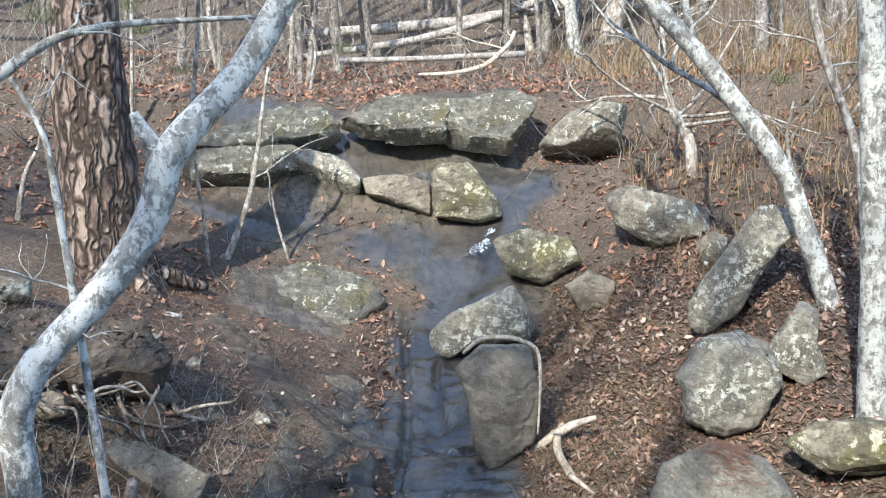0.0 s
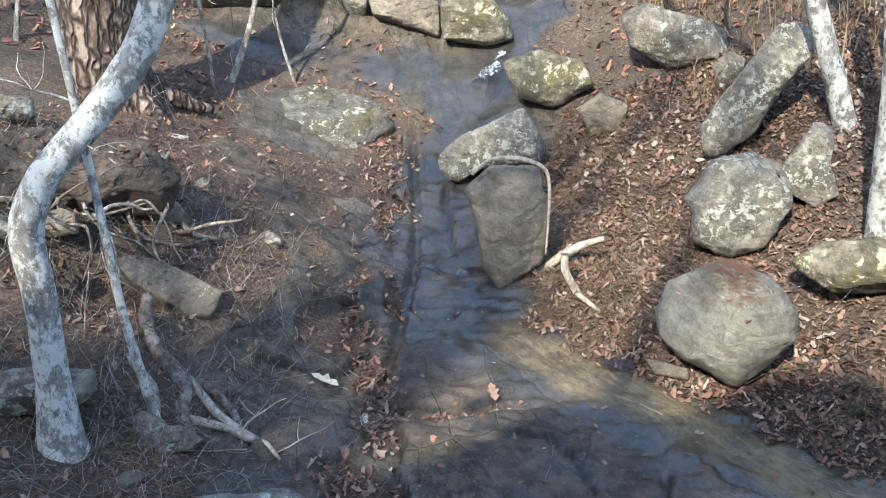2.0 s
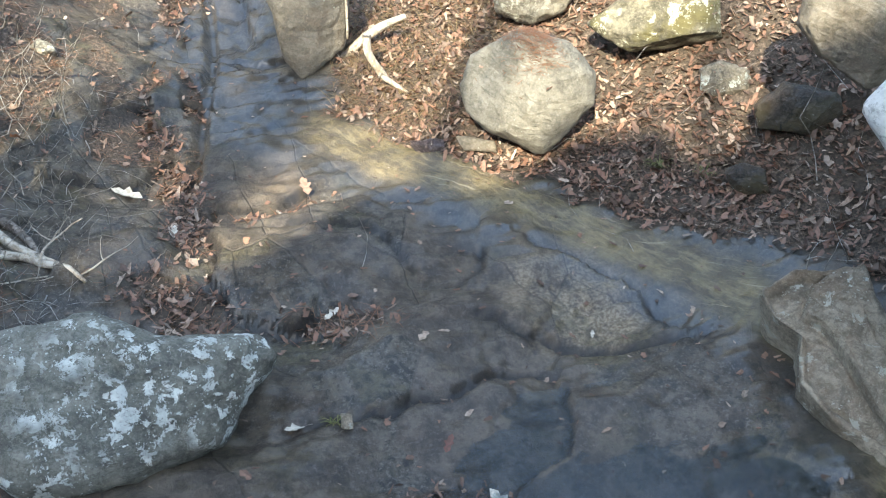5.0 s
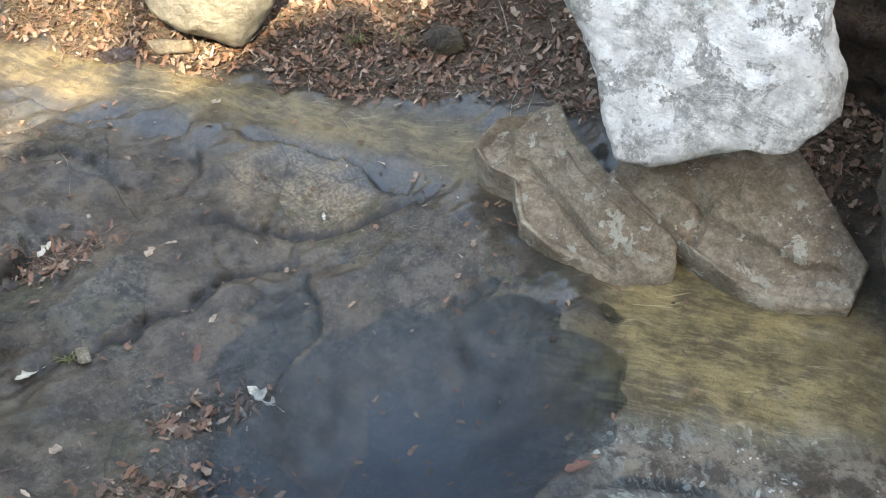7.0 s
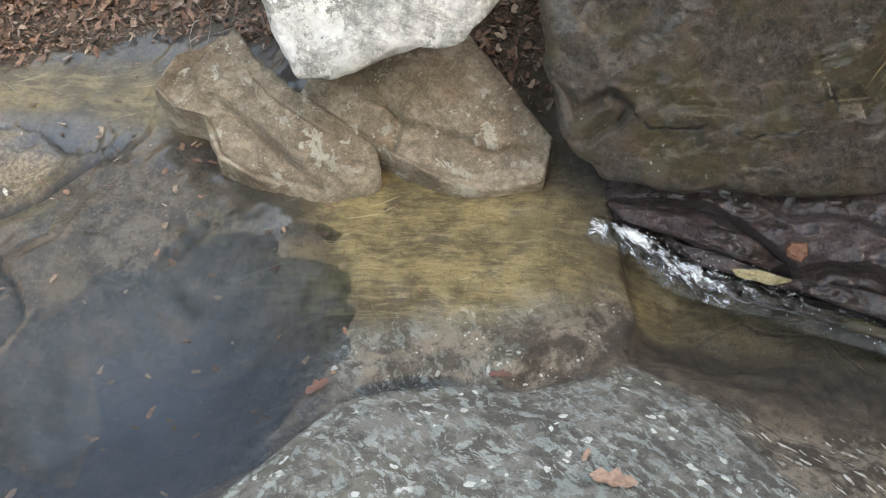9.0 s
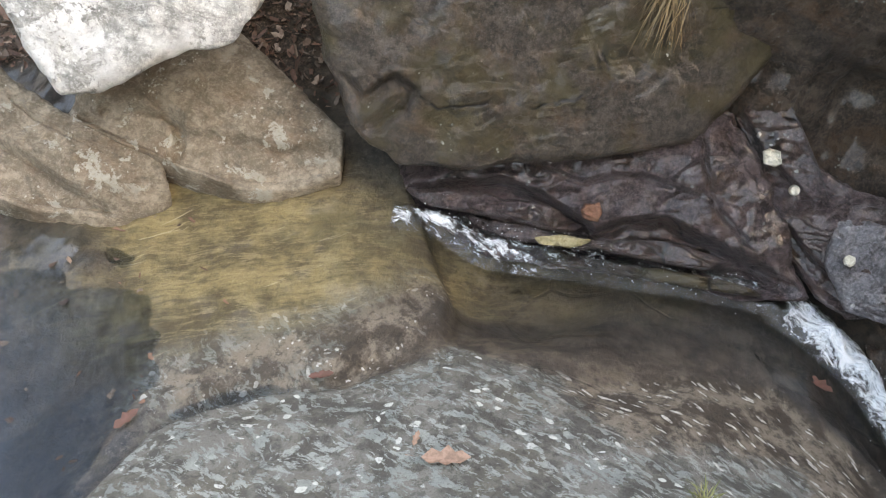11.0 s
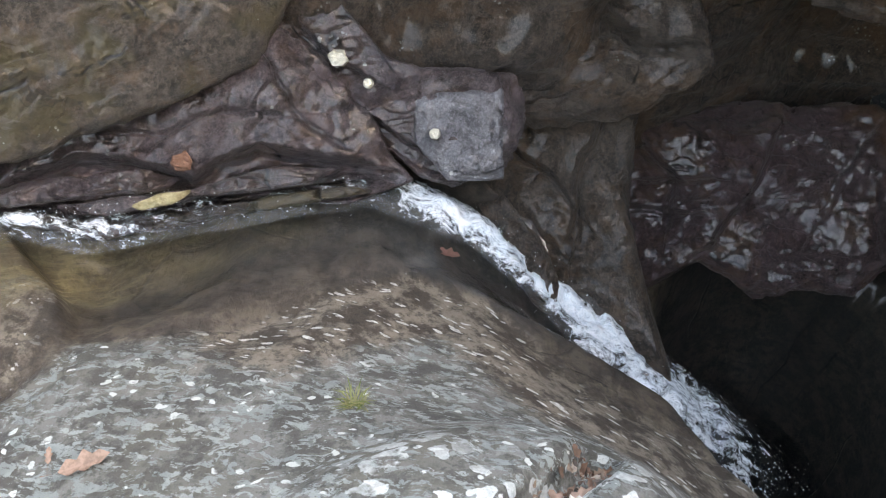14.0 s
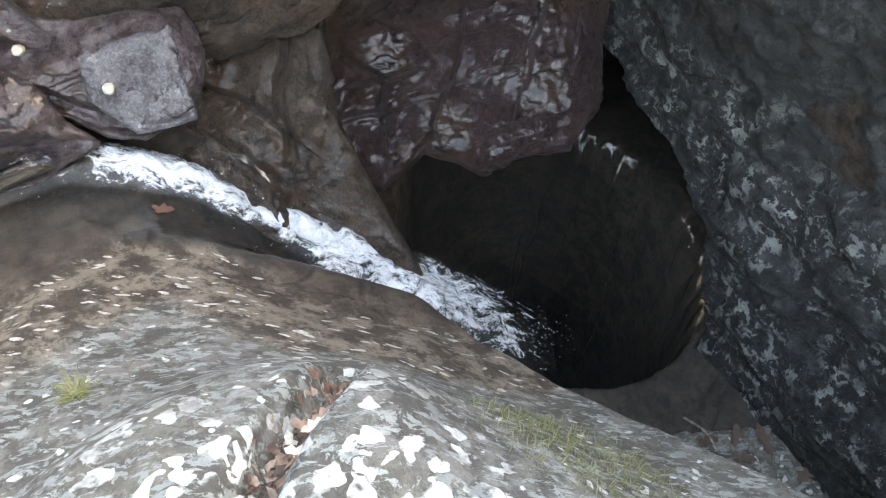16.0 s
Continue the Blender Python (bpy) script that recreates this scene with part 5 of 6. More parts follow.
stream("running_water", [(2.55, 1.0, .12), (2.62, .82, .09), (2.64, .66, .05), (2.74, .42, .04), (2.92, 0, .02), (3.05, -.35, -.01)], [.07, .08, .11, .11, .11, .11], .025, [.5, .75, .62, .32, .3, .6], "rippling creek water in a narrow rock channel", 2)
stream("waterfall", [(3.05, -.25, -.03), (3.02, -.5, -.07), (2.97, -.72, -.16), (2.88, -.95, -.33), (2.8, -1.17, -.48), (2.7, -1.42, -.63), (2.58, -1.75, -.88), (2.48, -2.1, -1.13)], [.1, .12, .1, .09, .13, .2, .27, .24], .05, [.6, 1.0, 1.2, 1.3, 1.2, 1.0, .75, 0], "narrow white waterfall sliding down a bedrock chute", 5)
stream("waterfall", [(.52, 8.75, 1.12), (.5, 8.55, .98), (.42, 8.3, .9), (.25, 8.0, .82)], [.12, .12, .1, .1], .03, [.6, .8, .7, .4], "small waterfall between upstream ledges", 8)



# ---- trees, limbs and roots ----
def tube(points, radii, sides, seed, rough=.06, knots=0.0):
    """A tapering round limb along points: places and faces."""
    p, r = np.array(points, float), np.array(radii, float)
    t = np.linspace(0, 1, len(p))
    n = max(4, 6 * (len(p) - 1))
    s = np.linspace(0, 1, n)
    q = np.stack([np.interp(s, t, p[:, i]) for i in range(3)], -1)
    for _ in range(4):
        q[1:-1] = (q[:-2] + 2 * q[1:-1] + q[2:]) / 4
    rr = np.interp(s, t, r)
    tan = np.gradient(q, axis=0)
    tan /= np.linalg.norm(tan, axis=1)[:, None] + 1e-9
    ref = np.array([.3, .9, .1]) if abs(tan[0][2]) > .5 else np.array([0, 0, 1.0])
    u = np.cross(tan, ref)
    u /= np.linalg.norm(u, axis=1)[:, None] + 1e-9
    v = np.cross(tan, u)
    a = np.linspace(0, 2 * math.pi, sides, endpoint=False)
    ring = u[:, None] * np.cos(a)[None, :, None] + v[:, None] * np.sin(a)[None, :, None]
    f = .5 / max(r.max(), .005)
    w = fbm(q[:, None, 0] * f + ring[..., 0], q[:, None, 1] * f + ring[..., 1], q[:, None, 2] * f + ring[..., 2] + seed, seed, 3)
    if knots:
        w = w + knots * np.abs(np.sin(a * 7 + 1.2 * w))[...]
    xyz = q[:, None] + ring * (rr[:, None] * (1 + rough * 2 * w))[..., None]
    faces = [tuple(x) for x in grid_faces(n, sides, True)]
    verts = xyz.reshape(-1, 3)
    faces += [tuple(range(sides)), tuple(range((n - 1) * sides, n * sides))]
    return verts, faces


def twig_line(start, way, length, r, rng, droop=.0, bend=.45, count=5):
    pts, p, d = [tuple(start)], np.array(start, float), np.array(way, float)
    for _ in range(count):
        d = d + rng.normal(size=3) * bend * .5 + np.array([0, 0, -droop])
        d /= np.linalg.norm(d)
        p = p + d * length / count
        pts.append(tuple(p))
    return pts, list(np.linspace(r, r * .35, count + 1))


def side_twigs(points, count, rng, upward=.25):
    """Bare side branches off a limb, each with a finer fork."""
    made = []
    p = np.array(points)
    for _ in range(count):
        s = rng.uniform(.3, .98) * (len(p) - 1)
        i = min(int(s), len(p) - 2)
        at = p[i, :3] + (p[i + 1, :3] - p[i, :3]) * (s - i)
        r = p[i, 3] * rng.uniform(.25, .5)
        way = rng.normal(size=3)
        way[2] = abs(way[2]) * .6 + upward
        way /= np.linalg.norm(way)
        length = r * rng.uniform(45, 80)
        pts, rad = twig_line(at, way, length, r, rng)
        made.append((pts, rad))
        for _ in range(2):
            k = rng.integers(1, len(pts) - 1)
            w2 = way + rng.normal(size=3) * .8
            made.append(twig_line(pts[k], w2 / np.linalg.norm(w2), length * .5, r * .5, rng))
    return made


def merge(parts):
    verts, faces, n = [], [], 0
    for v, f in parts:
        verts.append(v)
        faces += [tuple(i + n for i in q) for q in f]
        n += len(v)
    return np.vstack(verts), faces


def trunk(name, label, points, material, seed=1, twigs=0, stub=False, plates=False):
    """A tree or sapling: an Empty at its foot with the trunk and each bare branch as parts."""
    rng = np.random.default_rng(seed)
    root = tagged(new(name), label, "tree")
    root.location = points[0][:3]
    foot = np.array(points[0][:3])
    thick = points[0][3] > .04
    local = [(x - foot[0], y - foot[1], z - foot[2], r) for x, y, z, r in points]
    v, f = tube([q[:3] for q in local], [q[3] for q in local], 48 if plates else 20 if thick else 8, seed, .11 if plates else .07, .35 if plates else 0)
    mesh_object("trunk", v, f, material, root)
    if stub:
        a = np.array(local[9][:3])
        v, f = tube([a, a + np.array([-.06, 0, .09]), a + np.array([-.1, .01, .17])], [.045, .032, .018], 10, 5)
        tagged(mesh_object("broken_stub", v, f, material, root), "pale broken branch stub")
    for pts, rad in side_twigs(local, twigs, rng):
        v, f = tube(pts, rad, 5, seed)
        mesh_object("branch", v, f, material, root)
    return root


def stick(name, label, points, material, seed=1, twigs=0):
    """A limb, log, root or stick, one mesh with its forks as parts."""
    rng = np.random.default_rng(seed)
    foot = np.array(points[0][:3])
    local = [(x - foot[0], y - foot[1], z - foot[2], r) for x, y, z, r in points]
    v, f = tube([q[:3] for q in local], [q[3] for q in local], 10, seed, .12)
    ob = mesh_object(name, v, f, material)
    ob.location = foot
    for pts, rad in side_twigs(local, twigs, rng, .1):
        v, f = tube(pts, rad, 5, seed)
        mesh_object("twig", v, f, material, ob)
    return tagged(ob, label, "wood" if "log" in name or "drift" in name else name.replace("_", " "))



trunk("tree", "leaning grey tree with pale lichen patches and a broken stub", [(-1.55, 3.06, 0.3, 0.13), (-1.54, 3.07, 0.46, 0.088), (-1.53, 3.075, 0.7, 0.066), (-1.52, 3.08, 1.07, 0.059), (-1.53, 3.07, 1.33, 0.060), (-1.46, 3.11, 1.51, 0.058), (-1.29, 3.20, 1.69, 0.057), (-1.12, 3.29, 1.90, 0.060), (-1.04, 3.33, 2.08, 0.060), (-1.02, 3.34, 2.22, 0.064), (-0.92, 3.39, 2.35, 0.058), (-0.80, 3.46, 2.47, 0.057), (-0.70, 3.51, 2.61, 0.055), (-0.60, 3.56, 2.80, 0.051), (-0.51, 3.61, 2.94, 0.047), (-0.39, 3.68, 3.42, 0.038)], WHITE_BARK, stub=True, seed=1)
pine = trunk("pine_tree", "large pine trunk with furrowed plated bark", [(-2.43, 6.54, 0.81, 0.383), (-2.45, 6.53, 1.09, 0.272), (-2.46, 6.53, 1.38, 0.249), (-2.46, 6.53, 1.87, 0.233), (-2.47, 6.53, 2.43, 0.221), (-2.46, 6.53, 2.96, 0.210), (-2.45, 6.54, 3.87, 0.188)], PINE_BARK, seed=2, plates=True)
for turn, out_to, r in ((-35, .62, .085), (30, .7, .09), (95, .55, .07), (150, .6, .075), (215, .65, .08), (270, .55, .07)):
    c, w = math.cos(radians(turn)), math.sin(radians(turn))
    ends = [(c * k, w * k, h) for k, h in ((.12, .5), (.26, .26), (.42, .14), (out_to, .02))]
    v, f = tube(ends, [r * .7, r, r * .8, r * .35], 12, turn % 7, .12)
    tagged(mesh_object("root_flare", v, f, PINE_BARK, pine), "bark-covered root flare")
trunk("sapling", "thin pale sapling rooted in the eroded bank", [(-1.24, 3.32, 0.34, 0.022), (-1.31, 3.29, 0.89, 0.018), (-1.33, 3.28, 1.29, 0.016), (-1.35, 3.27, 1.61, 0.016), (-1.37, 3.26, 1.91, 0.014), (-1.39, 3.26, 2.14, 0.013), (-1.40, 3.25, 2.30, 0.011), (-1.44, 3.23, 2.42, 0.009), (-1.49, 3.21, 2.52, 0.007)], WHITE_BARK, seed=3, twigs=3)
trunk("tree", "slender leaning tree with pale bark on the bank", [(2.51, 5.74, 0.97, 0.076), (2.39, 5.79, 1.34, 0.066), (2.24, 5.86, 1.77, 0.065), (2.10, 5.92, 2.01, 0.062), (1.92, 6.00, 2.26, 0.062), (1.68, 6.11, 2.58, 0.059), (1.36, 6.24, 2.95, 0.056), (1.14, 6.34, 3.24, 0.052), (0.80, 6.49, 4.04, 0.041)], PALE_BARK, seed=4, twigs=6)
trunk("tree", "straight grey tree with white lichen patches on a mossy boulder", [(2.31, 4.62, 0.49, 0.091), (2.27, 4.64, 1.13, 0.070), (2.23, 4.66, 1.73, 0.067), (2.18, 4.69, 2.31, 0.066), (2.12, 4.71, 2.86, 0.064), (2.06, 4.75, 3.52, 0.057)], PALE_BARK, seed=5)
trunk("sapling", "thin dark leaning sapling on the slope", [(2.99, 6.36, 1.27, 0.030), (2.91, 6.40, 1.85, 0.028), (2.82, 6.44, 2.16, 0.029), (2.66, 6.52, 2.54, 0.031), (2.56, 6.56, 2.89, 0.033), (2.48, 6.60, 3.41, 0.029)], TWIG_BARK, seed=6, twigs=5)
trunk("dead_shrub", "gnarled dead shrub with bare crooked limbs", [(2.37, 8.67, 1.37, 0.062), (2.34, 8.67, 1.80, 0.053), (2.17, 8.72, 2.03, 0.048), (2.08, 8.75, 2.32, 0.032), (2.04, 8.76, 2.78, 0.024), (2.00, 8.77, 3.09, 0.016)], TWIG_BARK, seed=7, twigs=16)
trunk("sapling", "pale straight sapling above the ledges", [(2.15, 15.15, 2.43, 0.115), (2.07, 15.16, 3.00, 0.095), (2.02, 15.17, 3.44, 0.090), (1.95, 15.18, 4.47, 0.080)], PALE_BARK, seed=8, twigs=3)
trunk("tree", "grey tree trunk on the far slope", [(2.88, 16.33, 2.64, 0.226), (2.93, 16.32, 3.13, 0.166), (2.99, 16.31, 3.51, 0.155), (3.01, 16.31, 4.89, 0.143)], TWIG_BARK, seed=9, twigs=4)
trunk("sapling", "leaning grey sapling above the ledges", [(1.57, 16.47, 2.52, 0.080), (1.42, 16.48, 3.13, 0.074), (1.28, 16.49, 3.70, 0.073), (1.07, 16.51, 4.64, 0.063)], TWIG_BARK, seed=10, twigs=4)
trunk("sapling", "thin bent sapling among leaf litter", [(-1.88, 7.66, 0.81, 0.036), (-1.65, 7.72, 1.36, 0.026), (-1.57, 7.74, 1.74, 0.021), (-1.50, 7.76, 2.21, 0.017), (-1.45, 7.77, 2.49, 0.012)], TWIG_BARK, seed=11, twigs=2)
trunk("sapling", "slim bare sapling on the bank", [(-1.93, 7.41, 0.78, 0.016), (-1.96, 7.41, 1.31, 0.014), (-2.00, 7.39, 1.69, 0.014), (-2.01, 7.39, 2.14, 0.018), (-1.94, 7.41, 2.62, 0.018), (-1.89, 7.42, 3.27, 0.015)], TWIG_BARK, seed=12, twigs=5)
trunk("sapling", "slim bare sapling in the far woods", [(-2.34, 14.31, 2.21, 0.040), (-2.28, 14.32, 3.06, 0.034), (-2.27, 14.32, 3.88, 0.034)], TWIG_BARK, seed=13, twigs=4)
trunk("sapling", "slim bare sapling in the far woods", [(-3.46, 14.45, 2.29, 0.045), (-3.58, 14.42, 2.90, 0.039), (-3.54, 14.43, 3.90, 0.038)], TWIG_BARK, seed=14, twigs=4)
trunk("sapling", "slim bare sapling in the far woods", [(-1.85, 12.90, 2.05, 0.031), (-1.74, 12.91, 2.57, 0.023), (-1.79, 12.91, 3.09, 0.019)], TWIG_BARK, seed=15, twigs=6)
trunk("sapling", "slim bare sapling beside the pine", [(-3.35, 9.91, 1.68, 0.024), (-3.29, 9.93, 2.57, 0.021), (-3.25, 9.95, 3.38, 0.018)], TWIG_BARK, seed=16, twigs=3)
trunk("sapling", "thin twig rooted in leaf litter", [(-1.35, 7.95, 0.75, 0.014), (-1.45, 7.93, 1.12, 0.012), (-1.50, 7.93, 1.42, 0.010), (-1.52, 7.92, 1.62, 0.007)], TWIG_BARK, seed=17, twigs=1)
trunk("sapling", "grey forked sapling on the slope", [(2.83, 6.89, 1.26, 0.022), (2.65, 6.97, 1.74, 0.017), (2.60, 6.99, 1.99, 0.015), (2.63, 6.97, 2.25, 0.011)], TWIG_BARK, seed=18, twigs=6)
trunk("sapling", "thin curved sapling beside the pine", [(-3.39, 7.20, 1.27, 0.026), (-3.32, 7.23, 1.66, 0.020), (-3.20, 7.29, 1.88, 0.016), (-3.17, 7.31, 2.06, 0.011), (-3.29, 7.25, 2.15, 0.009)], TWIG_BARK, seed=19, twigs=4)
stick("bare_limb", "long bare grey limb reaching over the creek", [(-1.64, 3.20, 2.46, 0.025), (-1.54, 3.25, 2.53, 0.022), (-1.39, 3.33, 2.65, 0.017), (-1.23, 3.41, 2.70, 0.013), (-1.02, 3.52, 2.72, 0.012), (-0.72, 3.67, 2.74, 0.008)], PALE_BARK, seed=20, twigs=3)
stick("fallen_log", "weathered grey log lying across the far woods", [(-2.66, 16.79, 2.93, 0.091), (-0.86, 17.07, 3.05, 0.102), (0.68, 17.32, 3.21, 0.103), (2.36, 17.58, 3.53, 0.115)], LOG_WOOD, seed=21)
stick("fallen_log", "weathered grey log lying across the far woods", [(-2.33, 15.83, 2.56, 0.048), (-0.81, 16.05, 2.76, 0.063), (0.16, 16.19, 2.98, 0.068), (1.72, 16.42, 3.51, 0.073)], LOG_WOOD, seed=22)
stick("fallen_log", "thin fallen log above the ledges", [(-1.54, 13.91, 2.50, 0.038), (-0.20, 14.06, 2.53, 0.047), (1.25, 14.22, 2.60, 0.051)], LOG_WOOD, seed=23)
stick("fallen_branch", "curved pale fallen branch with forks", [(-0.32, 11.99, 2.34, 0.018), (0.12, 12.00, 2.35, 0.025), (0.55, 12.02, 2.44, 0.033), (0.84, 12.02, 2.71, 0.032), (0.92, 12.03, 2.88, 0.025)], DRIFT_WOOD, seed=24, twigs=5)
stick("driftwood", "pale bleached driftwood branch leaning on a boulder", [(0.29, 5.28, 0.06, 0.012), (0.51, 5.25, 0.18, 0.024), (0.67, 5.23, 0.33, 0.029), (0.79, 5.21, 0.41, 0.026), (0.92, 5.19, 0.46, 0.015)], DRIFT_WOOD, seed=25)
stick("driftwood", "pale bleached forked driftwood branch on leaves", [(0.65, 4.89, 0.49, 0.024), (0.65, 4.89, 0.38, 0.023), (0.75, 4.88, 0.21, 0.023), (0.80, 4.87, 0.07, 0.015)], DRIFT_WOOD, seed=26)
stick("driftwood", "pale bleached driftwood twig on leaves", [(0.70, 4.77, 0.30, 0.016), (0.83, 4.75, 0.20, 0.013), (0.94, 4.73, 0.09, 0.010)], DRIFT_WOOD, seed=27)
stick("root", "thin root hanging over the tall boulder", [(0.12, 5.21, 0.86, 0.010), (0.22, 5.20, 0.96, 0.013), (0.39, 5.19, 0.97, 0.015), (0.57, 5.17, 0.91, 0.012), (0.58, 5.17, 0.65, 0.008), (0.57, 5.17, 0.36, 0.007)], DRIFT_WOOD, seed=28)
stick("root", "thick gnarled tree root on the eroded bank", [(-1.46, 4.0, 0.64, 0.026), (-1.44, 3.88, 0.58, 0.034), (-1.38, 3.77, 0.51, 0.03), (-1.29, 3.68, 0.43, 0.038), (-1.19, 3.63, 0.36, 0.034), (-1.19, 3.5, 0.34, 0.03), (-1.15, 3.38, 0.33, 0.034), (-1.08, 3.28, 0.29, 0.022)], ROOT_WOOD, seed=29)
stick("root", "pale forked root spreading over the creek edge", [(-1.14, 3.4, 0.33, 0.02), (-1.06, 3.44, 0.28, 0.022), (-0.97, 3.43, 0.26, 0.016), (-0.88, 3.36, 0.26, 0.018), (-0.79, 3.33, 0.26, 0.013), (-0.72, 3.25, 0.23, 0.008)], DRIFT_WOOD, seed=35, twigs=3)
stick("root", "grey root curving round a bank stone", [(-1.44, 3.62, 0.53, 0.018), (-1.38, 3.55, 0.49, 0.022), (-1.3, 3.48, 0.45, 0.024), (-1.25, 3.36, 0.41, 0.018), (-1.22, 3.22, 0.36, 0.012)], TWIG_BARK, seed=36)
stick("root", "gnarled root running down to the creek", [(-1.2, 3.75, 0.33, 0.02), (-1.08, 3.68, 0.28, 0.024), (-0.98, 3.57, 0.25, 0.018), (-0.93, 3.47, 0.24, 0.012)], ROOT_WOOD, seed=37)
stick("root", "pale root running down the eroded bank", [(-1.20, 3.67, 0.37, 0.022), (-1.04, 3.50, 0.29, 0.018), (-0.93, 3.45, 0.24, 0.016), (-0.82, 3.41, 0.20, 0.012)], DRIFT_WOOD, seed=30)
stick("root", "thin root on the eroded bank", [(-1.87, 4.57, 0.94, 0.013), (-1.75, 4.62, 0.90, 0.014), (-1.62, 4.40, 0.78, 0.012), (-1.43, 4.50, 0.68, 0.009), (-1.33, 4.68, 0.66, 0.008)], ROOT_WOOD, seed=31)
stick("root", "thin root on the eroded bank", [(-1.61, 4.79, 0.84, 0.018), (-1.50, 4.74, 0.78, 0.018), (-1.42, 4.64, 0.70, 0.014), (-1.28, 4.73, 0.63, 0.010)], ROOT_WOOD, seed=32)
stick("root", "gnarled root at the foot of the bank", [(-1.50, 3.58, 0.52, 0.016), (-1.41, 3.59, 0.48, 0.016), (-1.31, 3.49, 0.41, 0.013), (-1.12, 3.38, 0.31, 0.010)], ROOT_WOOD, seed=33)
root_rng = np.random.default_rng(78)
for k in range(24):
    rx, rr = root_rng.uniform(-2.35, -1.3), root_rng.uniform(.004, .013)
    top = Vector((rx, 4.16 + .25 * (rx + 1.9) + root_rng.uniform(-.03, .1), 1.0 - .2 * (rx + 1.9) + root_rng.uniform(-.08, .06)))
    line, way = [(*top, rr)], Vector((root_rng.uniform(-.5, .9), root_rng.uniform(-.9, -.1), root_rng.uniform(-.6, .2)))
    for j in range(5):
        way = (way + Vector(root_rng.normal(size=3)) * .45 + Vector((0, 0, -.25))).normalized()
        top = top + way * root_rng.uniform(.06, .13)
        top.z = max(top.z, ground_z(top.x, top.y) + rr * .5)
        line.append((*top, rr * (1 - .13 * (j + 1))))
    stick("root", "thin bare root dangling from the eroded bank", line, (ROOT_WOOD, TWIG_BARK)[k % 2], seed=300 + k)
stick("stick", "thin dead twig lying on the dark gorge floor", [(a, b, ground_z(a, b) + .015, r) for a, b, r in ((2.02, -2.55, .006), (1.9, -2.58, .006), (1.8, -2.56, .005), (1.68, -2.6, .004))], TWIG_BARK, seed=38)
stick("stick", "short dead stick at the water edge", [(0.06, 3.88, 0.06, 0.007), (0.12, 3.75, 0.07, 0.005), (0.18, 3.66, 0.08, 0.004)], TWIG_BARK, seed=34)



# ---- single leaves, tufts and crusts that stand out ----
def one_leaf(name, label, at, size, yaw, material, tilt=.2, curl=1.0):
    """One curled dead leaf with a stalk."""
    shape = [(-.5, 0, .02), (-.3, .2, .1), (-.1, .13, .06), (.05, .28, .14), (.22, .14, .07), (.36, .17, .1), (.58, 0, .1), (.36, -.17, .1), (.2, -.13, .06), (.05, -.28, .16), (-.1, -.13, .06), (-.3, -.2, .08), (0, 0, 0), (-.85, .05, .03), (-.85, .02, .04)]
    c, s = math.cos(radians(yaw)), math.sin(radians(yaw))
    v = [(size * (x * c - y * s), size * (x * s + y * c), size * (z * curl + tilt * x)) for x, y, z in shape]
    ob = mesh_object(name, v, [(12, i, (i + 1) % 12) for i in range(12)] + [(0, 13, 14)], material)
    ob.location = at
    return tagged(ob, label, "leaf")


def tuft(name, label, at, count, length, material, seed, spread_out=.9, hang=False):
    """A tuft of thin blades from one root."""
    rng = np.random.default_rng(seed)
    verts, faces = [], []
    for k in range(count):
        a, l = rng.uniform(0, 2 * math.pi), length * rng.uniform(.5, 1)
        d = np.array([math.cos(a) * spread_out, math.sin(a) * spread_out, -1.0 if hang else .55])
        side = np.array([-math.sin(a), math.cos(a), 0]) * .0016
        o = rng.normal(size=3) * length * .12 * np.array([1, 1, .2])
        p1, p2 = o + d * l * .5 + np.array([0, 0, l * .1]), o + d * l + np.array([0, 0, -l * .18])
        b = len(verts)
        verts += [o - side, o + side, p1 + side, p1 - side, p2]
        faces += [(b, b + 1, b + 2, b + 3), (b + 3, b + 2, b + 4)]
    ob = mesh_object(name, verts, faces, material)
    ob.location = at
    return tagged(ob, label, "grass tuft")


one_leaf("leaf", "pink-brown dead leaf on wet bedrock", (0.21, 4.02, ground_z(0.21, 4.02) + .012), 0.114, 100, ORANGE_LEAF)
one_leaf("leaf", "pale curled dead leaf on bedrock", (-0.64, 4.10, ground_z(-0.64, 4.10) + .012), 0.145, 160, PALE_LEAF)
one_leaf("leaf", "pale dead leaf in a rock joint", (0.24, 3.04, ground_z(0.24, 3.04) + .012), 0.079, 30, PALE_LEAF)
one_leaf("leaf", "pale dead leaf on wet bedrock", (0.05, 2.42, ground_z(0.05, 2.42) + .012), 0.074, 200, PALE_LEAF)
one_leaf("leaf", "large pale curled leaf beside the pool", (0.70, 2.01, ground_z(0.70, 2.01) + .012), 0.107, 120, PALE_LEAF)
one_leaf("leaf", "small reddish leaf on wet bedrock", (0.57, 2.26, ground_z(0.57, 2.26) + .012), 0.069, 60, RED_LEAF)
one_leaf("leaf", "orange dead leaf among brown leaves", (2.16, 3.34, ground_z(2.16, 3.34) + .012), 0.093, 20, ORANGE_LEAF)
one_leaf("leaf", "pale dead leaf among brown leaves", (1.95, 4.30, ground_z(1.95, 4.30) + .012), 0.100, 10, PALE_LEAF)
one_leaf("leaf", "small pale leaf on wet bedrock", (1.28, 2.78, ground_z(1.28, 2.78) + .012), 0.037, 70, PALE_LEAF)
one_leaf("leaf", "pale leaf in leaf litter", (-0.41, 3.70, ground_z(-0.41, 3.70) + .012), 0.080, 80, PALE_LEAF)
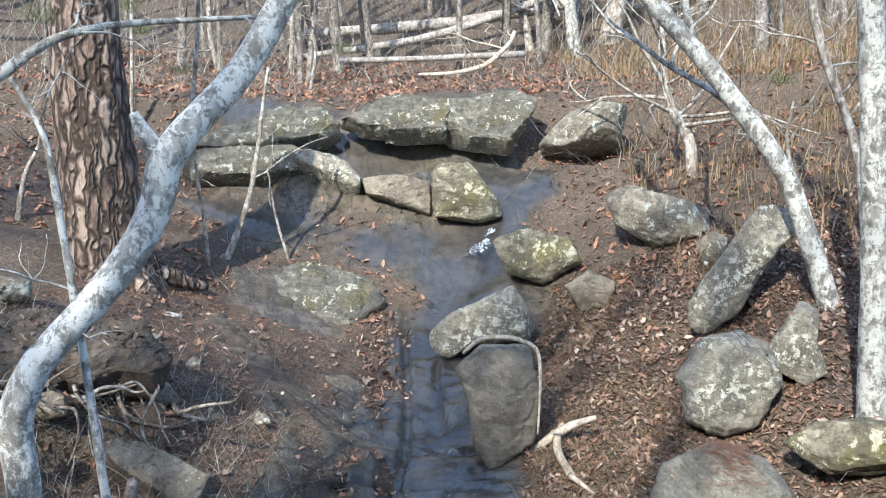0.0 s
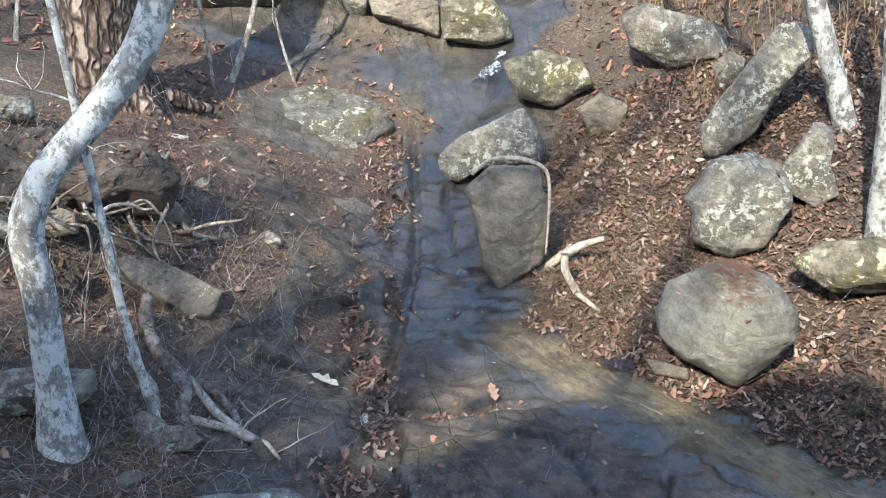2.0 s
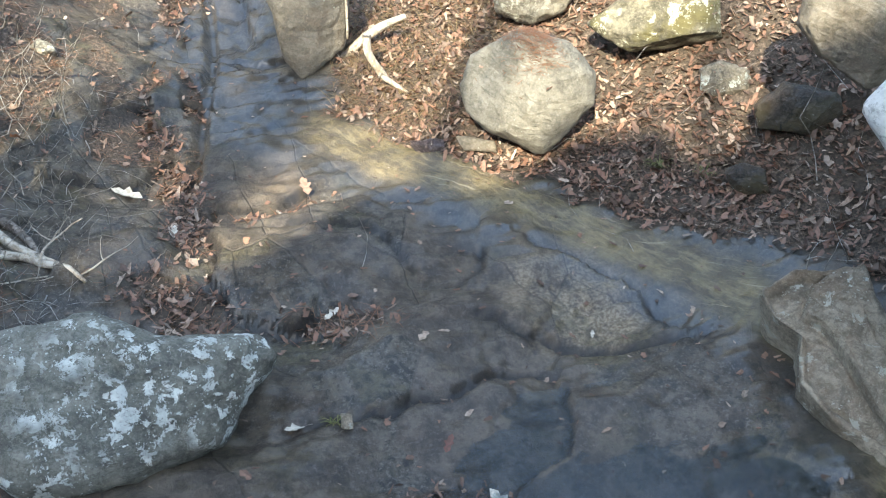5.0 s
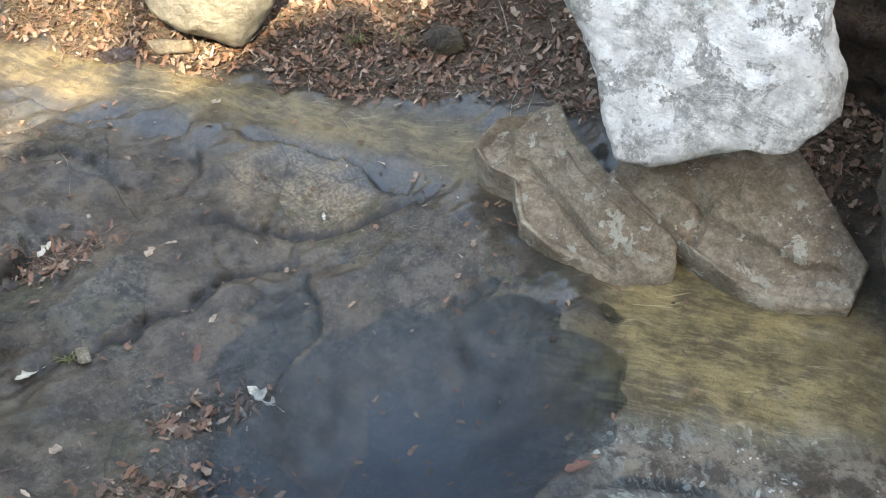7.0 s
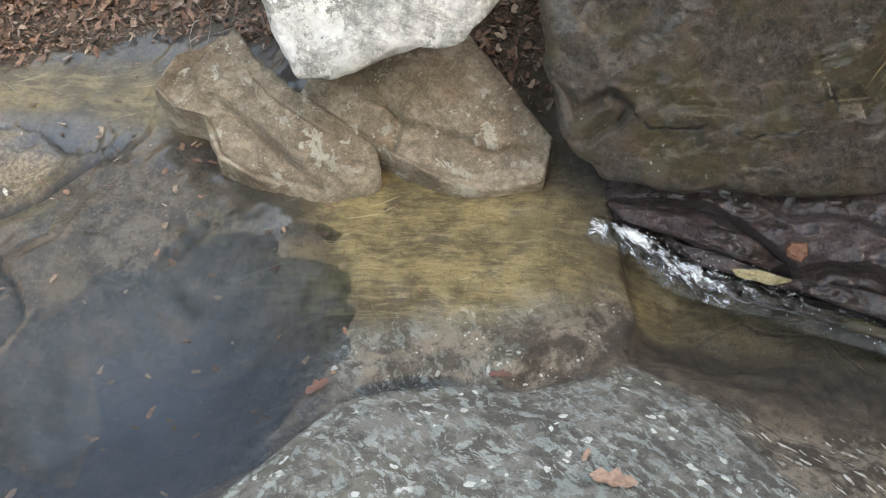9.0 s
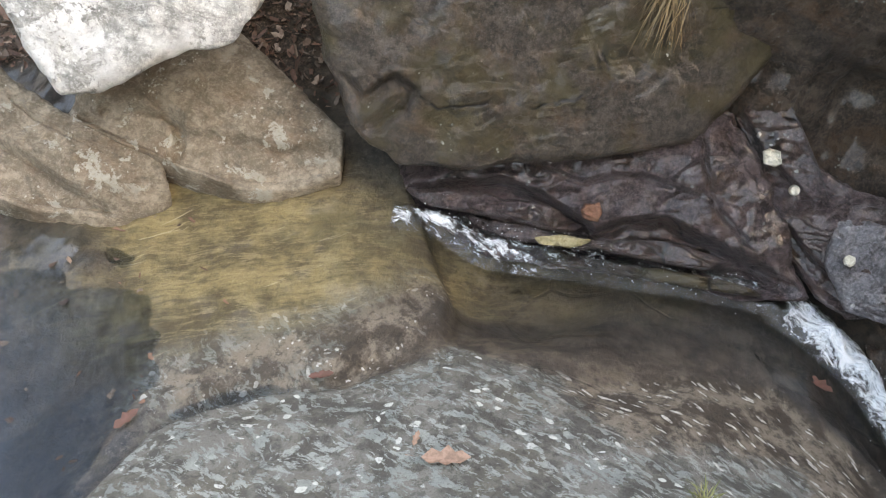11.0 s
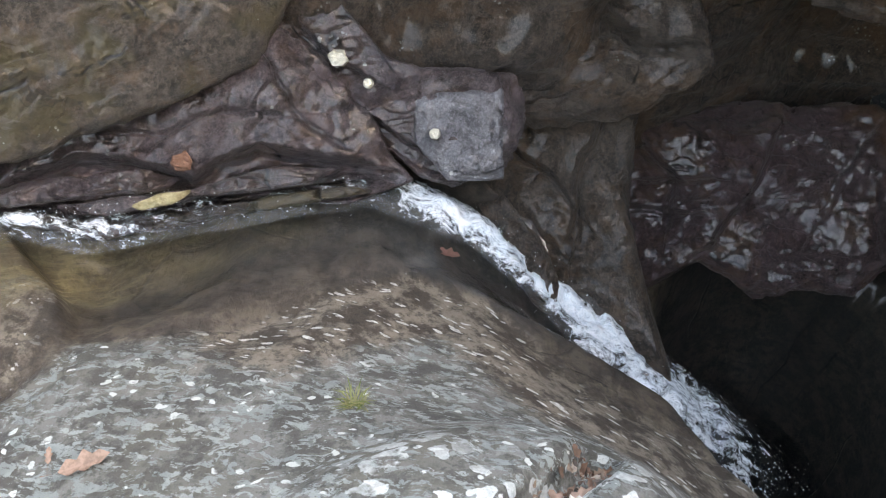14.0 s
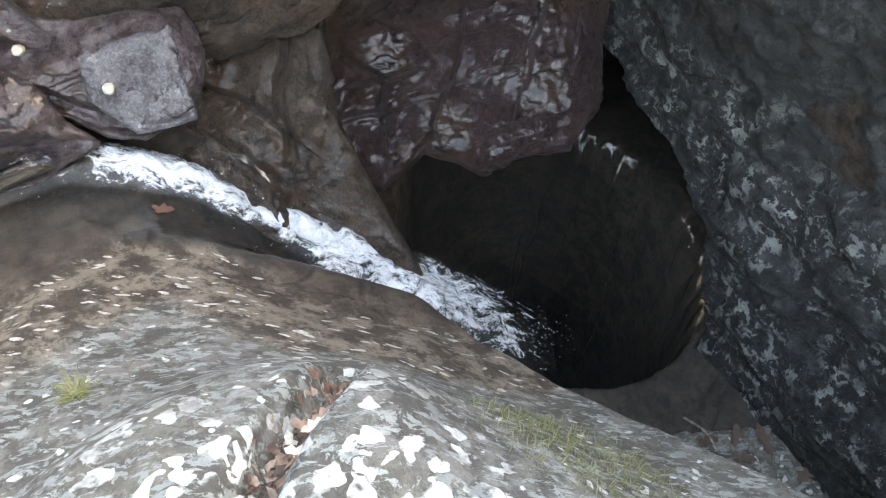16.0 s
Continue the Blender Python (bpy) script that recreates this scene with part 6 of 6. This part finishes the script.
one_leaf("leaf", "curled pinkish dead leaf on the lichen dome", (1.61, 0.33, ground_z(1.61, 0.33) + .012), 0.117, -70, ORANGE_LEAF)
one_leaf("leaf", "small tan leaf on the lichen dome", (1.65, 0.43, ground_z(1.65, 0.43) + .012), 0.040, 10, ORANGE_LEAF)
one_leaf("leaf", "red dead leaf on wet brown rock", (2.85, -0.57, ground_z(2.85, -0.57) + .012), 0.099, -120, RED_LEAF)
one_leaf("leaf", "dark red leaf in the crevice beside the pool", (1.84, 0.85, ground_z(1.84, 0.85) + .012), 0.072, -60, RED_LEAF)
one_leaf("leaf", "brown leaf in the crevice beside the pool", (1.42, 1.24, ground_z(1.42, 1.24) + .012), 0.078, -20, RED_LEAF)
one_leaf("leaf", "dead leaf caught in the groove of the dome", (1.44, -0.74, ground_z(1.44, -0.74) + .012), 0.060, 0, PALE_LEAF)
one_leaf("leaf", "dead leaf caught in the groove of the dome", (1.49, -0.78, ground_z(1.49, -0.78) + .012), 0.062, 57, ORANGE_LEAF)
one_leaf("leaf", "dead leaf caught in the groove of the dome", (1.43, -0.79, ground_z(1.43, -0.79) + .012), 0.060, 114, PALE_LEAF)
one_leaf("leaf", "dead leaf caught in the groove of the dome", (1.40, -0.71, ground_z(1.40, -0.71) + .012), 0.059, 171, ORANGE_LEAF)
one_leaf("leaf", "dead leaf caught in the groove of the dome", (1.37, -0.74, ground_z(1.37, -0.74) + .012), 0.058, 228, PALE_LEAF)
one_leaf("leaf", "dead leaf caught in the groove of the dome", (1.48, -0.82, ground_z(1.48, -0.82) + .012), 0.062, 285, ORANGE_LEAF)
tuft("grass_tuft", "small green needle tuft on wet bedrock", (0.19, 2.44, ground_z(0.19, 2.44)), 26, 0.078, GREEN_GRASS, 1)
tuft("moss_tuft", "small green moss tuft on the lichen dome", (1.83, -0.30, ground_z(1.83, -0.30)), 60, 0.076, GREEN_GRASS, 2)
tuft("grass_tuft", "green grass tuft among dead leaves", (1.94, 3.76, ground_z(1.94, 3.76)), 40, 0.116, GREEN_GRASS, 3)
tuft("grass_tuft", "green grass tuft among dead leaves", (2.10, 3.58, ground_z(2.10, 3.58)), 30, 0.096, GREEN_GRASS, 4)
one_leaf("leaf", "dead brown leaf on the dark gorge floor", (1.79, -2.80, ground_z(1.79, -2.80) + .012), 0.133, 0, DULL_LEAF)
one_leaf("leaf", "dead brown leaf on the dark gorge floor", (1.94, -2.95, ground_z(1.94, -2.95) + .012), 0.126, 47, DULL_LEAF)
one_leaf("leaf", "dead brown leaf on the dark gorge floor", (1.86, -2.56, ground_z(1.86, -2.56) + .012), 0.104, 94, DULL_LEAF)
one_leaf("leaf", "dead brown leaf on the dark gorge floor", (1.69, -3.20, ground_z(1.69, -3.20) + .012), 0.166, 141, DULL_LEAF)
one_leaf("leaf", "dead brown leaf on the dark gorge floor", (1.60, -3.23, ground_z(1.60, -3.23) + .012), 0.155, 188, DULL_LEAF)
one_leaf("leaf", "dead brown leaf on the dark gorge floor", (1.75, -2.66, ground_z(1.75, -2.66) + .012), 0.104, 235, DULL_LEAF)
one_leaf("leaf", "dead brown leaf on the dark gorge floor", (1.61, -2.91, ground_z(1.61, -2.91) + .012), 0.133, 282, DULL_LEAF)
one_leaf("leaf", "dead brown leaf on the dark gorge floor", (1.85, -2.69, ground_z(1.85, -2.69) + .012), 0.095, 329, DULL_LEAF)
tuft("grass_tuft", "hanging tan dry grass on the rock face", (3.60, -0.80, 0.74), 90, .26, DRY_GRASS, 7, .35, True)
tuft("grass_tuft", "tan dry grass hanging over the dark rock", (3.16, 0.36, 0.93), 110, .2, DRY_GRASS, 9, .5, True)
tuft("grass_tuft", "a few dry stems hanging on the rock face", (3.56, -0.26, 0.66), 8, .2, DRY_GRASS, 8, .15, True)
tuft("evergreen_sprig", "small green evergreen sprig in the woods", (-3.51, 8.28, 2.87), 90, 0.50, EVERGREEN, 20, .9)
tuft("evergreen_sprig", "small green evergreen sprig in the woods", (-3.13, 9.49, 3.03), 90, 0.50, EVERGREEN, 21, .9)
tuft("evergreen_sprig", "small green evergreen sprig in the woods", (-1.50, 13.92, 2.60), 90, 0.60, EVERGREEN, 22, .9)
tuft("evergreen_sprig", "small green evergreen sprig in the woods", (-2.97, 10.59, 2.38), 90, 0.35, EVERGREEN, 23, .9)
tuft("evergreen_sprig", "small green evergreen sprig in the woods", (-2.74, 8.57, 2.78), 90, 0.30, EVERGREEN, 24, .9)
tuft("evergreen_sprig", "small green evergreen sprig in the woods", (3.06, 8.46, 2.33), 90, 0.35, EVERGREEN, 25, .9)



# ---- leaf litter, brush, grass and the woods beyond ----
def scatter(count, box, weight, seed):
    """Random places on the ground in box (x0, y0, x1, y1), kept by weight(x, y)."""
    rng = np.random.default_rng(seed)
    x, y = rng.uniform(box[0], box[2], count), rng.uniform(box[1], box[3], count)
    keep = rng.uniform(size=count) < weight(x, y)
    return x[keep], y[keep], rng


def litter_at(x, y):
    return cover(x, y, 0 * x)["litter"]


def rest(x, y):
    return np.array([ground_z(a, b) for a, b in zip(x, y)])


def rest_any(x, y):
    """Height of the topmost thing under each place."""
    bpy.context.view_layer.update()
    graph = bpy.context.evaluated_depsgraph_get()
    out = []
    for a, b in zip(x, y):
        hit, place, *_ = scene.ray_cast(graph, Vector((a, b, 2.4)), Vector((0, 0, -1)))
        out.append(place.z if hit else 0)
    return np.array(out)


def leaves(name, label, x, y, rng, size, material, lift=.012, tilt=.5, find=None):
    """Curled fallen leaves, each a small folded blade with lobed sides."""
    n = len(x)
    z = (find or rest)(x, y) + lift * rng.uniform(.4, 1.6, n)
    s = size[0] + (size[1] - size[0]) * rng.uniform(size=n) ** 1.7
    yaw = rng.uniform(0, 2 * math.pi, n)
    shape = np.array([(-.5, 0, 0), (-.2, .26, .1), (.12, .2, .05), (.28, .27, .12), (.55, 0, .05), (.28, -.27, .12), (.1, -.19, .05), (-.2, -.26, .1), (0, 0, -.02)])
    curl = rng.uniform(-.6, 1.6, n)
    pts = np.repeat(shape[None], n, 0) * s[:, None, None]
    pts[..., 1] *= rng.uniform(.5, 1.2, n)[:, None]
    pts *= rng.uniform(.55, 1.35, (n, 9, 1))
    pts[..., 2] *= curl[:, None]
    tx, ty = rng.normal(size=n) * tilt, rng.normal(size=n) * tilt
    c, q = np.cos(yaw)[:, None], np.sin(yaw)[:, None]
    X, Y, Z = pts[..., 0], pts[..., 1], pts[..., 2]
    Z = Z + X * tx[:, None] + Y * ty[:, None]
    out = np.stack([x[:, None] + X * c - Y * q, y[:, None] + X * q + Y * c, z[:, None] + Z + .25 * s[:, None] * np.hypot(tx, ty)[:, None]], -1).reshape(-1, 3)
    fan = [(8, i, (i + 1) % 8) for i in range(8)]
    faces = (np.arange(n)[:, None, None] * 9 + np.array(fan)[None]).reshape(-1, 3)
    me = bpy.data.meshes.new(name)
    me.from_pydata(out.tolist(), [], faces.tolist())
    me.materials.append(material)
    return tagged(new(name, me), label, "leaves", kind="stuff")


x, y, rng = scatter(120000, (-2.6, 1.1, 4.2, 7.4), lambda x, y: litter_at(x, y) * np.where(x > -.6, 1, .14), 51)
leaves("leaf_litter", "brown and rust dead leaves lying on the creek banks", x, y, rng, (.015, .055), LITTER_LEAF)
x, y, rng = scatter(900, (1.0, 3.8, 2.6, 6.4), lambda x, y: .5 + 0 * x, 58)
leaves("boulder_leaves", "dead leaves caught on the bank boulders", x, y, rng, (.012, .045), LITTER_LEAF, .004, .3, rest_any)
x, y, rng = scatter(1600, (1.15, -1.0, 1.75, -.5), lambda x, y: (1 - smooth(.015, .06, along([(1.66, -.91), (1.55, -.84), (1.42, -.72), (1.2, -.58)], x, y)[0])) * .8, 62)
leaves("groove_leaves", "pinkish dead leaf scraps filling the groove of the dome", x, y, rng, (.01, .04), LITTER_LEAF, .006, .5)
x, y, rng = scatter(1500, (-2.7, 4.05, -1.3, 5.0), lambda x, y: .6 + 0 * x, 60)
leaves("bank_leaves", "dead leaves and crumbs on top of the soil bank", x, y, rng, (.012, .05), LITTER_LEAF, .004, .4, rest_any)
x, y, rng = scatter(40000, (-6, 7, 7, 16), lambda x, y: .75 * litter_at(x, y), 52)
leaves("far_leaf_litter", "brown dead leaves covering the upstream slopes", x, y, rng, (.025, .08), FAR_LEAF)
x, y, rng = scatter(5000, (-1.2, 1.2, 2.2, 5.5), lambda x, y: .16 + 0 * x, 53)
leaves("scattered_leaves", "scattered small dead leaves stuck on wet bedrock", x, y, rng, (.015, .05), LITTER_LEAF, .004, .15)


def blades(name, label, x, y, rng, length, width, material, flat=.0, lean=.5, lift=0.0, find=None):
    """Thin curved blades or needles: grass when upright, pine straw when flat."""
    n = len(x)
    z = (find or rest)(x, y) + lift
    yaw, l = rng.uniform(0, 2 * math.pi, n), rng.uniform(*length, n)
    d = np.stack([np.cos(yaw), np.sin(yaw), 0 * yaw], -1)
    side = np.stack([-d[:, 1], d[:, 0], 0 * yaw], -1) * width
    rise = (1 - flat)
    p0 = np.stack([x, y, z], -1)
    k = rng.uniform(.2, 1, n)[:, None] * lean
    p1 = p0 + l[:, None] * (.5 * d * (flat + k) + np.array([0, 0, .55 * rise + .02]))
    p2 = p0 + l[:, None] * (d * (flat + k * 1.3) + np.array([0, 0, .9 * rise]) * (1 - .5 * k))
    v = np.stack([p0 - side, p0 + side, p1 + side * .8, p1 - side * .8, p2], 1).reshape(-1, 3)
    base = np.arange(n)[:, None] * 5
    faces = [tuple(q) for q in base + np.array([[0, 1, 2, 3]])] + [tuple(q) for q in base + np.array([[3, 2, 4]])]
    me = bpy.data.meshes.new(name)
    me.from_pydata(v.tolist(), [], faces)
    me.materials.append(material)
    return tagged(new(name, me), label, "grass", kind="stuff")


x, y, rng = scatter(26000, (1.8, 6.5, 10, 20), lambda x, y: .5 + .5 * smooth(0, .4, fbm(x * .7, y * .7, 0 * x, 61, 2)), 54)
blades("dry_grass", "tan dry grass on the sunny slope", x, y, rng, (.12, .38), .004, DRY_GRASS, 0, .8)
x, y, rng = scatter(46000, (-2.6, 2.3, .8, 8.6), lambda x, y: .5 * litter_at(x, y), 55)
blades("pine_straw", "reddish fallen pine needles in the rock joints", x, y, rng, (.05, .12), .0012, NEEDLES, 1, .1, .012)
x, y, rng = scatter(9000, (.4, 4.4, 1.5, 7.4), lambda x, y: .45 * litter_at(x, y), 56)
blades("dead_grass", "matted tan dead grass on the bank", x, y, rng, (.08, .2), .0016, DRY_GRASS, .7, .5, .012)
x, y, rng = scatter(2600, (1.2, 4.0, 1.62, 4.5), lambda x, y: blob(x, y, 1.38, 4.12, .1, .15, 20, .6), 59)
blades("boulder_needles", "brown pine needles lying on the round boulder", x, y, rng, (.03, .08), .0016, NEEDLES, 1, .1, .006, rest_any)


def brush(name, label, count, box, weight, length, thick, seed, upward=.6):
    """A tangle of bare twigs rising from the ground."""
    x, y, rng = scatter(count, box, weight, seed)
    z = rest(x, y)
    parts = []
    for a, b, c in zip(x, y, z):
        way = rng.normal(size=3)
        way[2] = abs(way[2]) + upward
        pts, rad = twig_line((a, b, c - .02), way / np.linalg.norm(way), rng.uniform(*length), rng.uniform(*thick), rng, .08, .8)
        q, r = np.array(pts), np.array(rad)
        n = len(q)
        ring = np.array([(1, 0, 0), (-.5, .87, 0), (-.5, -.87, 0.3)])
        v = (q[:, None] + ring[None] * r[:, None, None]).reshape(-1, 3)
        parts.append((v, [tuple(f) for f in grid_faces(n, 3, True)]))
    v, f = merge(parts)
    return tagged(mesh_object(name, v, f, TWIG_BARK), label, "brush", kind="stuff")


brush("brush", "tangle of bare grey twigs on the wooded slopes", 4200, (-9, 9, 10, 24), lambda x, y: np.where((np.abs(x) < 1.4) & (y < 12), .1, .9), (.4, 1.8), (.003, .009), 71)
brush("bank_brush", "bare thin twigs and dead stems on the banks", 420, (-3, 2.6, 4.5, 8.5), lambda x, y: np.where(np.abs(x - .2) < 1.3, .05, .9), (.2, .8), (.0015, .004), 72, .4)
brush("bank_twigs", "fine dead twigs lying on the eroded bank", 2600, (-2.6, 2.3, -.8, 5), lambda x, y: .8 + 0 * x, (.12, .5), (.0012, .004), 73, -.2)
brush("litter_twigs", "fine broken twigs among the leaves", 900, (.5, 3.0, 3.4, 7.5), lambda x, y: .8 * litter_at(x, y), (.08, .3), (.001, .0025), 74, -.5)


def woods(name, label, count, box, seed, height, thick, clear=13.5, limbs=4):
    """Bare trunks with limbs, far off."""
    x, y, rng = scatter(count, box, lambda x, y: np.where(np.hypot(x, y) > clear, 1, 0), seed)
    z = rest(x, y)
    parts = []
    for a, b, c in zip(x, y, z):
        r, h = rng.uniform(*thick), rng.uniform(*height)
        lean = rng.normal(size=2) * .12
        pts = [(a, b, c - .1), (a + lean[0] * h * .4, b + lean[1] * h * .4, c + h * .5), (a + lean[0] * h, b + lean[1] * h, c + h)]
        parts.append(tube(pts, [r, r * .75, r * .4], 6, 3))
        line = [(*p, q) for p, q in zip(pts, (r, r * .75, r * .4))]
        for tp, tr in side_twigs(line, limbs, rng):
            q, rad = np.array(tp), np.array(tr)
            ring = np.array([(1, 0, 0), (-.5, .87, 0), (-.5, -.87, 0.3)])
            parts.append(((q[:, None] + ring[None] * rad[:, None, None]).reshape(-1, 3), [tuple(f) for f in grid_faces(len(q), 3, True)]))
    v, f = merge(parts)
    return tagged(mesh_object(name, v, f, FAR_BARK), label, "woods", kind="stuff")


woods("far_woods", "bare winter woods on the slopes upstream", 620, (-22, 13, 22, 45), 81, (5, 12), (.03, .12))


def spray(name, label, line, count, seed):
    """Droplets thrown up along falling water."""
    rng = np.random.default_rng(seed)
    p = np.array(line)
    t = rng.uniform(0, len(p) - 1.001, count)
    i = t.astype(int)
    q = p[i] + (p[i + 1] - p[i]) * (t - i)[:, None] + rng.normal(size=(count, 3)) * np.array([.05, .06, .03]) + np.array([0, 0, .05])
    shape = np.array([(1, 0, -.6), (-.5, .87, -.6), (-.5, -.87, -.6), (0, 0, 1.1)])
    v = (q[:, None] + shape[None] * rng.uniform(.001, .0035, count)[:, None, None]).reshape(-1, 3)
    f = (np.arange(count)[:, None, None] * 4 + np.array([(0, 2, 1), (0, 1, 3), (1, 2, 3), (2, 0, 3)])[None]).reshape(-1, 3)
    me = bpy.data.meshes.new(name)
    me.from_pydata(v.tolist(), [], f.tolist())
    me.materials.append(DROPS)
    return tagged(new(name, me), label, "water drops", kind="stuff")


spray("spray", "white droplets splashing from the waterfall", [(2.98, -.7, -.15), (2.8, -1.17, -.52), (2.7, -1.42, -.68), (2.58, -1.75, -.9), (2.46, -2.15, -1.1)], 700, 91)
spray("spray", "white droplets splashing in the channel", [(2.6, .85, .1), (2.66, .6, .06), (2.78, .35, .05), (3.0, -.3, .0)], 220, 92)
# unseen trees added behind the camera to soften the bluff's shadow edge
woods("dapple_woods", "unseen bare winter trees added on the south bluff to dapple the sun", 46, (-13, -15, 4, -7.4), 83, (6, 11), (.05, .16), 6, 14)
x, y, rng = scatter(2600, (.9, -1.75, 1.6, -1.1), lambda x, y: blob(x, y, 1.3, -1.45, .32, .2, 30, .4), 57)
blades("moss_patch", "olive moss and dead grass growing on the dome", x, y, rng, (.012, .04), .0012, GREEN_GRASS, .2, .6, 0)
